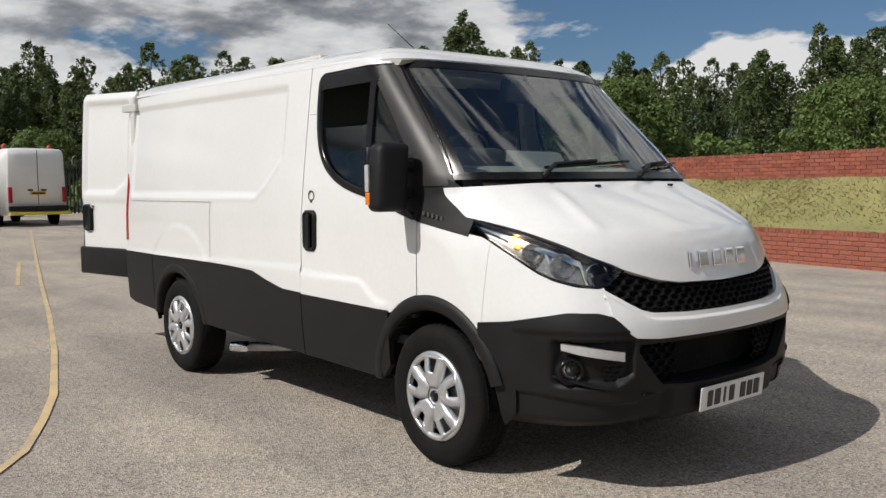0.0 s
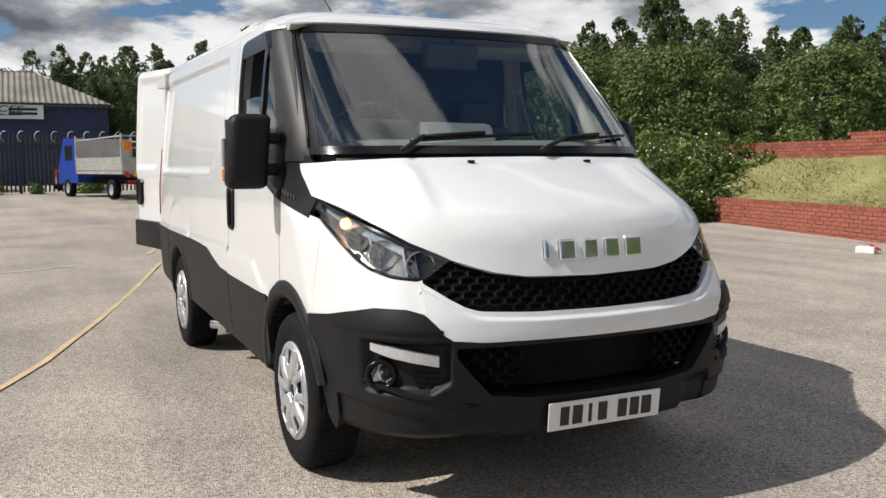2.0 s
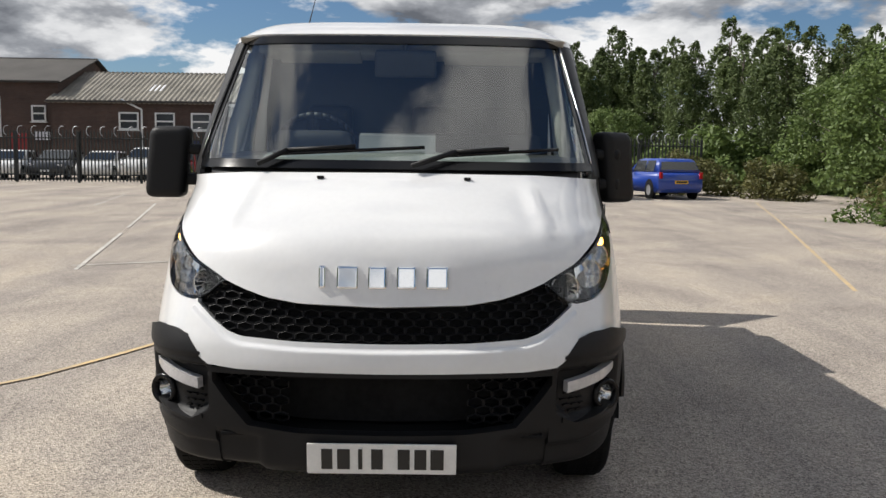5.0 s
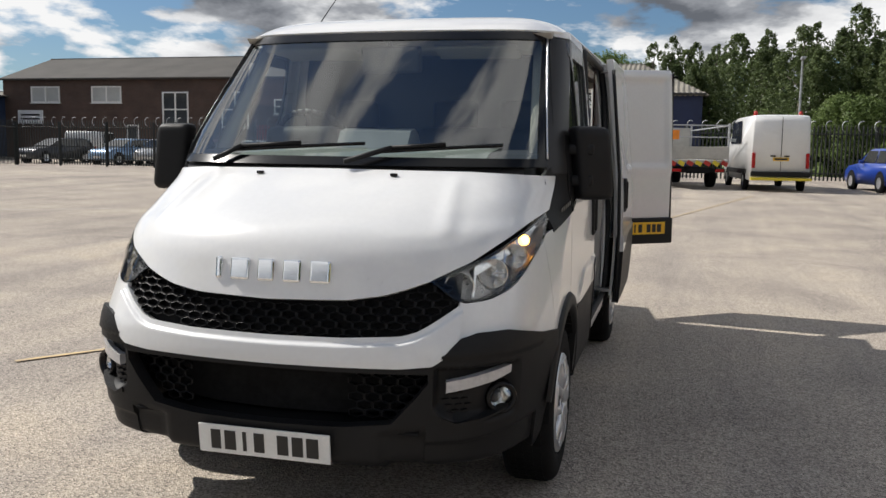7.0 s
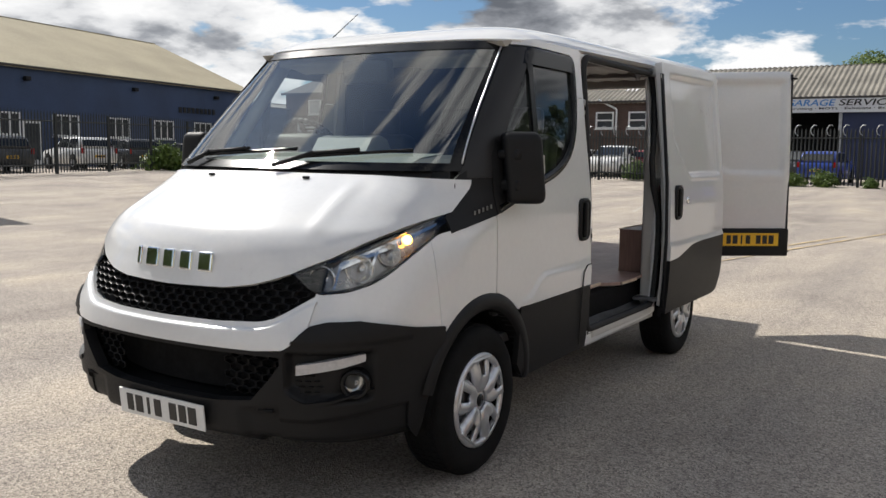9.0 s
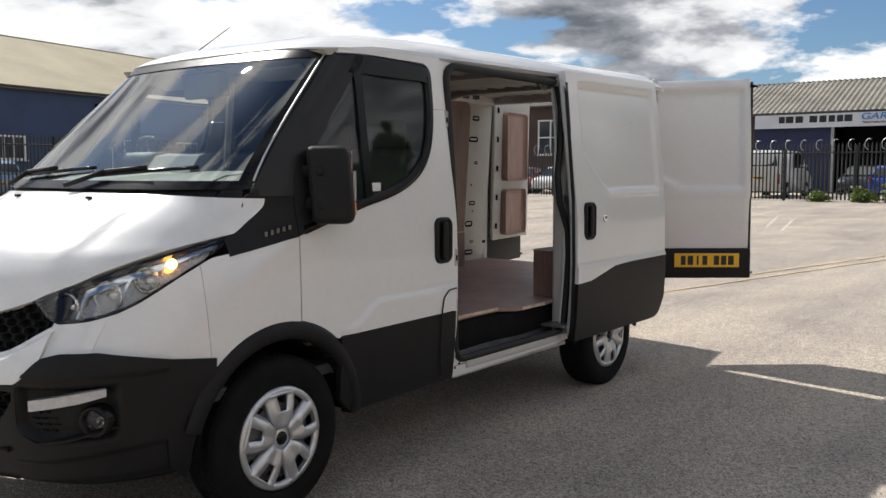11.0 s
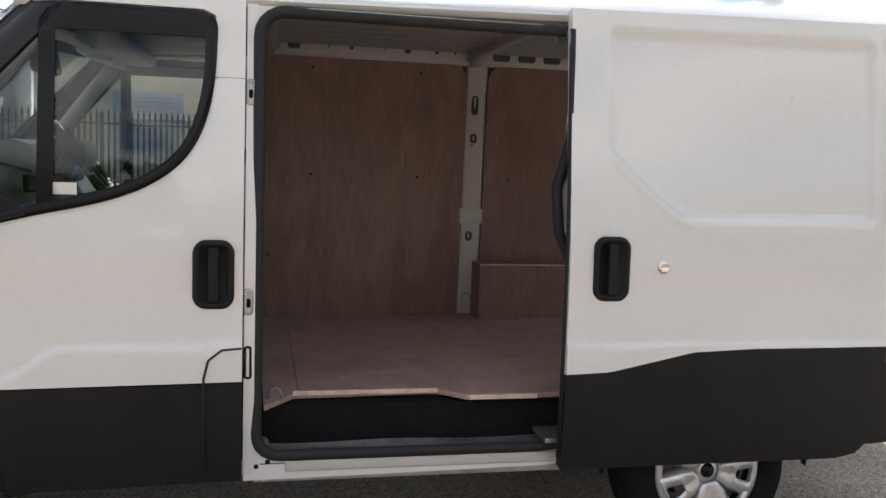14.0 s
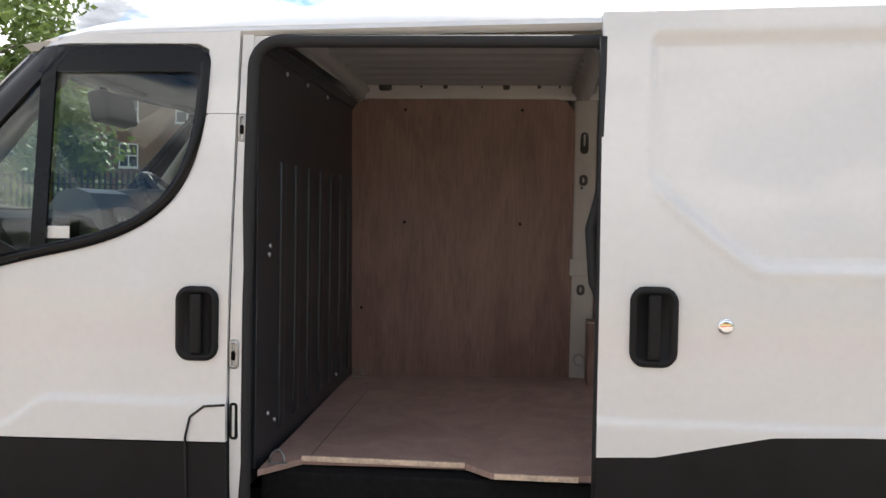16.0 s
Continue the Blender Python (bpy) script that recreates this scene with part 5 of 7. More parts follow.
# opposite wall: ply sheets between white posts


def ply_sheet(x0, x1, z0, z1, y0, y1, lbl="reddish plywood side lining"):
    r = 0.09
    pts = []
    for cx, cz, a0 in ((x1 - r, z1 - r, 0), (x0 + r, z1 - r, 90), (x0, z0, 180), (x1, z0, 270)):
        for a in ((a0, a0 + 30, a0 + 60, a0 + 90) if cz > z0 else (a0,)):
            pts.append((cx + (r if cz > z0 else 0) * math.cos(radians(a)), cz + (r if cz > z0 else 0) * math.sin(radians(a))))
    bm = prism(pts, 0, 0.010)
    for v in bm.verts:
        f = (v.co.z - z0) / (z1 - z0)
        v.co.y += y0 + (y1 - y0) * f
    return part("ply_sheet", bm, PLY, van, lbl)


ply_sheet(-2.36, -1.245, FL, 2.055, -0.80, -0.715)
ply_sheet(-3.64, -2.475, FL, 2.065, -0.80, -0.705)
bm = box((-3.80, -0.835, 1.39), (0.40, 0.05, 1.46), 0.015, None, 2)
for v in bm.verts:
    v.co.y += 0.085 * (v.co.z - 0.63) / 1.4
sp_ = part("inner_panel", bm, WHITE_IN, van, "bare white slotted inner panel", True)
for k, (z, w, h) in enumerate(((1.93, 0.10, 0.045), (1.75, 0.13, 0.05), (1.55, 0.05, 0.03), (1.36, 0.022, 0.018), (1.20, 0.09, 0.04), (1.13, 0.022, 0.018), (1.02, 0.11, 0.055), (0.86, 0.05, 0.022), (0.77, 0.12, 0.05))):
    yf = -0.810 + 0.085 * (z - 0.63) / 1.4
    part("panel_slot", rounded_plate(w, h, min(w, h) * 0.4, yf - 0.006, yf + 0.003, -3.76 + 0.03 * math.sin(2.4 * k), z), UNDER, sp_, "dark punched slot")
for x, w in ((-2.395, 0.115),):
    bm = box((x - 0.02, -0.815, 1.39), (w, 0.05, 1.46), 0.015, None, 2)
    for v in bm.verts:
        v.co.y += 0.085 * (v.co.z - 0.63) / 1.4
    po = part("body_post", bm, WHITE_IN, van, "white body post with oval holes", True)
    for z, h in ((1.845, 0.11), (1.662, 0.055), (1.118, 0.055)):
        yf = -0.790 + 0.085 * (z - 0.63) / 1.4
        part("post_hole", rounded_plate(0.040, h, 0.0185, yf - 0.006, yf + 0.004, x - 0.012, z), HOLEGREY, po, "shadowed oval hole")
    part("post_stud", rounded_plate(0.012, 0.012, 0.005, -0.74, -0.722, x - 0.004, 1.625), UNDER, po)
    part("post_strap", box((x - 0.02, -0.753, 1.23), (w * 1.15, 0.012, 0.085), 0.005), WHITE_IN, po)
    part("lashing_ring", lathe([(0.020, 0), (0.026, 0.006), (0.032, 0), (0.026, -0.006), (0.020, 0)], 18), STEEL, po, "steel lashing ring", True).matrix_basis = pose(x - 0.012, -0.775, 0.765)
tr_ = part("roof_side_rail", box((-2.65, -0.725, 2.11), (2.74, 0.07, 0.115), 0.02, None, 2), WHITE_IN, van, "white roof rail with punched slots", True)
for x, w, h in [(-1.42, 0.065, 0.042), (-1.60, 0.012, 0.012), (-1.72, 0.022, 0.022), (-1.90, 0.010, 0.010), (-2.02, 0.034, 0.030), (-2.18, 0.018, 0.016), (-2.28, 0.010, 0.014)] + [(-2.54 - 0.145 * k, 0.10, 0.058) for k in range(9)]:
    part("rail_slot", rounded_plate(w, h, min(w, h) * 0.32, -0.692, -0.687, x, 2.112), HOLEGREY, tr_)
for k, xb in enumerate((-1.285, -2.395, -3.35)):
    ys_ = np.linspace(-0.775, 0.775, 25) * (1 if k else 0.90)
    sec = [(-0.055, 0.012), (-0.040, 0.0), (-0.030, -0.022), (0.030, -0.022), (0.040, 0.0), (0.055, 0.012)]
    rows_ = [[(xb + dx, y, 2.112 + dz - 0.17 * (abs(y) / 0.775) ** 9 * 0.6) for dx, dz in sec] for y in ys_]
    grid_mesh("roof_bow", np.array(rows_), CEIL, van, 0.004, "white roof bow greyed for shade")
rl_x, rl_y = np.meshgrid(np.array([-1.24, -4.0]), np.linspace(-0.72, 0.72, 97), indexing="ij")
rl_z = 2.125 - 0.010 * soft(0.25, 0.6, np.cos(rl_y * 2 * math.pi / 0.16))
grid_mesh("roof_lining", np.stack([rl_x, rl_y, rl_z], -1), CEIL, van, 0.003, "bare white ribbed roof underside, greyed for shade")
part("roof_side_rail", box((-2.65, 0.75, 2.065), (2.74, 0.10, 0.05), 0.02, None, 2), WHITE_IN, van, "", True)
for sgn, y in ((-1, -0.680), (1, 0.735)):
    x0, x1 = (-2.436, -3.40) if sgn < 0 else (-2.50, -3.45)
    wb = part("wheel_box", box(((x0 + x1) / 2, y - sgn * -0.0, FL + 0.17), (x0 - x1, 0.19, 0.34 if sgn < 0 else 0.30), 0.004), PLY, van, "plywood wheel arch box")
    part("box_edge", box(((x0 + x1) / 2, y - sgn * 0.098, FL + (0.342 if sgn < 0 else 0.322)), (x0 - x1, 0.012, 0.006)), PLYEDGE, wb)
for x, y in ((-1.30, -0.72), (-1.315, 0.80)):
    z = FL + 0.012 * max(0, 0.7 - y) + 0.002
    rg = tube("lashing_ring", [(x + 0.026 * math.cos(a_), y - 0.012 * math.sin(a_), z + 0.040 * math.sin(a_)) for a_ in np.linspace(0, math.pi, 11)], 0.0045, SATINCHROME, van, "steel floor lashing ring", 8)
    part("ring_plate", rounded_plate(0.075, 0.03, 0.012, -0.001, 0.002), STEEL, rg).matrix_basis = pose(x, y, z - 0.001, 90, 0, 0)
sb_ = prism([(-1.403, -0.79), (-1.403, 0.72), (-1.406, 0.72), (-1.406, -0.79)], FL - 0.004, FL + 0.0015, "z")
for v in sb_.verts:
    v.co.z += 0.012 * max(0, 0.7 - v.co.y)
part("floor_joint", sb_, HOLEGREY, van, "narrow joint between two floor boards")
for x_, z_ in ((-1.52, 1.44), (-2.10, 1.44), (-1.52, 2.0), (-2.10, 2.0), (-1.30, 1.0), (-2.62, 1.44), (-3.1, 1.44)):
    y_ = -0.788 + 0.085 * (z_ - 0.635) / 1.42
    part("lining_screw", lathe([(0.007, 0.0), (0.006, 0.003), (0.0, 0.003)], 10), UNDER, van).matrix_basis = pose(x_, y_ + 0.0005, z_)
for y_, z_ in ((0.688, 1.36), (0.70, 1.33), (0.62, 0.74), (0.30, 0.72), (-0.05, 0.72), (-0.4, 0.72), (0.70, 0.78), (0.5, 1.98), (0.2, 1.985), (-0.15, 1.985)):
    part("bulkhead_bolt", lathe([(0.009, 0.0), (0.007, -0.006), (0.0, -0.006)], 10, "x"), STEEL, bh).matrix_basis = pose(BK - 0.024, y_, z_)
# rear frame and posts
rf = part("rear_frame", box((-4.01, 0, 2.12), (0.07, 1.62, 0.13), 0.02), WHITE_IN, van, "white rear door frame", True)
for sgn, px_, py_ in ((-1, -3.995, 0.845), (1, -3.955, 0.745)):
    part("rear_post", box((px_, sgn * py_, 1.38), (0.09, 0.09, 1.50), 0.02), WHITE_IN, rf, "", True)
    for k in range(9):
        part("post_slot", box((px_ + 0.02, sgn * (py_ - 0.047), 0.85 + 0.14 * k), (0.05, 0.006, 0.04 if k % 2 else 0.025), 0.002), UNDER, rf)
part("rear_bumper", box((-4.03, -0.10, 0.50), (0.14, 1.30, 0.20), 0.04, None, 3), PLASTIC, van, "black rear bumper step", True)
panel("tail_lamp", "side", -4.037, -3.995, 0.95, [(-4.037, 1.48), (-3.995, 1.40)], RED, van, 0.006, -1, 0.01, 12, 0.05, "tall red tail lamp")


def corner(name, grow, z_lo, z_hi, material, lbl):
    """The rounded rear corner of the body on the sliding door's side, leaning in with the side."""
    plan_ = [(-3.81, 0.0), (-3.855, -0.012), (-3.885, -0.035), (-3.905, -0.075)]
    zs_ = np.linspace(z_lo, z_hi, 12)
    G = np.array([[(x - grow * 0.6, float(half_w(z)) + dy + grow, z) for x, dy in plan_] for z in zs_])
    return grid_mesh(name, G, material, van, 0.03, lbl, inward=(-3.82, 0.7, 1.3))


corner("corner_panel", 0.0, 0.86, 2.05, WHITE, "white rear corner panel")
corner("corner_cladding", 0.006, 0.56, 0.862, PLASTIC, "black rear corner cladding")
corner("tail_lamp", 0.006, 0.90, 1.50, RED, "tall red tail lamp")
# near side behind the opening
cargo_side("cargo_side", 1, -2.47, -3.815, van)
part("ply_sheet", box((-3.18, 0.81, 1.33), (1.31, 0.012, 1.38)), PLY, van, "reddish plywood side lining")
cp = part("door_post", box((-2.47, 0.87, 1.24), (0.09, 0.09, 1.66), 0.02, None, 2), WHITE_IN, van, "white sliding door post", True)
pf = prism([(-2.385, 0.50), (-2.39, 0.70), (-2.415, 0.95), (-2.41, 1.10), (-2.335, 1.28), (-2.322, 1.44), (-2.368, 1.61), (-2.396, 1.85), (-2.39, 2.0), (-2.53, 2.0), (-2.53, 0.50)], 0.0, 0.012)
for v in pf.verts:
    v.co.y += float(half_w(v.co.z)) - 0.045
part("post_face", pf, WHITE, cp)
part("striker_plate", box((-2.45, 0.928, 1.12), (0.05, 0.012, 0.09), 0.004), STEEL, cp)
part("hinge_box", box((-2.43, 0.92, 1.30), (0.10, 0.03, 0.05), 0.006), STEEL, cp)


SX, SR = -1.246, 0.085                             # front edge of the opening, its corner radius
seal = [(-2.30, 0.925, 0.462), (-2.36, 0.93, 0.47), (-2.395, 0.935, 0.51), (-2.405, 0.945, 0.70), (-2.43, 0.945, 0.95), (-2.425, 0.94, 1.10), (-2.345, 0.925, 1.28), (-2.332, 0.915, 1.44), (-2.378, 0.905, 1.61), (-2.41, 0.89, 1.85), (-2.405, 0.872, 1.98), (-2.37, 0.866, 2.025)]
seal += bend(SX - SR, 2.028 - SR, SR, 90, 0, 0.862, 0.868) + [(SX, 0.90, 1.6), (SX, 0.925, 1.2), (SX, 0.93, 0.60)]
seal += bend(SX - SR, 0.462 + SR, SR, 0, -90, 0.93, 0.925)
tube("door_seal", seal, 0.021, SEAL, van, "black rubber door seal", 10, True)
fillet = [(-1.236, 1.93)] + [(x + 0.004, z + 0.004) for x, _, z in bend(SX - SR, 2.028 - SR, SR - 0.004, 0, 90, 0, 0)] + [(-1.34, 2.052), (-1.236, 2.052)]
fb = prism(fillet, 0.0, 0.02)
for v in fb.verts:
    v.co.y += float(half_w(v.co.z)) - 0.035
part("opening_corner", fb, WHITE, van)
bp = BPIL
for z in (1.744, 1.024):
    part("striker", rounded_plate(0.034, 0.094, 0.014, float(side_y(-1.23, z)) - 0.03, float(side_y(-1.23, z)) - 0.001, -1.217, z), STEEL, bp, "steel latch striker", True)
    part("striker_eye", rounded_plate(0.016, 0.030, 0.007, float(side_y(-1.23, z)) - 0.01, float(side_y(-1.23, z)) + 0.002, -1.218, z - 0.004), UNDER, bp)
part("pillar_slot", rounded_plate(0.034, 0.125, 0.014, 0.93, 0.9585, -1.217, 0.81), GLOSSBLACK, bp)
tube("filler_flap", [(-1.196, float(side_y(-1.19, 0.865)) + 0.011, 0.865), (-1.13, 0.982, 0.86), (-1.085, 0.984, 0.825), (-1.07, 0.985, 0.76), (-1.07, 0.977, 0.62), (-1.07, 0.968, 0.42)], 0.004, SEAL, van, "seam of the filler flap", 6)

# ---- van: sliding door ----
SD = [(-2.35, 0.775), (-2.52, 0.782), (-2.68, 0.815), (-2.85, 0.85), (-3.1, 0.86), (-3.70, 0.862)]
sd = panel("sliding_door", "side", -2.35, -3.675, SD, 2.045, WHITE, van, 0.088, 1, 0.013, 90, 0.045, "white sliding side door, slid open", relief=pressed(-2.49, -3.60, 1.325, 1.985))
panel("door_cladding", "side", -2.35, -3.675, [(-2.35, 0.42), (-3.50, 0.42), (-3.60, 0.44), (-3.675, 0.56)], SD, PLASTIC, sd, 0.098, 1, 0.03, 10, 0.045, "black lower door cladding")
yd = float(side_y(-2.51, 1.16)) + 0.088
part("handle", handle_plate(yd - 0.01, yd + 0.016, -2.508, 1.16), PLASTIC, sd, "black door handle", True)
part("grip", box((-2.508, yd + 0.014, 1.16), (0.038, 0.024, 0.19), 0.011, None, 3), PLASTIC, sd, "", True)
part("door_lock", lathe([(0.024, 0.0), (0.023, 0.010), (0.014, 0.012), (0.0, 0.012)], 20), CHROME, sd, "round chrome lock", True).matrix_basis = pose(-2.712, yd, 1.168)
panel("inner_frame", "side", -2.37, -3.65, 0.46, 2.02, WHITE_IN, sd, 0.045, 1, 0.08, 12, 0.02)
tube("edge_seal", [(-2.352, 1.02, 0.45), (-2.352, 1.03, 0.9), (-2.352, 1.02, 1.3), (-2.352, 0.985, 1.7), (-2.352, 0.955, 2.02)], 0.012, SEAL, sd)
part("guide_arm", box((-2.385, 0.90, 2.015), (0.06, 0.08, 0.025), 0.006), STEEL, sd)
part("guide_arm", box((-2.37, 0.90, 0.50), (0.12, 0.16, 0.02), 0.005), STEEL, sd)
part("rail_bracket", box((-3.68, 1.0, 0.83), (0.08, 0.05, 0.07), 0.006), WHITE_IN, sd)

# ---- van: rear doors ----


def rear_door(hinge, angle, w, has_plate):
    """A rear door, built along x from its hinge; its outer face looks to -y; turned by angle."""
    z0, z1, zc = 0.62, 2.185, 0.86
    us = np.linspace(0.0, w, 40)
    zs = np.linspace(zc, z1, 60)
    U, Z = np.meshgrid(us, zs, indexing="ij")
    lean = 0.035 * np.clip((Z - 1.25) / 0.95, 0, 1) ** 1.4 * 1.6
    e = 0.03
    f = soft(0.08, 0.08 + e, U) * soft(w - 0.06, w - 0.06 - e, U) * soft(1.33, 1.36, Z - 0.10 * np.clip((0.30 - U) / 0.2, 0, 1)) * soft(z1 - 0.07, z1 - 0.10, Z)
    rounded = 0.03 * np.clip((U - w + 0.05) / 0.05, 0, 1) ** 2 + 0.03 * np.clip((Z - z1 + 0.06) / 0.06, 0, 1) ** 2
    Yo = 0.024 * f + 0.012 * soft(1.30, 1.24, Z) + lean + rounded
    top = 0.03 * (U / w)
    d = grid_mesh("rear_door", np.stack([U, Yo, Z + top * np.clip((Z - 1.6) / 0.6, 0, 1)], -1), WHITE, van, 0.055, "white rear door standing open", inward=(w / 2, 1, 1.4))
    d.matrix_basis = pose(*hinge, 0, 0, angle)
    part("lower_trim", box((w / 2 - 0.005, 0.018, (z0 + zc) / 2), (w + 0.01, 0.07, zc - z0), 0.015, None, 2), PLASTIC, d, "black lower door trim", True)
    for zz, h, sl in ((1.70, 0.62, 0.05), (1.10, 0.42, 0.0)):
        # paler ply again: light on the open door is in its colour
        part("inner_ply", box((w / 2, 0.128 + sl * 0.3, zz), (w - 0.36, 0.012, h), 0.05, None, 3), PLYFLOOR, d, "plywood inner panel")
    part("inner_skin", box((w / 2, 0.112, 1.50), (w - 0.01, 0.03, 1.30), 0.012, Matrix.Rotation(-0.02, 4, "X")), WHITE_IN, d, "white inner skin")
    bm = bmesh.new()
    for k in range(5):
        add_box(bm, (0.06, 0.128 + 0.012 * k * 0.4, 0.98 + 0.26 * k), (0.025, 0.012, 0.05), 0.004)
    part("inner_slots", bm, UNDER, d)
    part("edge_seal", rod((w, 0.03, z0), (w, 0.075, z1), 0.012, 8), SEAL, d)
    part("latch", box((w - 0.01, 0.03, 0.66), (0.05, 0.03, 0.03), 0.005), STEEL, d)
    for zz, m_, lb in ((0.765, STEEL, "bright steel door hinge"), (2.035, WHITE_IN, "white door hinge")):
        part("hinge", box((-0.025, 0.0, zz), (0.205, 0.05, 0.062), 0.008), m_, d, lb)
    for zz in (0.66, z1 - 0.035):
        part("latch_pin", rod((w - 0.02, 0.05, zz), (w + 0.035, 0.05, zz), 0.009, 8), UNDER, d)
    if has_plate:
        plate(d, pose(w * 0.58, -0.022, 0.765), PLATEY)
    else:
        part("handle", handle_plate(0.012, -0.016, w - 0.13, 1.12), PLASTIC, d, "black door handle", True)
        part("door_lock", lathe([(0.020, 0.0), (0.019, -0.010), (0.0, -0.011)], 18), CHROME, d, "round chrome lock", True).matrix_basis = pose(w - 0.20, 0.0, 1.22)
    return d


rear_door((-4.086, 0.704, 0), 128.5, 0.849, True)
dr = rear_door((-4.05, -0.885, 0), 0, 0.86, False)
dr.matrix_basis = pose(-4.05, -0.885, 0, 0, 0, 191) @ Matrix.Diagonal((1, -1, 1, 1))
part("exhaust", rod((-1.9, -0.45, 0.27), (-2.30, -0.78, 0.26), 0.032, 14), STEEL, van, "exhaust pipe", True)
part("exhaust_tip", rod((-2.28, -0.76, 0.262), (-2.38, -0.845, 0.255), 0.037, 16), CHROME, van, "bright exhaust tip", True)
part("chassis", box((-1.6, 0, 0.36), (4.4, 0.9, 0.16), 0.03), UNDER, van)
part("rear_axle", rod((-3, -0.75, 0.345), (-3, 0.75, 0.345), 0.06, 12), UNDER, van)
part("front_axle", rod((0, -0.75, 0.33), (0, 0.75, 0.33), 0.05, 12), UNDER, van)
# driver's door decal: ring over a small foot
dc = part("decal", lathe([(0.024, 0.0), (0.032, 0.001), (0.032, -0.001), (0.024, 0.0)], 24), INK, van, "small dark tower decal")
yy_ = -float(side_y(-1.10, 1.305)) - 0.0015
dc.matrix_basis = pose(-1.10, yy_, 1.32)
part("decal_foot", prism([(-0.006, -0.02), (0.006, -0.02), (0.028, -0.075), (-0.028, -0.075)], -0.001, 0.001), INK, dc)

# ---- trees and shrubs ----


def leaf_cloud(rng, centres, radii, per, size, stretch=(1, 1, 0.85), loose=0.6, narrow=0.55):
    """Small leaves scattered through clumps, each facing roughly outwards and up from its clump."""
    n = len(centres) * per
    c = np.repeat(np.array(centres), per, 0)
    r = np.repeat(np.array(radii), per)[:, None]
    d = rng.normal(size=(n, 3))
    d /= np.linalg.norm(d, axis=1, keepdims=True)
    p = c + d * r * rng.uniform(0.25, 1.0, (n, 1)) ** 0.5 * np.array(stretch)
    nrm = d + np.array((0, 0, 0.55)) + rng.normal(size=(n, 3)) * loose
    nrm /= np.linalg.norm(nrm, axis=1, keepdims=True) + 1e-9
    u = np.cross(nrm, rng.normal(size=(n, 3)))
    u /= np.linalg.norm(u, axis=1, keepdims=True) + 1e-9
    w = np.cross(nrm, u)
    s = size * rng.uniform(0.6, 1.4, (n, 1))
    q = np.stack([p - u * s, p + w * s * narrow, p + u * s, p - w * s * narrow], 1).reshape(-1, 3)
    return q, np.arange(n * 4).reshape(-1, 4)


def quads(name, V, F, material, parent, label="", kind=""):
    me = bpy.data.meshes.new(name)
    me.from_pydata(V.tolist(), [], F.tolist())
    me.materials.append(material)
    ob = new(name, me)
    if parent:
        ob.parent = parent
    return tagged(ob, label, kind=kind)


def tree(seed, h, spread, leaf, label, style, per=52, size=0.17, clumps=105):
    """A trunk with limbs; tall: several feathery leaders of hanging sprays; broad: a lumpy dome."""
    rng = np.random.default_rng(seed)
    t = thing("tree", label, "tree")
    bm = bmesh.new()
    pts = [Vector((0.12 * math.sin(k * 1.3 + seed), 0.12 * math.cos(k * 1.7 + seed), h * 0.86 * k / 7)) for k in range(8)]
    for k, (a, b) in enumerate(zip(pts, pts[1:])):
        add_rod(bm, a, b, 0.14 * (1 - k / 8.5) + 0.02, 8, 0.14 * (1 - (k + 1) / 8.5) + 0.02)
    part("trunk", bm, BARK, t, "", True)
    cen, rad, limbs = [], [], []
    lead = [(rng.uniform(-0.55, 0.55) * spread, rng.uniform(-0.55, 0.55) * spread, rng.uniform(0.72, 0.97)) for _ in range(4)] + [(0, 0, 1.0)]
    for k in range(clumps):
        a = rng.uniform(0, 2 * math.pi)
        if style == "tall":
            hx, hy, ht = lead[k % 5]
            g = 1 - rng.uniform(0, 1) ** 1.25 * 0.92                    # share of the leader's height
            env = spread * 0.98 * (1 - g) ** 0.60 * (0.80 + 0.26 * math.sin(8 * g + 2 * a + seed + hx)) + 0.10
            r = env * math.sqrt(rng.uniform(0.25, 1))
            c = (hx * min(1, g * 1.6) + r * math.cos(a), hy * min(1, g * 1.6) + r * math.sin(a), g * ht * h - 0.25 * r)
            rad.append((0.13 + 0.22 * (1 - g) ** 0.6) * rng.uniform(0.6, 1.35))
        else:
            f = rng.uniform(0.08, 1.0)
            env = spread * math.sqrt(max(0.02, 1 - ((f - 0.42) / 0.60) ** 2))
            lobe = 1 + 0.13 * math.sin(3 * a + seed) + 0.10 * math.sin(5 * a + 9 * f + seed * 2)
            r = env * rng.uniform(0.35, 1.0) ** 0.35 * lobe
            c = (r * math.cos(a), r * math.sin(a), f * h)
            rad.append(rng.uniform(0.38, 0.78))
        cen.append(c)
        if k % (clumps // 14) == 0:
            limbs.append(c)
    for c in limbs:
        z0 = max(0.1 * h, c[2] - 0.35 * math.hypot(c[0], c[1]) - 0.5)
        part("limb", rod((0, 0, min(z0, h * 0.84)), c, 0.045, 6, 0.012), BARK, t)
    V, F = leaf_cloud(rng, cen, rad, per, size, (1, 1, 1.5) if style == "tall" else (1, 1, 0.8), 0.75 if style == "tall" else 0.5)
    quads("crown", V, F, leaf, t)
    return t


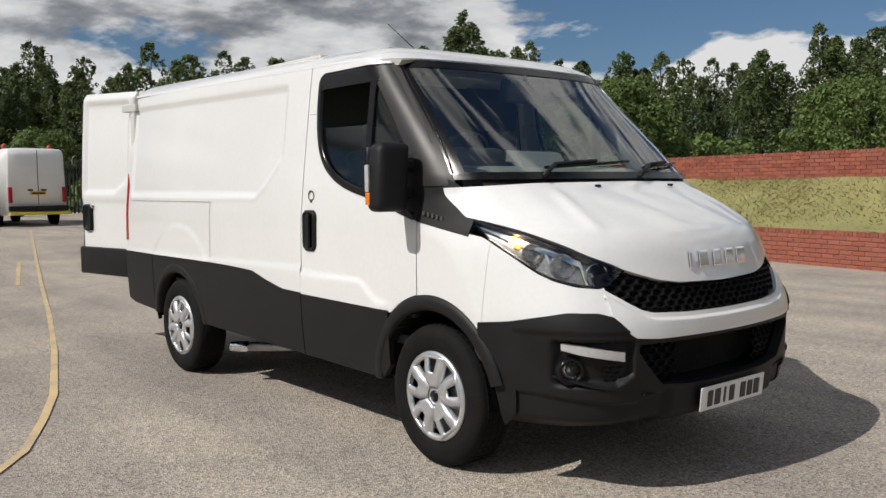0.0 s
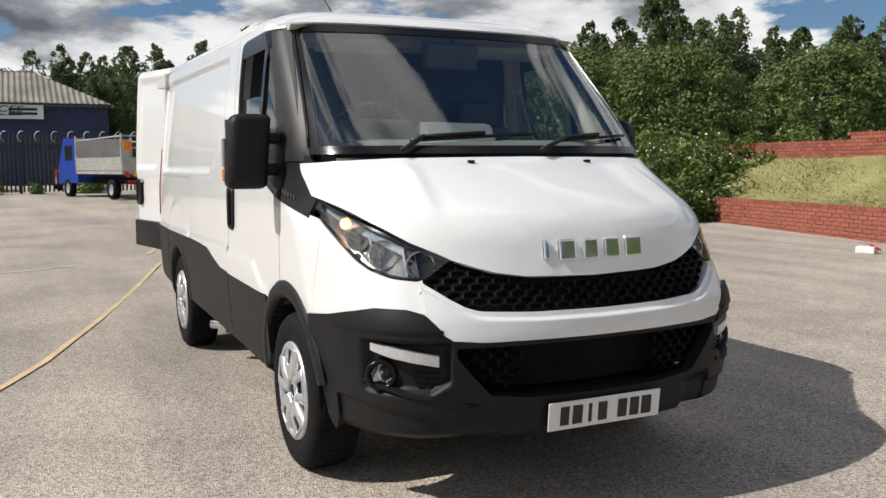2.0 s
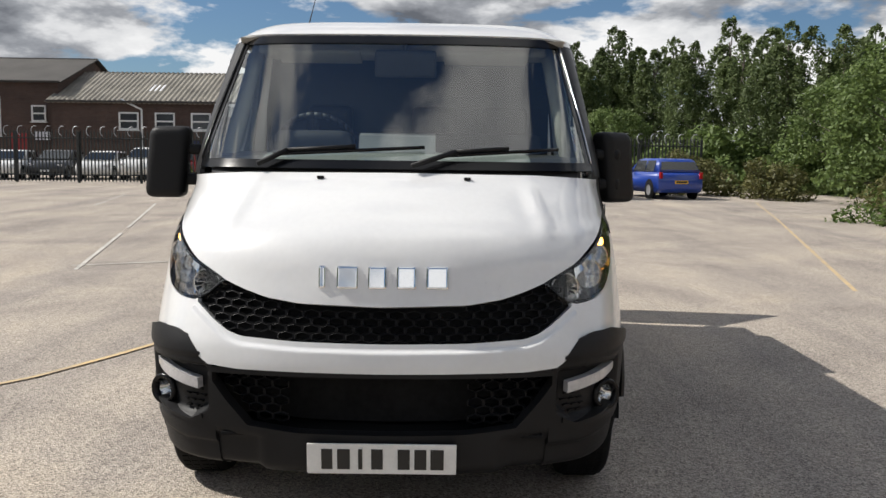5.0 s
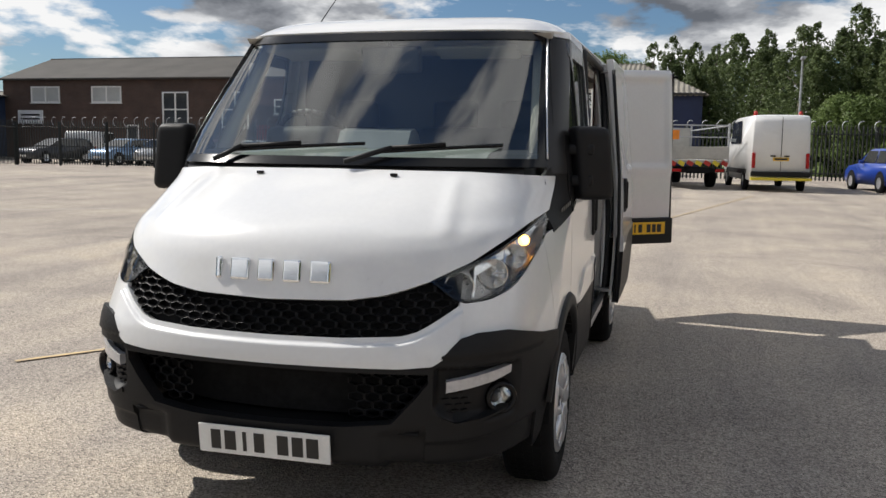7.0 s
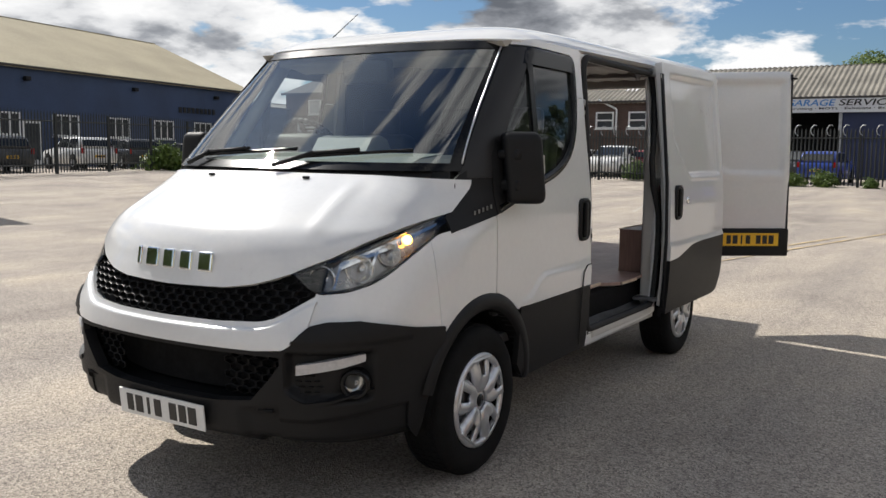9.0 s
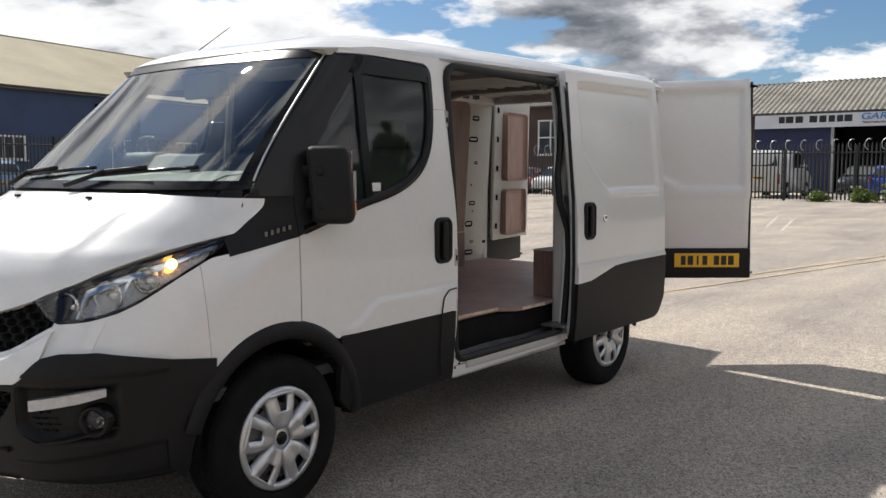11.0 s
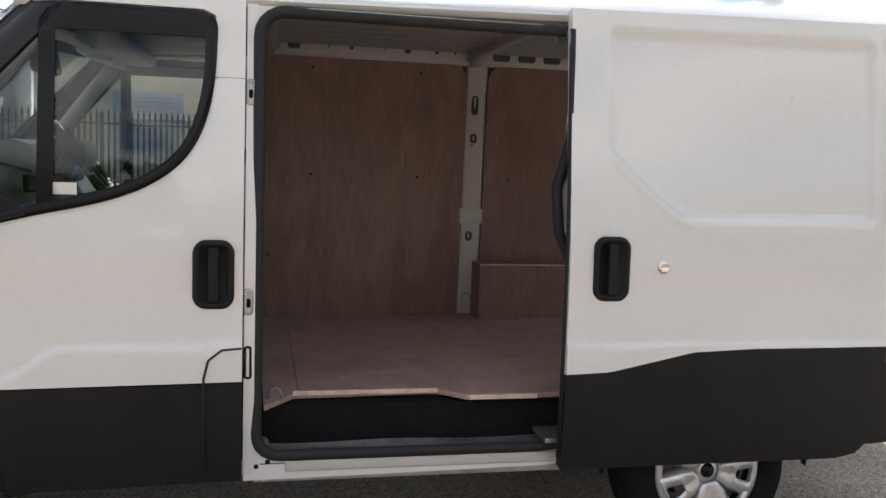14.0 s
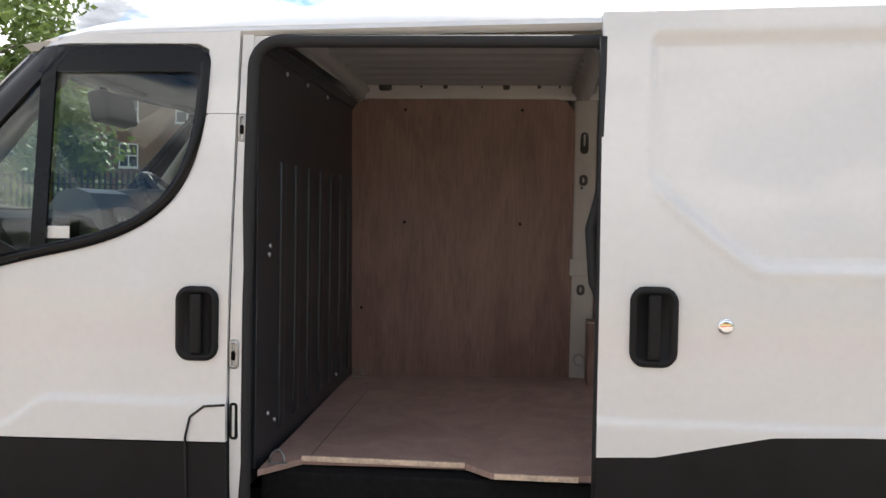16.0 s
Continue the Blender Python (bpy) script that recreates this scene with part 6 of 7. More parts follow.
def shrub(seed, dims, leaf, label, n=70, per=90, size=0.075, blossom=False, name="shrub"):
    rng = np.random.default_rng(seed)
    t = thing(name, label, "shrub")
    cen, rad = [], []
    for k in range(n):
        d = rng.normal(size=3)
        d /= np.linalg.norm(d)
        s = rng.uniform(0.35, 1.0) ** 0.5
        c = d * s * np.array(dims) * (1 + 0.18 * math.sin(4 * d[0] + 3 * d[1] + seed))
        c[2] = abs(c[2])
        cen.append(c)
        rad.append(rng.uniform(0.22, 0.42) * (0.6 + 0.4 * dims[2]))
    V, F = leaf_cloud(rng, cen, rad, per, size)
    V[:, 2] = np.maximum(V[:, 2], 0.01)
    quads("foliage", V, F, leaf, t)
    bm = bmesh.new()
    for k in range(0, n, 6):
        add_rod(bm, (cen[k][0] * 0.2, cen[k][1] * 0.2, 0), cen[k], 0.02, 5, 0.006)
    tagged(part("stems", bm, BARK, t), kind="stuff")
    if blossom:
        V, F = leaf_cloud(rng, [c for c in cen if c[2] > 0.4], [r * 1.12 for c, r in zip(cen, rad) if c[2] > 0.4], 11, 0.034)
        quads("blossom", V, F, FLOWER, t, "white bramble blossom")
    return t


def set_down(ob, x, y, rz=0, s=1.0, z=None):
    m = pose(x, y, ground_z(x, y) if z is None else z, 0, 0, rz)
    ob.matrix_basis = m
    ob.scale = (s, s, s)
    return ob


def scatter(proto, spots):
    """The prototype at the first spot, copies at the rest; spots are x, y, z, turn, scale."""
    for k, (x, y, z, rz, s) in enumerate(spots):
        ob = proto if k == 0 else copy_thing(proto, pose(x, y, z, 0, 0, rz))
        if k == 0:
            ob.matrix_basis = pose(x, y, z, 0, 0, rz)
        ob.scale = (s, s, s)


rng = np.random.default_rng(4)


def ring(a0, a1, step, dist, jit, s0, s1, z=0.0):
    out = []
    a = a0
    while a < a1:
        d = (dist(a) if callable(dist) else dist) + rng.uniform(-jit, jit)
        x, y = 3.5 + d * math.cos(radians(a)), -1.5 + d * math.sin(radians(a))
        out.append((x, y, z - 0.1, rng.uniform(0, 360), rng.uniform(s0, s1)))
        a += step * rng.uniform(0.75, 1.25)
    return out


TALL = [tree(k, h, s, LEAF_A, "tall birch with drooping dark green foliage", "tall", 28, 0.078, 760) for k, (h, s) in enumerate(((8.8, 2.5), (8.2, 2.9), (9.2, 2.3), (7.8, 2.7)))]
for t_ in TALL:
    tagged(t_, group="belt of birches behind the car park")
far = lambda a: 44 if a < 150 else 44 + (a - 150) * 0.55          # noqa: E731
spots = ring(104, 179, 2.7, far, 3.5, 0.78, 1.05, 0.4)
for k, t_ in enumerate(TALL):
    scatter(t_, spots[k::4])
TALL2 = tree(11, 9.9, 4.4, LEAF_A, "tall birch standing at the back of the wood", "tall", 14, 0.13, 620)
scatter(TALL2, ring(102, 181, 3.6, lambda a: far(a) + 10, 3, 0.78, 1.0, 0.4))
BROAD = [tree(20 + k, h, s, LEAF_B, "broad leafy green tree", "broad", 120, 0.082, 210) for k, (h, s) in enumerate(((5.6, 3.4), (5.2, 2.8)))]
scatter(BROAD[0], [(-25.5, 16.5, 0.2, 20, 0.95), (-30.0, 22.5, 0.3, 120, 1.05), (-33, 17.5, 0.3, 70, 0.85), (-78, -6, 1.0, 0, 1.55), (-82, 6, 1.0, 50, 1.5), (16.6, -21.8, 0.3, 10, 1.75)])
scatter(BROAD[1], [(-21.5, 19.5, 0.6, 20, 0.9), (-38, 26, 0.3, 200, 1.2), (-44, 9.5, 0.3, 90, 0.75), (-20, 25, 0.6, 200, 0.92), (-12, 29, 0.8, 80, 0.80), (9, 33, 1.4, 80, 1.3), (30, 26, 0.6, 10, 1.5), (24, -26, 0.3, 10, 1.3)])
UNDERB = shrub(31, (2.4, 1.6, 2.3), LEAF_B, "dense green undergrowth below the trees", 80, 110, 0.105)
scatter(UNDERB, ring(106, 176, 4.0, lambda a: far(a) - 4.5, 1.5, 0.9, 1.35, 0.3))
scatter(tree(41, 9.0, 2.6, LEAF_A, "leafy tree beyond the car park", "broad", 50, 0.2, 100), ring(20, 102, 6.5, 46, 5, 0.8, 1.2, 0.4))
BR = shrub(51, (3.0, 2.0, 1.9), LEAF_C, "bramble thicket with white blossom beside the brick wall", 110, 130, 0.062, True, "bramble")
scatter(BR, [(-13.3, 11.9, 0, -18, 1.0), (-15.4, 12.7, 0.0, 40, 1.0), (-13.0, 14.4, 0.2, 100, 1.0)])
OL = shrub(52, (2.8, 1.8, 1.75), LEAF_D, "olive-green straggling shrub beside the bramble", 90, 120, 0.055)
scatter(OL, [(-18.2, 13.2, 0.05, -18, 1.0), (-21.2, 14.8, 0.1, 60, 0.95)])
scatter(shrub(53, (1.5, 1.1, 1.5), LEAF_D, "brown-green shrub on a low mound", 50, 110, 0.06), [(-28.5, 12.4, 0.15, 0, 1.0), (-31.5, 10.3, 0.2, 50, 1.15)])
scatter(shrub(54, (0.55, 0.4, 0.75), LEAF_C, "weeds growing at the foot of the fence", 26, 60, 0.06, False, "weeds"),
        [(-35.3, y, ground_z(-35.3, y), 40 * k, 0.6 + 0.5 * ((k * 37) % 10) / 10) for k, y in enumerate((-1.5, -3.2, -4.4, -6.1, 0.6))] + [(-23.6, -29.3, 0.45, 0, 1.7), (-25.0, -29.9, 0.4, 70, 1.4), (-36.9, -11.8, 0.3, 10, 1.3), (-16, 11.9, 0.0, 0, 0.8), (-13.2, 11.6, 0, 30, 0.7)])

# ---- brick terrace at the edge of the car park ----
SL = -0.21
ANG = math.degrees(math.atan(SL))
low_y = lambda x: 9.95 + SL * (x + 2.57)                            # noqa: E731
up_y = lambda x: 12.55 + SL * (x + 3.7)                             # noqa: E731


def terrace():
    xs = np.linspace(-12.4, 12, 50)
    prof = ((0.22, 0.50), (0.5, 0.56), (1.1, 0.80), (1.8, 1.16), (2.35, 1.42), (2.62, 1.46), (2.95, 1.50), (6, 1.75), (14, 1.9), (40, 1.9))
    V, F = [], []
    n = len(prof)
    for i, x in enumerate(xs):
        for d, z in prof:
            V.append((x - 0.2 * d, low_y(x) + d, z + 0.05 * noise.noise((x * 0.7, d, 1)) * (d > 0.3)))
    for i in range(len(xs) - 1):
        for j in range(n - 1):
            F.append((i * n + j, (i + 1) * n + j, (i + 1) * n + j + 1, i * n + j + 1))
    g = mesh_from("grass_bank", V, F, GRASS, None, "sloping bank of dry yellow-green grass", True)
    tagged(g, category="grass", kind="structure")
    r = np.random.default_rng(7)
    n = 26000
    x, d = r.uniform(-12.3, 6, n), r.uniform(0.25, 2.6, n)
    z = np.interp(d, [p[0] for p in prof], [p[1] for p in prof])
    px, py = x - 0.2 * d, 9.95 + SL * (x + 2.57) + d
    a, h = r.uniform(0, 6.28, n), r.uniform(0.015, 0.05, n)
    w = 0.012
    lean = r.normal(0, 0.07, (n, 2))
    V = np.stack([np.stack([px - w * np.cos(a), py - w * np.sin(a), z - 0.01], -1), np.stack([px + w * np.cos(a), py + w * np.sin(a), z - 0.01], -1), np.stack([px + lean[:, 0], py + lean[:, 1], z + h], -1)], 1).reshape(-1, 3)
    gr = quads("grass", V, np.arange(n * 3).reshape(-1, 3), leaf_mat("dry_grass_blades", (0.22, 0.20, 0.080), (0.40, 0.34, 0.15)), None, "short dry grass on the bank", "stuff")
    tagged(gr, category="grass")


terrace()


def brick_wall(name, x0, x1, line, z0, courses, label, parts_from, parts_to):
    """A wall of single bricks before a mortar core; the stretch between parts_from and parts_to is laid as parts."""
    L = (x1 - x0) / math.cos(radians(ANG))
    root = thing(name, label, "wall", (x0, line(x0), z0), ANG, kind="structure")
    part("mortar_core", box((L / 2, 0.115, courses * 0.0375 - 0.01), (L, 0.20, courses * 0.075 - 0.02)), MORTAR, root)
    V, F = [], []
    r = np.random.default_rng(9)
    mesh = None
    made = 0
    for c in range(courses):
        top = c == courses - 1
        pitch = 0.225 if not top else 0.075
        k = 0
        u = (-0.1125 if c % 2 else 0)
        while u < L:
            w = pitch - 0.010
            cx, cz = u + pitch / 2, c * 0.075 + 0.0375
            s = (w, 0.215 if top else 0.10, 0.065)
            cy = 0.11 if top else 0.052 - 0.004 * r.uniform(0, 1)
            X = x0 + cx * math.cos(radians(ANG))
            if parts_from < X < parts_to and not top and made < 300:
                if mesh is None:
                    bm = box((0, 0, 0), (0.215, 0.10, 0.065), 0.006, None, 1)
                    mesh = bpy.data.meshes.new("brick")
                    bm.to_mesh(mesh)
                    bm.free()
                    mesh.materials.append(BRICKVAR)
                ob = new("brick", mesh)
                ob.parent = root
                ob.location = (cx, cy, cz)
                made += 1
            else:
                b = len(V)
                for dx in (-1, 1):
                    for dy in (-1, 1):
                        for dz in (-1, 1):
                            V.append((cx + dx * s[0] / 2, cy + dy * s[1] / 2, cz + dz * s[2] / 2))
                F += [(b, b + 1, b + 3, b + 2), (b + 4, b + 6, b + 7, b + 5), (b, b + 4, b + 5, b + 1), (b + 2, b + 3, b + 7, b + 6), (b, b + 2, b + 6, b + 4), (b + 1, b + 5, b + 7, b + 3)]
            u += pitch
    rest = mesh_from("brickwork", V, F, BRICKVAR, root, "")
    tagged(rest, kind="stuff")


def brick_variety():
    m = leaf_mat("red_bricks", (0.20, 0.058, 0.040), (0.36, 0.120, 0.080))
    t = m.node_tree
    p = t.nodes["Principled BSDF"]
    p.inputs["Roughness"].default_value = 0.9
    t.links.new(p.outputs[0], t.nodes["Material Output"].inputs[0])
    return m


BRICKVAR = brick_variety()
lt = thing("litter", "crushed white and red carton on the tarmac", "litter", (-5.15, 9.15, 0), 25)
part("carton", box((0, 0, 0.055), (0.26, 0.19, 0.10), 0.012), PLATEW, lt)
part("carton_flap", box((0.12, 0.02, 0.09), (0.16, 0.15, 0.012), 0, Matrix.Rotation(0.5, 4, "Y")), HAZR, lt, "red printed flap")

# ---- fences ----


def fence(pts, label, arcs):
    """Palisade fence: posts, two rails, pointed pales, curled spikes on top."""
    f = thing("fence", label, "fence")
    V, F, curls = [], [], bmesh.new()
    for (x0, y0), (x1, y1) in zip(pts, pts[1:]):
        L = math.hypot(x1 - x0, y1 - y0)
        ux, uy = (x1 - x0) / L, (y1 - y0) / L
        n = int(L / 2.75)
        for k in range(n + 1):
            x, y = x0 + ux * L * k / n, y0 + uy * L * k / n
            part("post", box((x - uy * 0.05, y + ux * 0.05, ground_z(x, y) + 1.15), (0.10, 0.10, 2.3), 0.008), FENCEMAT, f)
            if k < n:
                xb, yb = x0 + ux * L * (k + 1) / n, y0 + uy * L * (k + 1) / n
                for h in (0.35, 2.0):
                    part("rail", rod((x, y, ground_z(x, y) + h), (xb, yb, ground_z(xb, yb) + h), 0.028, 6), FENCEMAT, f)
        m = int(L / 0.158)
        for k in range(m):
            x, y = x0 + ux * L * k / m, y0 + uy * L * k / m
            z = ground_z(x, y) + 0.06
            b = len(V)
            w = 0.034
            for dd in (-w, w):
                V += [(x + ux * dd, y + uy * dd, z), (x + ux * dd, y + uy * dd, z + 2.2)]
            V += [(x, y, z + 2.36), (x - uy * 0.02, y + ux * 0.02, z), (x - uy * 0.02, y + ux * 0.02, z + 2.25)]
            F += [(b, b + 5, b + 6, b + 1), (b + 5, b + 2, b + 3, b + 6), (b + 1, b + 6, b + 4), (b + 6, b + 3, b + 4)]
        if arcs:
            k = 0.3
            while k < L:
                x, y, z = x0 + ux * k, y0 + uy * k, ground_z(x0 + ux * k, y0 + uy * k) + 2.12
                P = [Vector((x + ux * 0.16 * math.sin(a * 1.0) - uy * 0.10, y + uy * 0.16 * math.sin(a) + ux * 0.10, z + 0.20 - 0.22 * math.cos(a))) for a in np.linspace(0.2, 3.6, 7)]
                for a, b in zip(P, P[1:]):
                    add_rod(curls, a, b, 0.014, 4)
                k += 0.62
    tagged(mesh_from("palisade", V, F, FENCEMAT, f, "dark pointed steel pales"), kind="stuff")
    if arcs:
        tagged(part("spike_coil", curls, GALV, f, "grey curled anti-climb spikes"), kind="stuff")
    else:
        curls.free()


fence([(-36, 12), (-36, -33)], "dark steel palisade fence with curled spikes along the car park", True)
fence([(-36, -33), (-31, -31.4), (-20, -28.4), (6, -21.8), (26, -16.5)], "dark steel palisade fence before the blue warehouse", False)

# ---- buildings ----


def window(parent, x, z, w, h, cols=2, rows=1, blind=False):
    """A framed window set in a wall's front; local x along the wall, y out of it."""
    win = part("window", box((x, 0.02, z + h / 2), (w, 0.05, h), 0), BLIND if blind else PANE, parent, "white-framed window")
    for k in range(cols + 1):
        part("window_frame", box((x - w / 2 + w * k / cols, -0.03, z + h / 2), (0.09, 0.08, h + 0.09)), WINWHITE, win)
    for k in range(rows + 1):
        part("window_frame", box((x, -0.035, z + h * k / rows), (w + 0.08, 0.08, 0.09)), WINWHITE, win)
    part("window_sill", box((x, -0.07, z - 0.08), (w + 0.2, 0.14, 0.05)), WINWHITE, win)
    return win


def sheet_roof(parent, L, D, H, ridge, material, pitch=0.0, over=0.3, name="roof", hip=0.0):
    """Two sheets meeting at a ridge; with hip, the far end slopes back over that length."""
    n = int(L / (pitch / 6)) if pitch else 12
    for side in (0, 1):
        V, F = [], []
        for i in range(n + 1):
            x = -over + (L + 2 * over) * i / n
            b = 0.035 * math.sin(2 * math.pi * x / pitch) if pitch else 0.0
            ys = (-over, D / 2) if side == 0 else (D + over, D / 2)
            ze, f = H - over * (ridge - H) / (D / 2), min(1.0, (L + over - x) / hip) if hip else 1.0
            V += [(x, ys[0], ze + b), (x, ys[0] + (ys[1] - ys[0]) * f, ze + (ridge - ze) * f + b)]
            if i:
                F.append((2 * i - 2, 2 * i, 2 * i + 1, 2 * i - 1))
        ob = mesh_from(name, V, F, material, parent, "")
        so = ob.modifiers.new("thick", "SOLIDIFY")
        so.thickness = 0.08
    if hip:
        ze = H - over * (ridge - H) / (D / 2)
        ob = mesh_from(name, [(L + over, -over, ze), (L + over, D + over, ze), (L + over - hip, D / 2, ridge)], [(0, 1, 2)], material, parent, "")
        ob.modifiers.new("thick", "SOLIDIFY").thickness = 0.08
    return ob


def building(label, at, rz, L, D, H, ridge, wall, roof, pitch=0.0, sections=None, hip=0.0):
    b = thing("building", label, "building", at, rz)
    for x0, x1, m in sections or ((0, L, wall),):
        part("wall", box(((x0 + x1) / 2, 0.15, H / 2), (x1 - x0, 0.3, H)), m, b)
    part("wall", box((L / 2, D - 0.15, H / 2), (L, 0.3, H)), wall, b)
    for x in (0.15, L - 0.15):
        part("gable", prism([(0.3, 0), (D - 0.3, 0), (D - 0.3, H), (D / 2, H + 0.01 if hip and x > 1 else ridge - 0.05), (0.3, H)], x - 0.15, x + 0.15, "x"), wall, b)
    sheet_roof(b, L, D, H, ridge, roof, pitch, hip=hip)
    part("gutter", box((L / 2, -0.30, H - 0.10), (L + 0.4, 0.12, 0.12), 0.02), ROOFDARK, b)
    return b


GZ = 0.36
gar = building("brown brick garage with navy shutters and a grey corrugated roof", (-49, -23, GZ), 90, 25.5, 10, 4.45, 6.5, BRICKBROWN, ROOFGREY, 0.30, [(0, 9.7, BRICKBROWN), (9.7, 13.9, CLADNAVY), (18.3, 25.5, CLADNAVY)], 3.9)
part("bay_back", box((16.1, 3.0, 2.2), (4.6, 0.1, 4.4)), UNDER, gar, "dark open workshop bay")
part("bay_head", box((16.1, 0.15, 4.15), (4.4, 0.3, 0.6)), CLADNAVY, gar)
for x in (13.95, 18.25):
    part("bay_post", box((x, -0.02, 2.0), (0.16, 0.2, 4.0)), GALV, gar)
for x in (4.6, 6.75, 8.9):
    window(gar, x, 2.75, 1.1, 0.95, 1, 2)
part("downpipe", rod((5.4, -0.12, 0.1), (5.4, -0.12, 3.9), 0.06, 8), WINWHITE, gar, "white downpipe")
part("downpipe", rod((5.4, -0.12, 3.9), (4.2, -0.2, 4.5), 0.06, 8), WINWHITE, gar, "white downpipe")
part("door", box((8.3, -0.02, 1.05), (0.95, 0.06, 2.1)), CLADNAVY, gar, "blue door")
sg = part("sign_board", box((16.0, -0.30, 3.93), (12.4, 0.08, 0.78)), SIGNW, gar, "long white sign board with black and blue lettering")
x = 11.3
for k, w in enumerate((0.42, 0.52, 0.5, 0, 0.5, 0.46, 0.42, 0.42, 0.5)):
    if w:
        part("sign_bar", box((x, -0.35, 4.0), (w - 0.1, 0.02, 0.36)), INK, sg)
    x += w or 0.25
x += 0.1


def lettering(words, x0, width, z0, height, y, material, parent, slant=0.0):
    """Words in the built-in font, stood upright on a board and fitted to a width and height."""
    cu = bpy.data.curves.new("lettering", "FONT")
    cu.body, cu.extrude, cu.shear, cu.offset = words, 0.01, slant, 0.012
    ob = new("lettering", cu)
    bpy.context.view_layer.update()
    me = bpy.data.meshes.new_from_object(ob)
    bpy.data.objects.remove(ob)
    P = np.array([v.co for v in me.vertices])
    lo, hi = P.min(0), P.max(0)
    for v in me.vertices:
        v.co = (x0 + (v.co.x - lo[0]) / (hi[0] - lo[0]) * width, y - v.co.z, z0 + (v.co.y - lo[1]) / (hi[1] - lo[1]) * height)
    me.materials.clear()
    me.materials.append(material)
    ob = new("lettering", me)
    ob.parent = parent
    return tagged(ob, "painted sign words")


lettering("GARAGE", 15.45, 2.55, 3.90, 0.34, -0.352, SIGNBLUE, sg, 0.2)
lettering("SERVICES", 18.15, 3.1, 3.90, 0.34, -0.352, INK, sg, 0.2)
lettering("Servicing \u00b7 MOTs \u00b7 Exhausts \u00b7 Brakes", 15.5, 5.6, 3.66, 0.16, -0.352, INK, sg)
part("sign_bar", box((21.2, -0.35, 4.05), (1.4, 0.02, 0.14)), INK, sg)
part("sign_bar", box((21.2, -0.35, 3.82), (1.4, 0.02, 0.14)), INK, sg)
part("rooflight", box((5.6, 2.3, 5.35), (1.0, 1.2, 0.06), 0, Matrix.Rotation(0.39, 4, "X")), SIGNW, gar, "pale rooflight patch")

off = building("two-storey brown brick office with white windows", (-50, -46, GZ), 90, 23, 11, 5.65, 7.5, BRICKBROWN, ROOFDARK)
for x, z, w, h, c, r, bl in ((3.6, 3.95, 2.3, 1.05, 2, 1, True), (8.6, 3.95, 2.3, 1.05, 2, 1, True), (14.0, 2.3, 1.9, 2.3, 2, 2, False), (18.5, 2.3, 1.9, 2.3, 2, 2, False), (21.8, 3.2, 0.8, 0.9, 1, 2, False)):
    window(off, x, z, w, h, c, r, bl)
part("notice_board", box((2.3, -0.05, 2.9), (2.1, 0.06, 0.95)), SIGNW, off, "white notice board")
for k in range(2):
    part("notice_bar", box((2.3, -0.09, 3.05 - 0.28 * k), (1.6, 0.02, 0.12)), INK, off)
part("door", box((10.6, -0.02, 1.35), (1.0, 0.06, 2.1)), WINWHITE, off, "white framed door")
part("door_pane", box((10.6, -0.06, 1.45), (0.7, 0.02, 1.7)), PANE, off)
part("door", box((20.6, -0.03, 1.35), (1.0, 0.06, 2.2)), mat("red_door", (0.25, 0.02, 0.02), 0.5), off, "dark red door")
part("notice_board", box((22.0, -0.05, 2.3), (0.9, 0.06, 0.5)), SIGNW, off, "white notice board")

wa = math.degrees(math.atan(0.2))
wh = building("long dark blue warehouse with a tan sheet roof", (-4, -36.3, 0.4), 180 + wa, 41.5, 18, 5.3, 9.1, CLADBLUE, ROOFTAN)
for k in range(10):
    window(wh, 2.6 + 4.1 * k, 1.7, 1.8, 1.1, 3, 1)
for k in range(5):
    lamp = part("wall_lamp", box((4 + 8.2 * k, -0.15, 4.6), (0.35, 0.25, 0.22), 0.03), PLASTIC, wh, "dark wall lamp")
for k in range(9):
    part("sign_bar", box((33 + 0.45 * k, -0.03, 3.6), (0.3, 0.03, 0.36)), INK, wh)
part("roof_strip", box((11.5, 5.0, 7.52), (0.5, 6.4, 0.05), 0, Matrix.Rotation(0.40, 4, "X")), ROOFGREY, wh, "pale roof joint strip")
for x in (1.0, 19.5):
    part("door", box((x + 1.2, -0.02, 1.3), (1.3, 0.06, 2.3)), WINWHITE, wh, "white framed door")
    part("door_pane", box((x + 1.2, -0.06, 1.35), (1.0, 0.02, 1.9)), PANE, wh)
ext = building("lower blue extension with a flat grey roof", (-44.6, -44.8, 0.4), 180 + wa, 12, 8, 4.4, 5.0, CLADBLUE, ROOFGREY)
cr = building("cream rendered workshop with a grey roller shutter", (8.0, -36.0, 0.3), 180, 11.5, 12, 5.4, 6.6, CREAM, ROOFGREY)
part("roller_shutter", box((4.6, -0.03, 1.9), (2.9, 0.08, 3.8)), GREYSHUT, cr, "grey roller shutter")
for k in range(18):
    part("shutter_slat", box((4.6, -0.085, 0.2 + 0.2 * k), (2.85, 0.03, 0.15), 0.01), GREYSHUT, cr)
gs = building("grey-blue metal clad shed behind the fence", (11.9, -33.6, 0.3), 190, 3.6, 12, 6.2, 7.4, mat("grey_blue_cladding", (0.12, 0.145, 0.19), 0.6, 0.1, 0.1, 0.6, 15), ROOFGREY)
part("warning_sign", box((3.0, -0.03, 2.9), (0.5, 0.03, 0.6)), SIGNW, gs, "white warning sign")
part("warning_mark", prism([(2.85, 2.75), (3.15, 2.75), (3.0, 3.05)], -0.06, -0.05), HAZY, gs)
ap = building("three-storey red-brown brick flats", (29.0, -42.5, 0.3), 205, 17, 10, 8.6, 10.2, BRICKAPT, ROOFDARK)
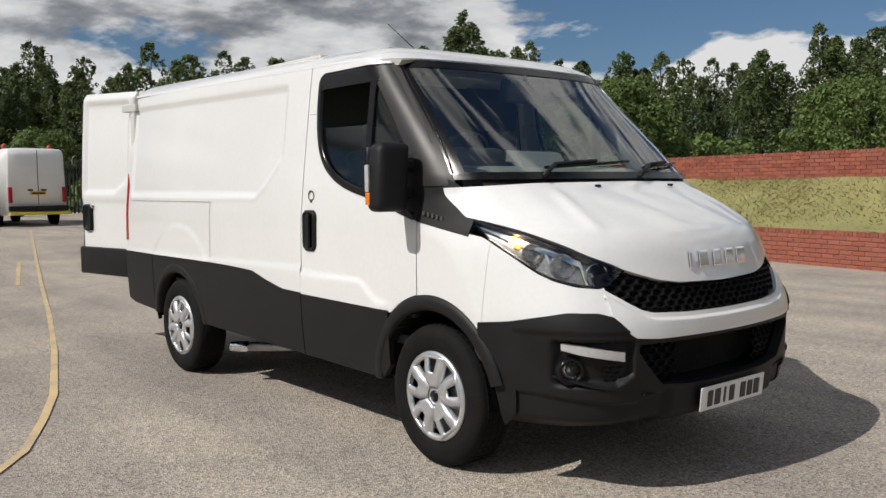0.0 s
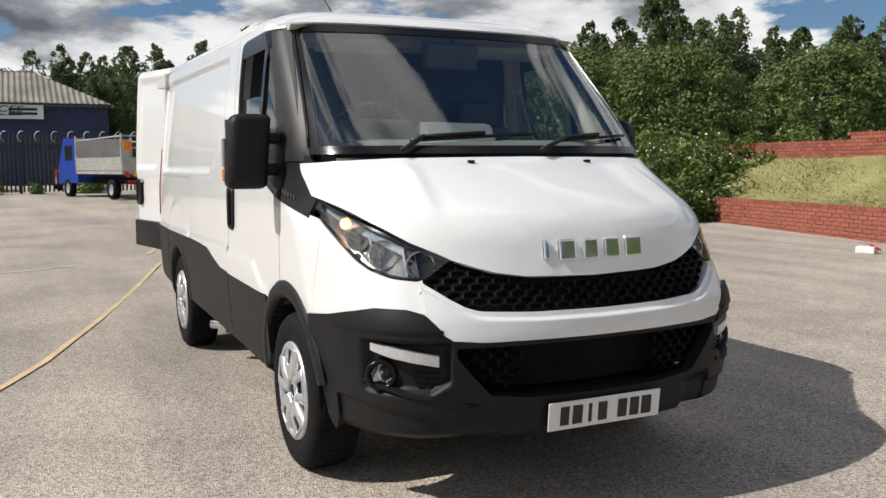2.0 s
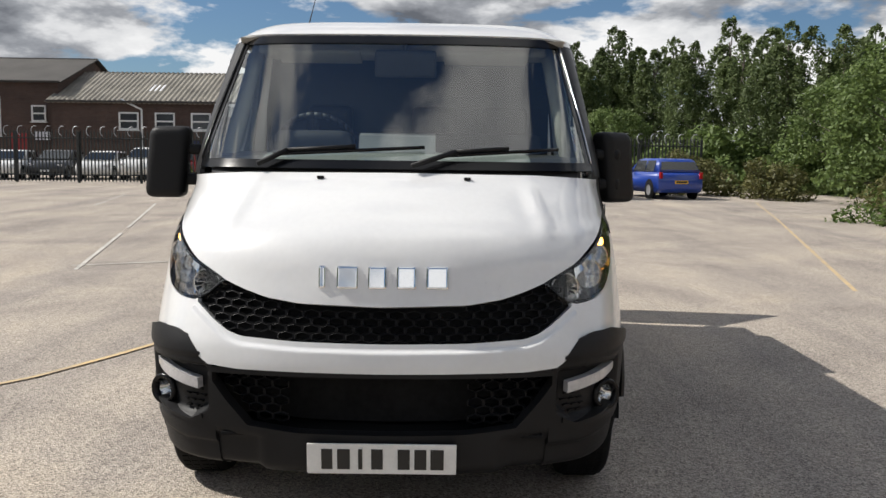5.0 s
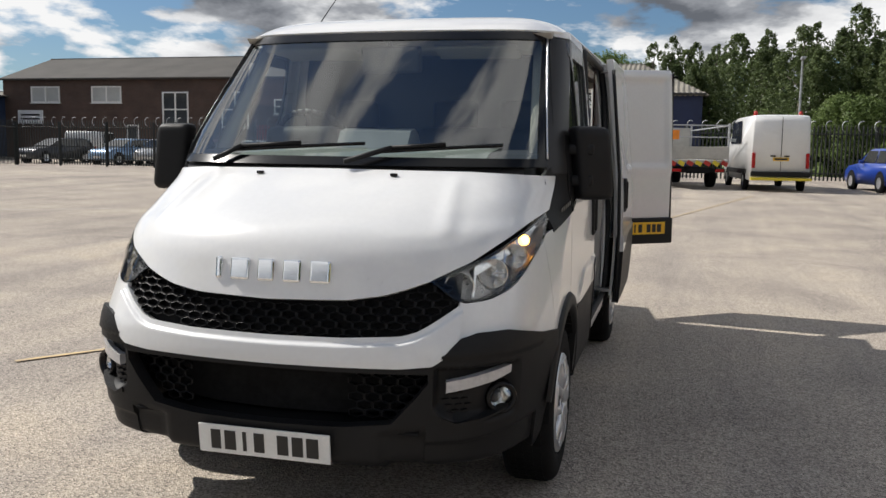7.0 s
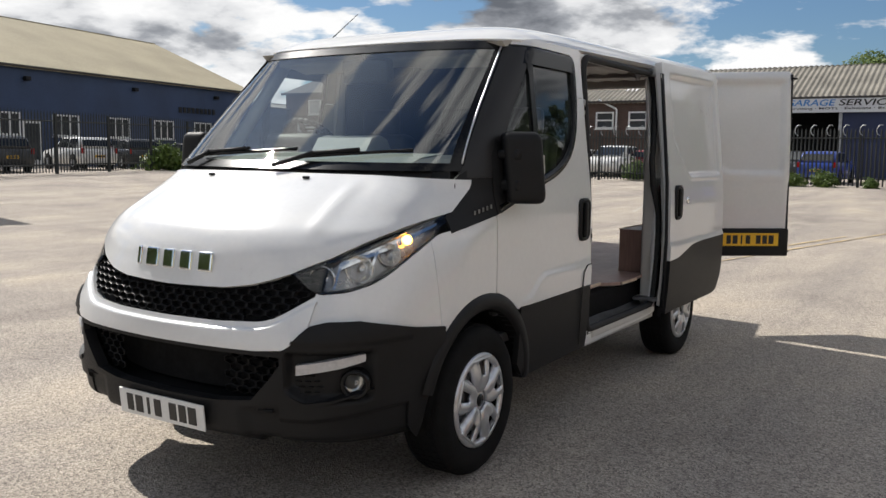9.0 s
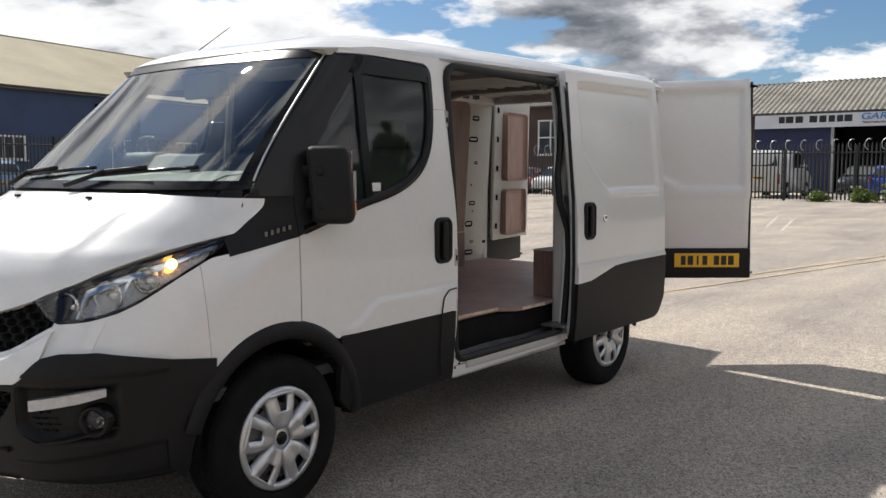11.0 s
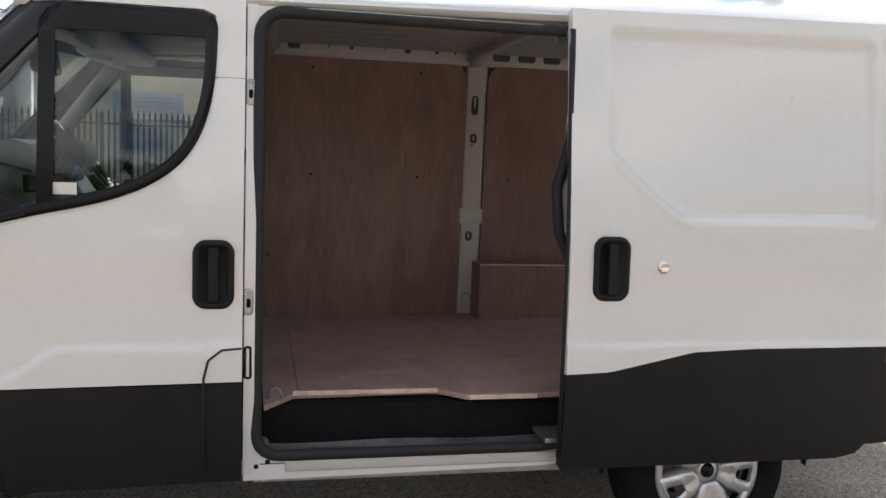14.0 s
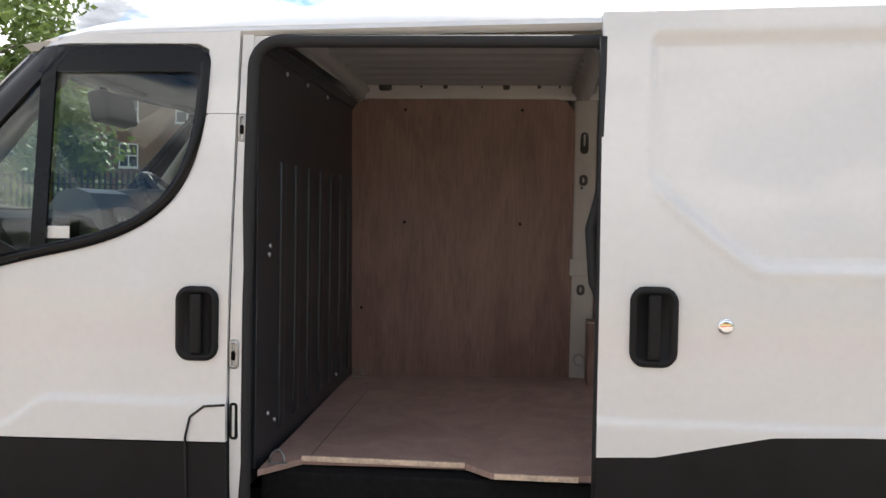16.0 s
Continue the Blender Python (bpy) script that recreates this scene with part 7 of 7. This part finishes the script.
for r_ in range(3):
    for k in range(5):
        window(ap, 2.0 + 3.3 * k, 1.0 + 2.75 * r_, 1.3 if k % 2 else 1.0, 1.35, 2, 2)

# ---- vehicles parked round the car park ----


def car(label, paint, dims=(4.1, 1.72, 1.46), style="hatch", group=""):
    """A parked car along x, nose at +x; two side outlines swept across with rounded flanks."""
    L, W, H = dims
    c = thing("car", label, "car", group=group)
    if style == "hatch":
        low = [(-0.5, 0.30), (-0.495, 0.55), (-0.47, 0.66), (0.16, 0.66), (0.42, 0.58), (0.49, 0.47), (0.5, 0.28), (0.46, 0.16), (-0.46, 0.16)]
        cab = [(-0.475, 0.65), (-0.40, 0.95), (-0.33, 0.995), (-0.05, 1.0), (0.03, 0.97), (0.23, 0.66)]
    else:
        low = [(-0.5, 0.14), (-0.498, 0.90), (-0.49, 0.97), (-0.47, 1.0), (0.10, 1.0), (0.17, 0.97), (0.32, 0.60), (0.46, 0.50), (0.49, 0.42), (0.5, 0.22), (0.46, 0.14)]
        cab = [(-0.5, 0.59), (-0.485, 0.96), (-0.46, 1.0), (0.12, 1.0), (0.17, 0.97), (0.32, 0.60)]

    def sweep(name, poly, inset, mat_, top_in):
        bm = bmesh.new()
        rows_ = []
        for f in (-1, -0.93, -0.6, 0, 0.6, 0.93, 1):
            k = 1 - 0.04 * abs(f) ** 6
            rows_.append([bm.verts.new((x * L * k, f * W / 2 * inset * (1 - top_in * max(0, (z - 0.6) / 0.4)), z * H * (1 - 0.012 * abs(f) ** 4))) for x, z in poly])
        for a, b in zip(rows_, rows_[1:]):
            for i in range(len(poly)):
                j = (i + 1) % len(poly)
                bm.faces.new((a[i], a[j], b[j], b[i]))
        bm.faces.new(rows_[0][::-1])
        bm.faces.new(rows_[-1])
        bmesh.ops.recalc_face_normals(bm, faces=bm.faces)
        bmesh.ops.bevel(bm, geom=[e for e in bm.edges if len(e.link_faces) == 2 and e.calc_face_angle() > 0.5], offset=0.03, segments=2, affect="EDGES")
        return part(name, bm, mat_, c, "", True)
    sweep("body", low, 1.0, paint, 0 if style == "hatch" else 0.07)
    if style == "hatch":
        sweep("cabin", cab, 0.96, paint, 0.16)
    zt, zb = 0.94 * H, 0.67 * H if style == "hatch" else 0.63 * H
    x_r, x_f = cab[1][0] * L, cab[-2][0] * L
    for s in (-1, 1):
        yb, yt = (s * W / 2 * 0.965, s * W / 2 * 0.84) if style == 'hatch' else (s * W / 2 * 1.0, s * W / 2 * 0.965)
        for u0, u1 in ((x_r + 0.12, (x_r + x_f) / 2 - 0.04), ((x_r + x_f) / 2 + 0.04, x_f)):
            if style != "hatch" and u0 < (x_r + x_f) / 2 - 0.5:
                continue
            e = 0.25 if u1 == x_f else 0.0
            mesh_from("side_window", [(u0, yb + s * 0.005, zb), (u1 + e, yb + s * 0.005, zb), (u1, yt + s * 0.012, zt), (u0 + 0.05, yt + s * 0.012, zt)], [(0, 1, 2, 3)], CARGLASS, c)
        for x in (-0.30 * L, 0.31 * L):
            wv = part("wheel", lathe([(0.19, 0.09), (0.30, 0.09), (0.315, 0.06), (0.315, -0.08), (0.20, -0.09)], 24), RUBBER, c, "", True)
            wv.matrix_basis = pose(x, s * (W / 2 - 0.062), 0.315, 0, 0, 0 if s > 0 else 180)
            ar = part("wheel_arch", lathe([(0.385, -0.03), (0.38, 0.006), (0.30, 0.004), (0.0, 0.004)], 28), UNDER, c, "", True)
            ar.matrix_basis = pose(x, s * W / 2, 0.325, 0, 0, 0 if s > 0 else 180)
            part("rim", lathe([(0.20, 0.085), (0.16, 0.075), (0.05, 0.07), (0.0, 0.075)], 16), SILVER, wv, "", True)
        tz = (0.50, 0.66) if style == "hatch" else (0.30, 0.50)
        part("tail_lamp", box((-0.487 * L, s * W * 0.44, (tz[0] + tz[1]) / 2 * H), (0.10, 0.11, (tz[1] - tz[0]) * H), 0.02), RED, c, "red tail lamp")
        part("headlamp", box((0.47 * L, s * W * 0.38, 0.46 * H), (0.12, 0.28, 0.13), 0.03), LENSW, c, "clear headlamp")
        part("wing_mirror", box((x_f + 0.12, s * (W / 2 + 0.07), 0.68 * H), (0.10, 0.16, 0.12), 0.03), paint, c)
    a, b = (cab[0], cab[1])
    V = []
    for f, wd in ((0.22, 0.82), (0.88, 0.74)):
        for s in (-1, 1):
            V.append(((a[0] + (b[0] - a[0]) * f) * L - 0.012, s * W / 2 * wd, (a[1] + (b[1] - a[1]) * f) * H))
    if style != "panel":
        mesh_from("rear_window", V, [(0, 1, 3, 2)], CARGLASS, c)
    a, b = cab[-1], cab[-2]
    V = []
    for f, wd in ((0.08, 0.88), (0.92, 0.76)):
        for s in (-1, 1):
            V.append(((a[0] + (b[0] - a[0]) * f) * L + 0.012, s * W / 2 * wd, (a[1] + (b[1] - a[1]) * f) * H))
    mesh_from("windscreen", V, [(0, 2, 3, 1)], CARGLASS, c)
    p = part("number_plate", box((-0.5 * L - 0.012, 0, 0.42 * H), (0.012, 0.50, 0.11)), PLATEY, c, "yellow number plate")
    part("plate_bar", box((-0.5 * L - 0.02, 0, 0.42 * H), (0.006, 0.40, 0.06)), INK, p)
    part("front_plate", box((0.5 * L + 0.005, 0, 0.28 * H), (0.012, 0.50, 0.11)), PLATEW, c, "white number plate")
    return c


def paint(name, col, metal=0.0):
    return mat(name, col, 0.3, metal, 0.03, 2, 40, 0, 0.6)


P_SILVER = paint("silver_paint", (0.45, 0.46, 0.47), 0.5)
P_BLUE, P_RED, P_WHITE, P_DARK, P_SKY = paint("blue_paint", (0.014, 0.05, 0.30)), paint("red_paint", (0.20, 0.012, 0.014)), paint("white_paint", (0.72, 0.72, 0.71)), paint("dark_grey_paint", (0.03, 0.033, 0.04), 0.4), paint("pale_blue_paint", (0.22, 0.34, 0.50), 0.4)
set_down(car("bright blue hatchback parked beside the fence", P_BLUE), -29.2, 8.4, 190)
PARKED = "cars parked behind the fence"
for label, pt, dims, style, x, y, rz in (
        ("dark grey hatchback behind the fence", P_DARK, (4.3, 1.76, 1.45), "hatch", -40.3, -33.9, 345), ("white panel van behind the fence", P_WHITE, (4.4, 1.8, 1.85), "panel", -44.0, -34.0, 190),
        ("pale blue hatchback behind the fence", P_SKY, (4.0, 1.7, 1.46), "hatch", -39.8, -29.0, 350), ("silver hatchback behind the fence", P_SILVER, (4.1, 1.72, 1.46), "hatch", -40.0, -26.7, 12),
        ("red hatchback behind the fence", P_RED, (3.9, 1.68, 1.45), "hatch", -40.2, -23.5, 18), ("white hatchback beside the red one behind the fence", P_WHITE, (4.0, 1.7, 1.45), "hatch", -40.5, -21.3, 8), ("dark grey estate car behind the fence", P_DARK, (4.4, 1.74, 1.48), "hatch", -41.5, -19.4, 5), ("white hatchback behind the fence", P_WHITE, (4.0, 1.7, 1.45), "hatch", -41.8, -17.2, 4), ("silver car parked close to the garage", P_SILVER, (4.0, 1.7, 1.5), "hatch", -45.6, -16.2, 2),
        ("white off-roader behind the fence", P_WHITE, (4.3, 1.82, 1.65), "hatch", -41.8, -14.9, 2), ("small red car behind the fence", P_RED, (3.6, 1.6, 1.42), "hatch", -44.5, -13.7, 185),
        ("white minibus seen from behind the fence", P_WHITE, (5.0, 1.95, 2.15), "bus", -40.4, -9.4, 180), ("black hatchback outside the workshop", P_DARK, (4.1, 1.72, 1.45), "hatch", -45.3, -6.6, 3),
        ("blue hatchback behind the fence", P_BLUE, (4.0, 1.7, 1.45), "hatch", -40.0, -3.9, 176), ("small red car behind the fence", P_RED, (3.7, 1.62, 1.45), "hatch", -40.2, 0.2, 182),
        ("dark saloon behind the warehouse fence", P_DARK, (4.4, 1.76, 1.45), "hatch", -25.2, -33.8, 255), ("white hatchback behind the warehouse fence", P_WHITE, (4.1, 1.7, 1.45), "hatch", -21.6, -32.6, 260),
        ("dark grey car behind the warehouse fence", P_DARK, (4.2, 1.74, 1.46), "hatch", -30.5, -35.4, 250), ("black hatchback behind the warehouse fence", P_DARK, (4.2, 1.72, 1.46), "hatch", -17.2, -31.8, 256), ("silver car behind the warehouse fence", P_SKY, (4.2, 1.72, 1.46), "hatch", -13.4, -30.5, 258)):
    set_down(car(label, pt, dims, style, PARKED), x, y, rz)


def high_van():
    v = car("white high-roof van with a yellow rear step", P_WHITE, (5.6, 1.92, 2.5), "panel")
    v["category"] = "van"
    for y in (-0.72, 0.72):
        part("beacon", lathe([(0.07, 0), (0.07, 0.10), (0.03, 0.15), (0, 0.15)], 12, "z"), HAZR, v, "red roof beacon", True).matrix_basis = pose(-2.0, y, 2.49)
    part("rear_step", box((-2.9, 0, 0.40), (0.22, 1.9, 0.09), 0.02), HAZY, v, "yellow rear step")
    part("rear_bumper", box((-2.83, 0, 0.56), (0.12, 1.86, 0.16), 0.03), PLASTIC, v, "dark rear bumper")
    for y in (-0.95, 0.95):
        part("side_moulding", box((-0.3, y, 0.62), (3.6, 0.04, 0.16), 0.015), PLASTIC, v, "dark side moulding")
    part("door_seam", box((-2.805, 0, 1.55), (0.012, 0.014, 1.75)), UNDER, v)
    for y in (-0.18, 0.25):
        part("door_handle", box((-2.81, y, 1.15), (0.02, 0.16, 0.05), 0.01), PLASTIC, v)
    part("side_glass", box((0.9, -0.935, 1.72), (0.8, 0.03, 0.55), 0.01), CARGLASS, v)
    return v


HV = set_down(high_van(), -29.7, 4.3, 186)


def truck():
    t = thing("flatbed_truck", "blue dropside truck with grey sides and hazard stripes", "truck")
    part("cab", prism([(1.3, 0.55), (1.3, 2.15), (2.6, 2.2), (3.0, 1.35), (3.15, 1.2), (3.15, 0.5)], -0.95, 0.95), P_BLUE, t, "blue cab")
    part("cab_window", box((2.1, 0.955, 1.65), (0.7, 0.02, 0.55), 0.005), CARGLASS, t)
    part("cab_window", box((2.1, -0.955, 1.65), (0.7, 0.02, 0.55), 0.005), CARGLASS, t)
    part("bed", box((-0.8, 0, 0.92), (4.0, 2.1, 0.10), 0.01), ALU, t)
    for y in (-1.04, 1.04):
        for k in range(3):
            part("side_board", box((-0.8, y, 1.02 + 0.15 * k + 0.05), (3.95, 0.035, 0.145), 0.006), ALU, t)
        for x in (-2.75, 1.15):
            part("stake", box((x, y, 1.55), (0.06, 0.06, 1.35), 0.01), GALV, t)
        part("side_rail", rod((-2.75, y, 2.15), (1.15, y, 2.05), 0.025, 8), GALV, t)
    part("tail_board", box((-2.8, 0, 1.22), (0.04, 2.1, 0.42), 0.006), ALU, t)
    part("mesh_rail", rod((-2.78, -1.04, 1.75), (-2.78, 1.04, 1.75), 0.02, 8), GALV, t)
    part("mesh_rail", rod((-2.78, -1.04, 2.15), (-2.78, 1.04, 2.15), 0.02, 8), GALV, t)
    for k in range(7):
        part("hazard_stripe", box((-2.83, -0.9 + 0.3 * k, 0.86), (0.03, 0.22, 0.14), 0, Matrix.Rotation(0.5, 4, "X")), HAZY if k % 2 else HAZR, t)
    part("orange_board", box((-2.83, 0.86, 1.82), (0.02, 0.30, 0.32)), ORANGE, t, "orange marker board")
    part("headboard", box((1.2, 0, 1.55), (0.05, 2.1, 1.2), 0.01), ALU, t)
    part("chassis", box((-0.2, 0, 0.62), (5.4, 0.8, 0.2), 0.02), UNDER, t)
    part("tail_bar", box((-2.75, 0, 0.62), (0.10, 1.9, 0.12), 0.02), UNDER, t)
    for y in (-0.75, 0.75):
        part("tail_lamp", box((-2.82, y, 0.62), (0.04, 0.3, 0.10), 0.01), RED, t)
    for x in (-1.6, 2.3):
        for s in (-1, 1):
            wv = part("wheel", lathe([(0.20, 0.11), (0.33, 0.11), (0.345, 0.08), (0.345, -0.1), (0.20, -0.1)], 24), RUBBER, t, "", True)
            wv.matrix_basis = pose(x, s * 0.86, 0.345, 0, 0, 0 if s > 0 else 180)
            part("rim", lathe([(0.20, 0.09), (0.10, 0.05), (0.0, 0.06)], 16), GALV, wv, "", True)
    part("load", box((-1.0, 0.2, 1.15), (1.0, 0.9, 0.35), 0.05), PLATEW, t, "pale sacks on the bed")
    return t


TK = set_down(truck(), -30.25, 1.15, 198)
hd = thing("hoarding", "tall dark brown steel hoarding on a post", "hoarding", (-6.9, -18.3, ground_z(-6.9, -18.3)), -19)
part("panel", box((0, 0, 4.44), (1.02, 0.16, 2.40), 0.01), RUSTY, hd, "dark brown weathered steel sheet")
part("post", box((0, 0, 1.62), (0.26, 0.2, 3.26), 0.01), RUSTY, hd)
for z in (3.4, 4.3, 5.1, 5.55):
    part("rivet_strip", box((0, 0.085, z), (0.98, 0.012, 0.05), 0.003), RUSTY, hd)
lp = thing("lamp_post", "tall grey steel lamp post", "lamp post", (-40.6, 6.7, ground_z(-40.6, 6.7)))
part("pole", rod((0, 0, 0), (0, 0, 5.5), 0.07, 10, 0.045), GALV, lp)
part("lantern", box((0.25, 0, 5.52), (0.6, 0.2, 0.12), 0.04), GALV, lp, "grey lantern")
# terrace bricks last
brick_wall("brick_wall_low", -12.5, 9.0, low_y, -0.02, 8, "low red brick retaining wall", -9.9, -1.4)
brick_wall("brick_wall_upper", -9.3, 9.0, up_y, 1.36, 8, "red brick wall at the top of the bank", -99, -98)
brick_wall("brick_wall_upper", -15.0, -9.3, up_y, 1.36, 6, "lower stretch of red brick wall", -99, -98)
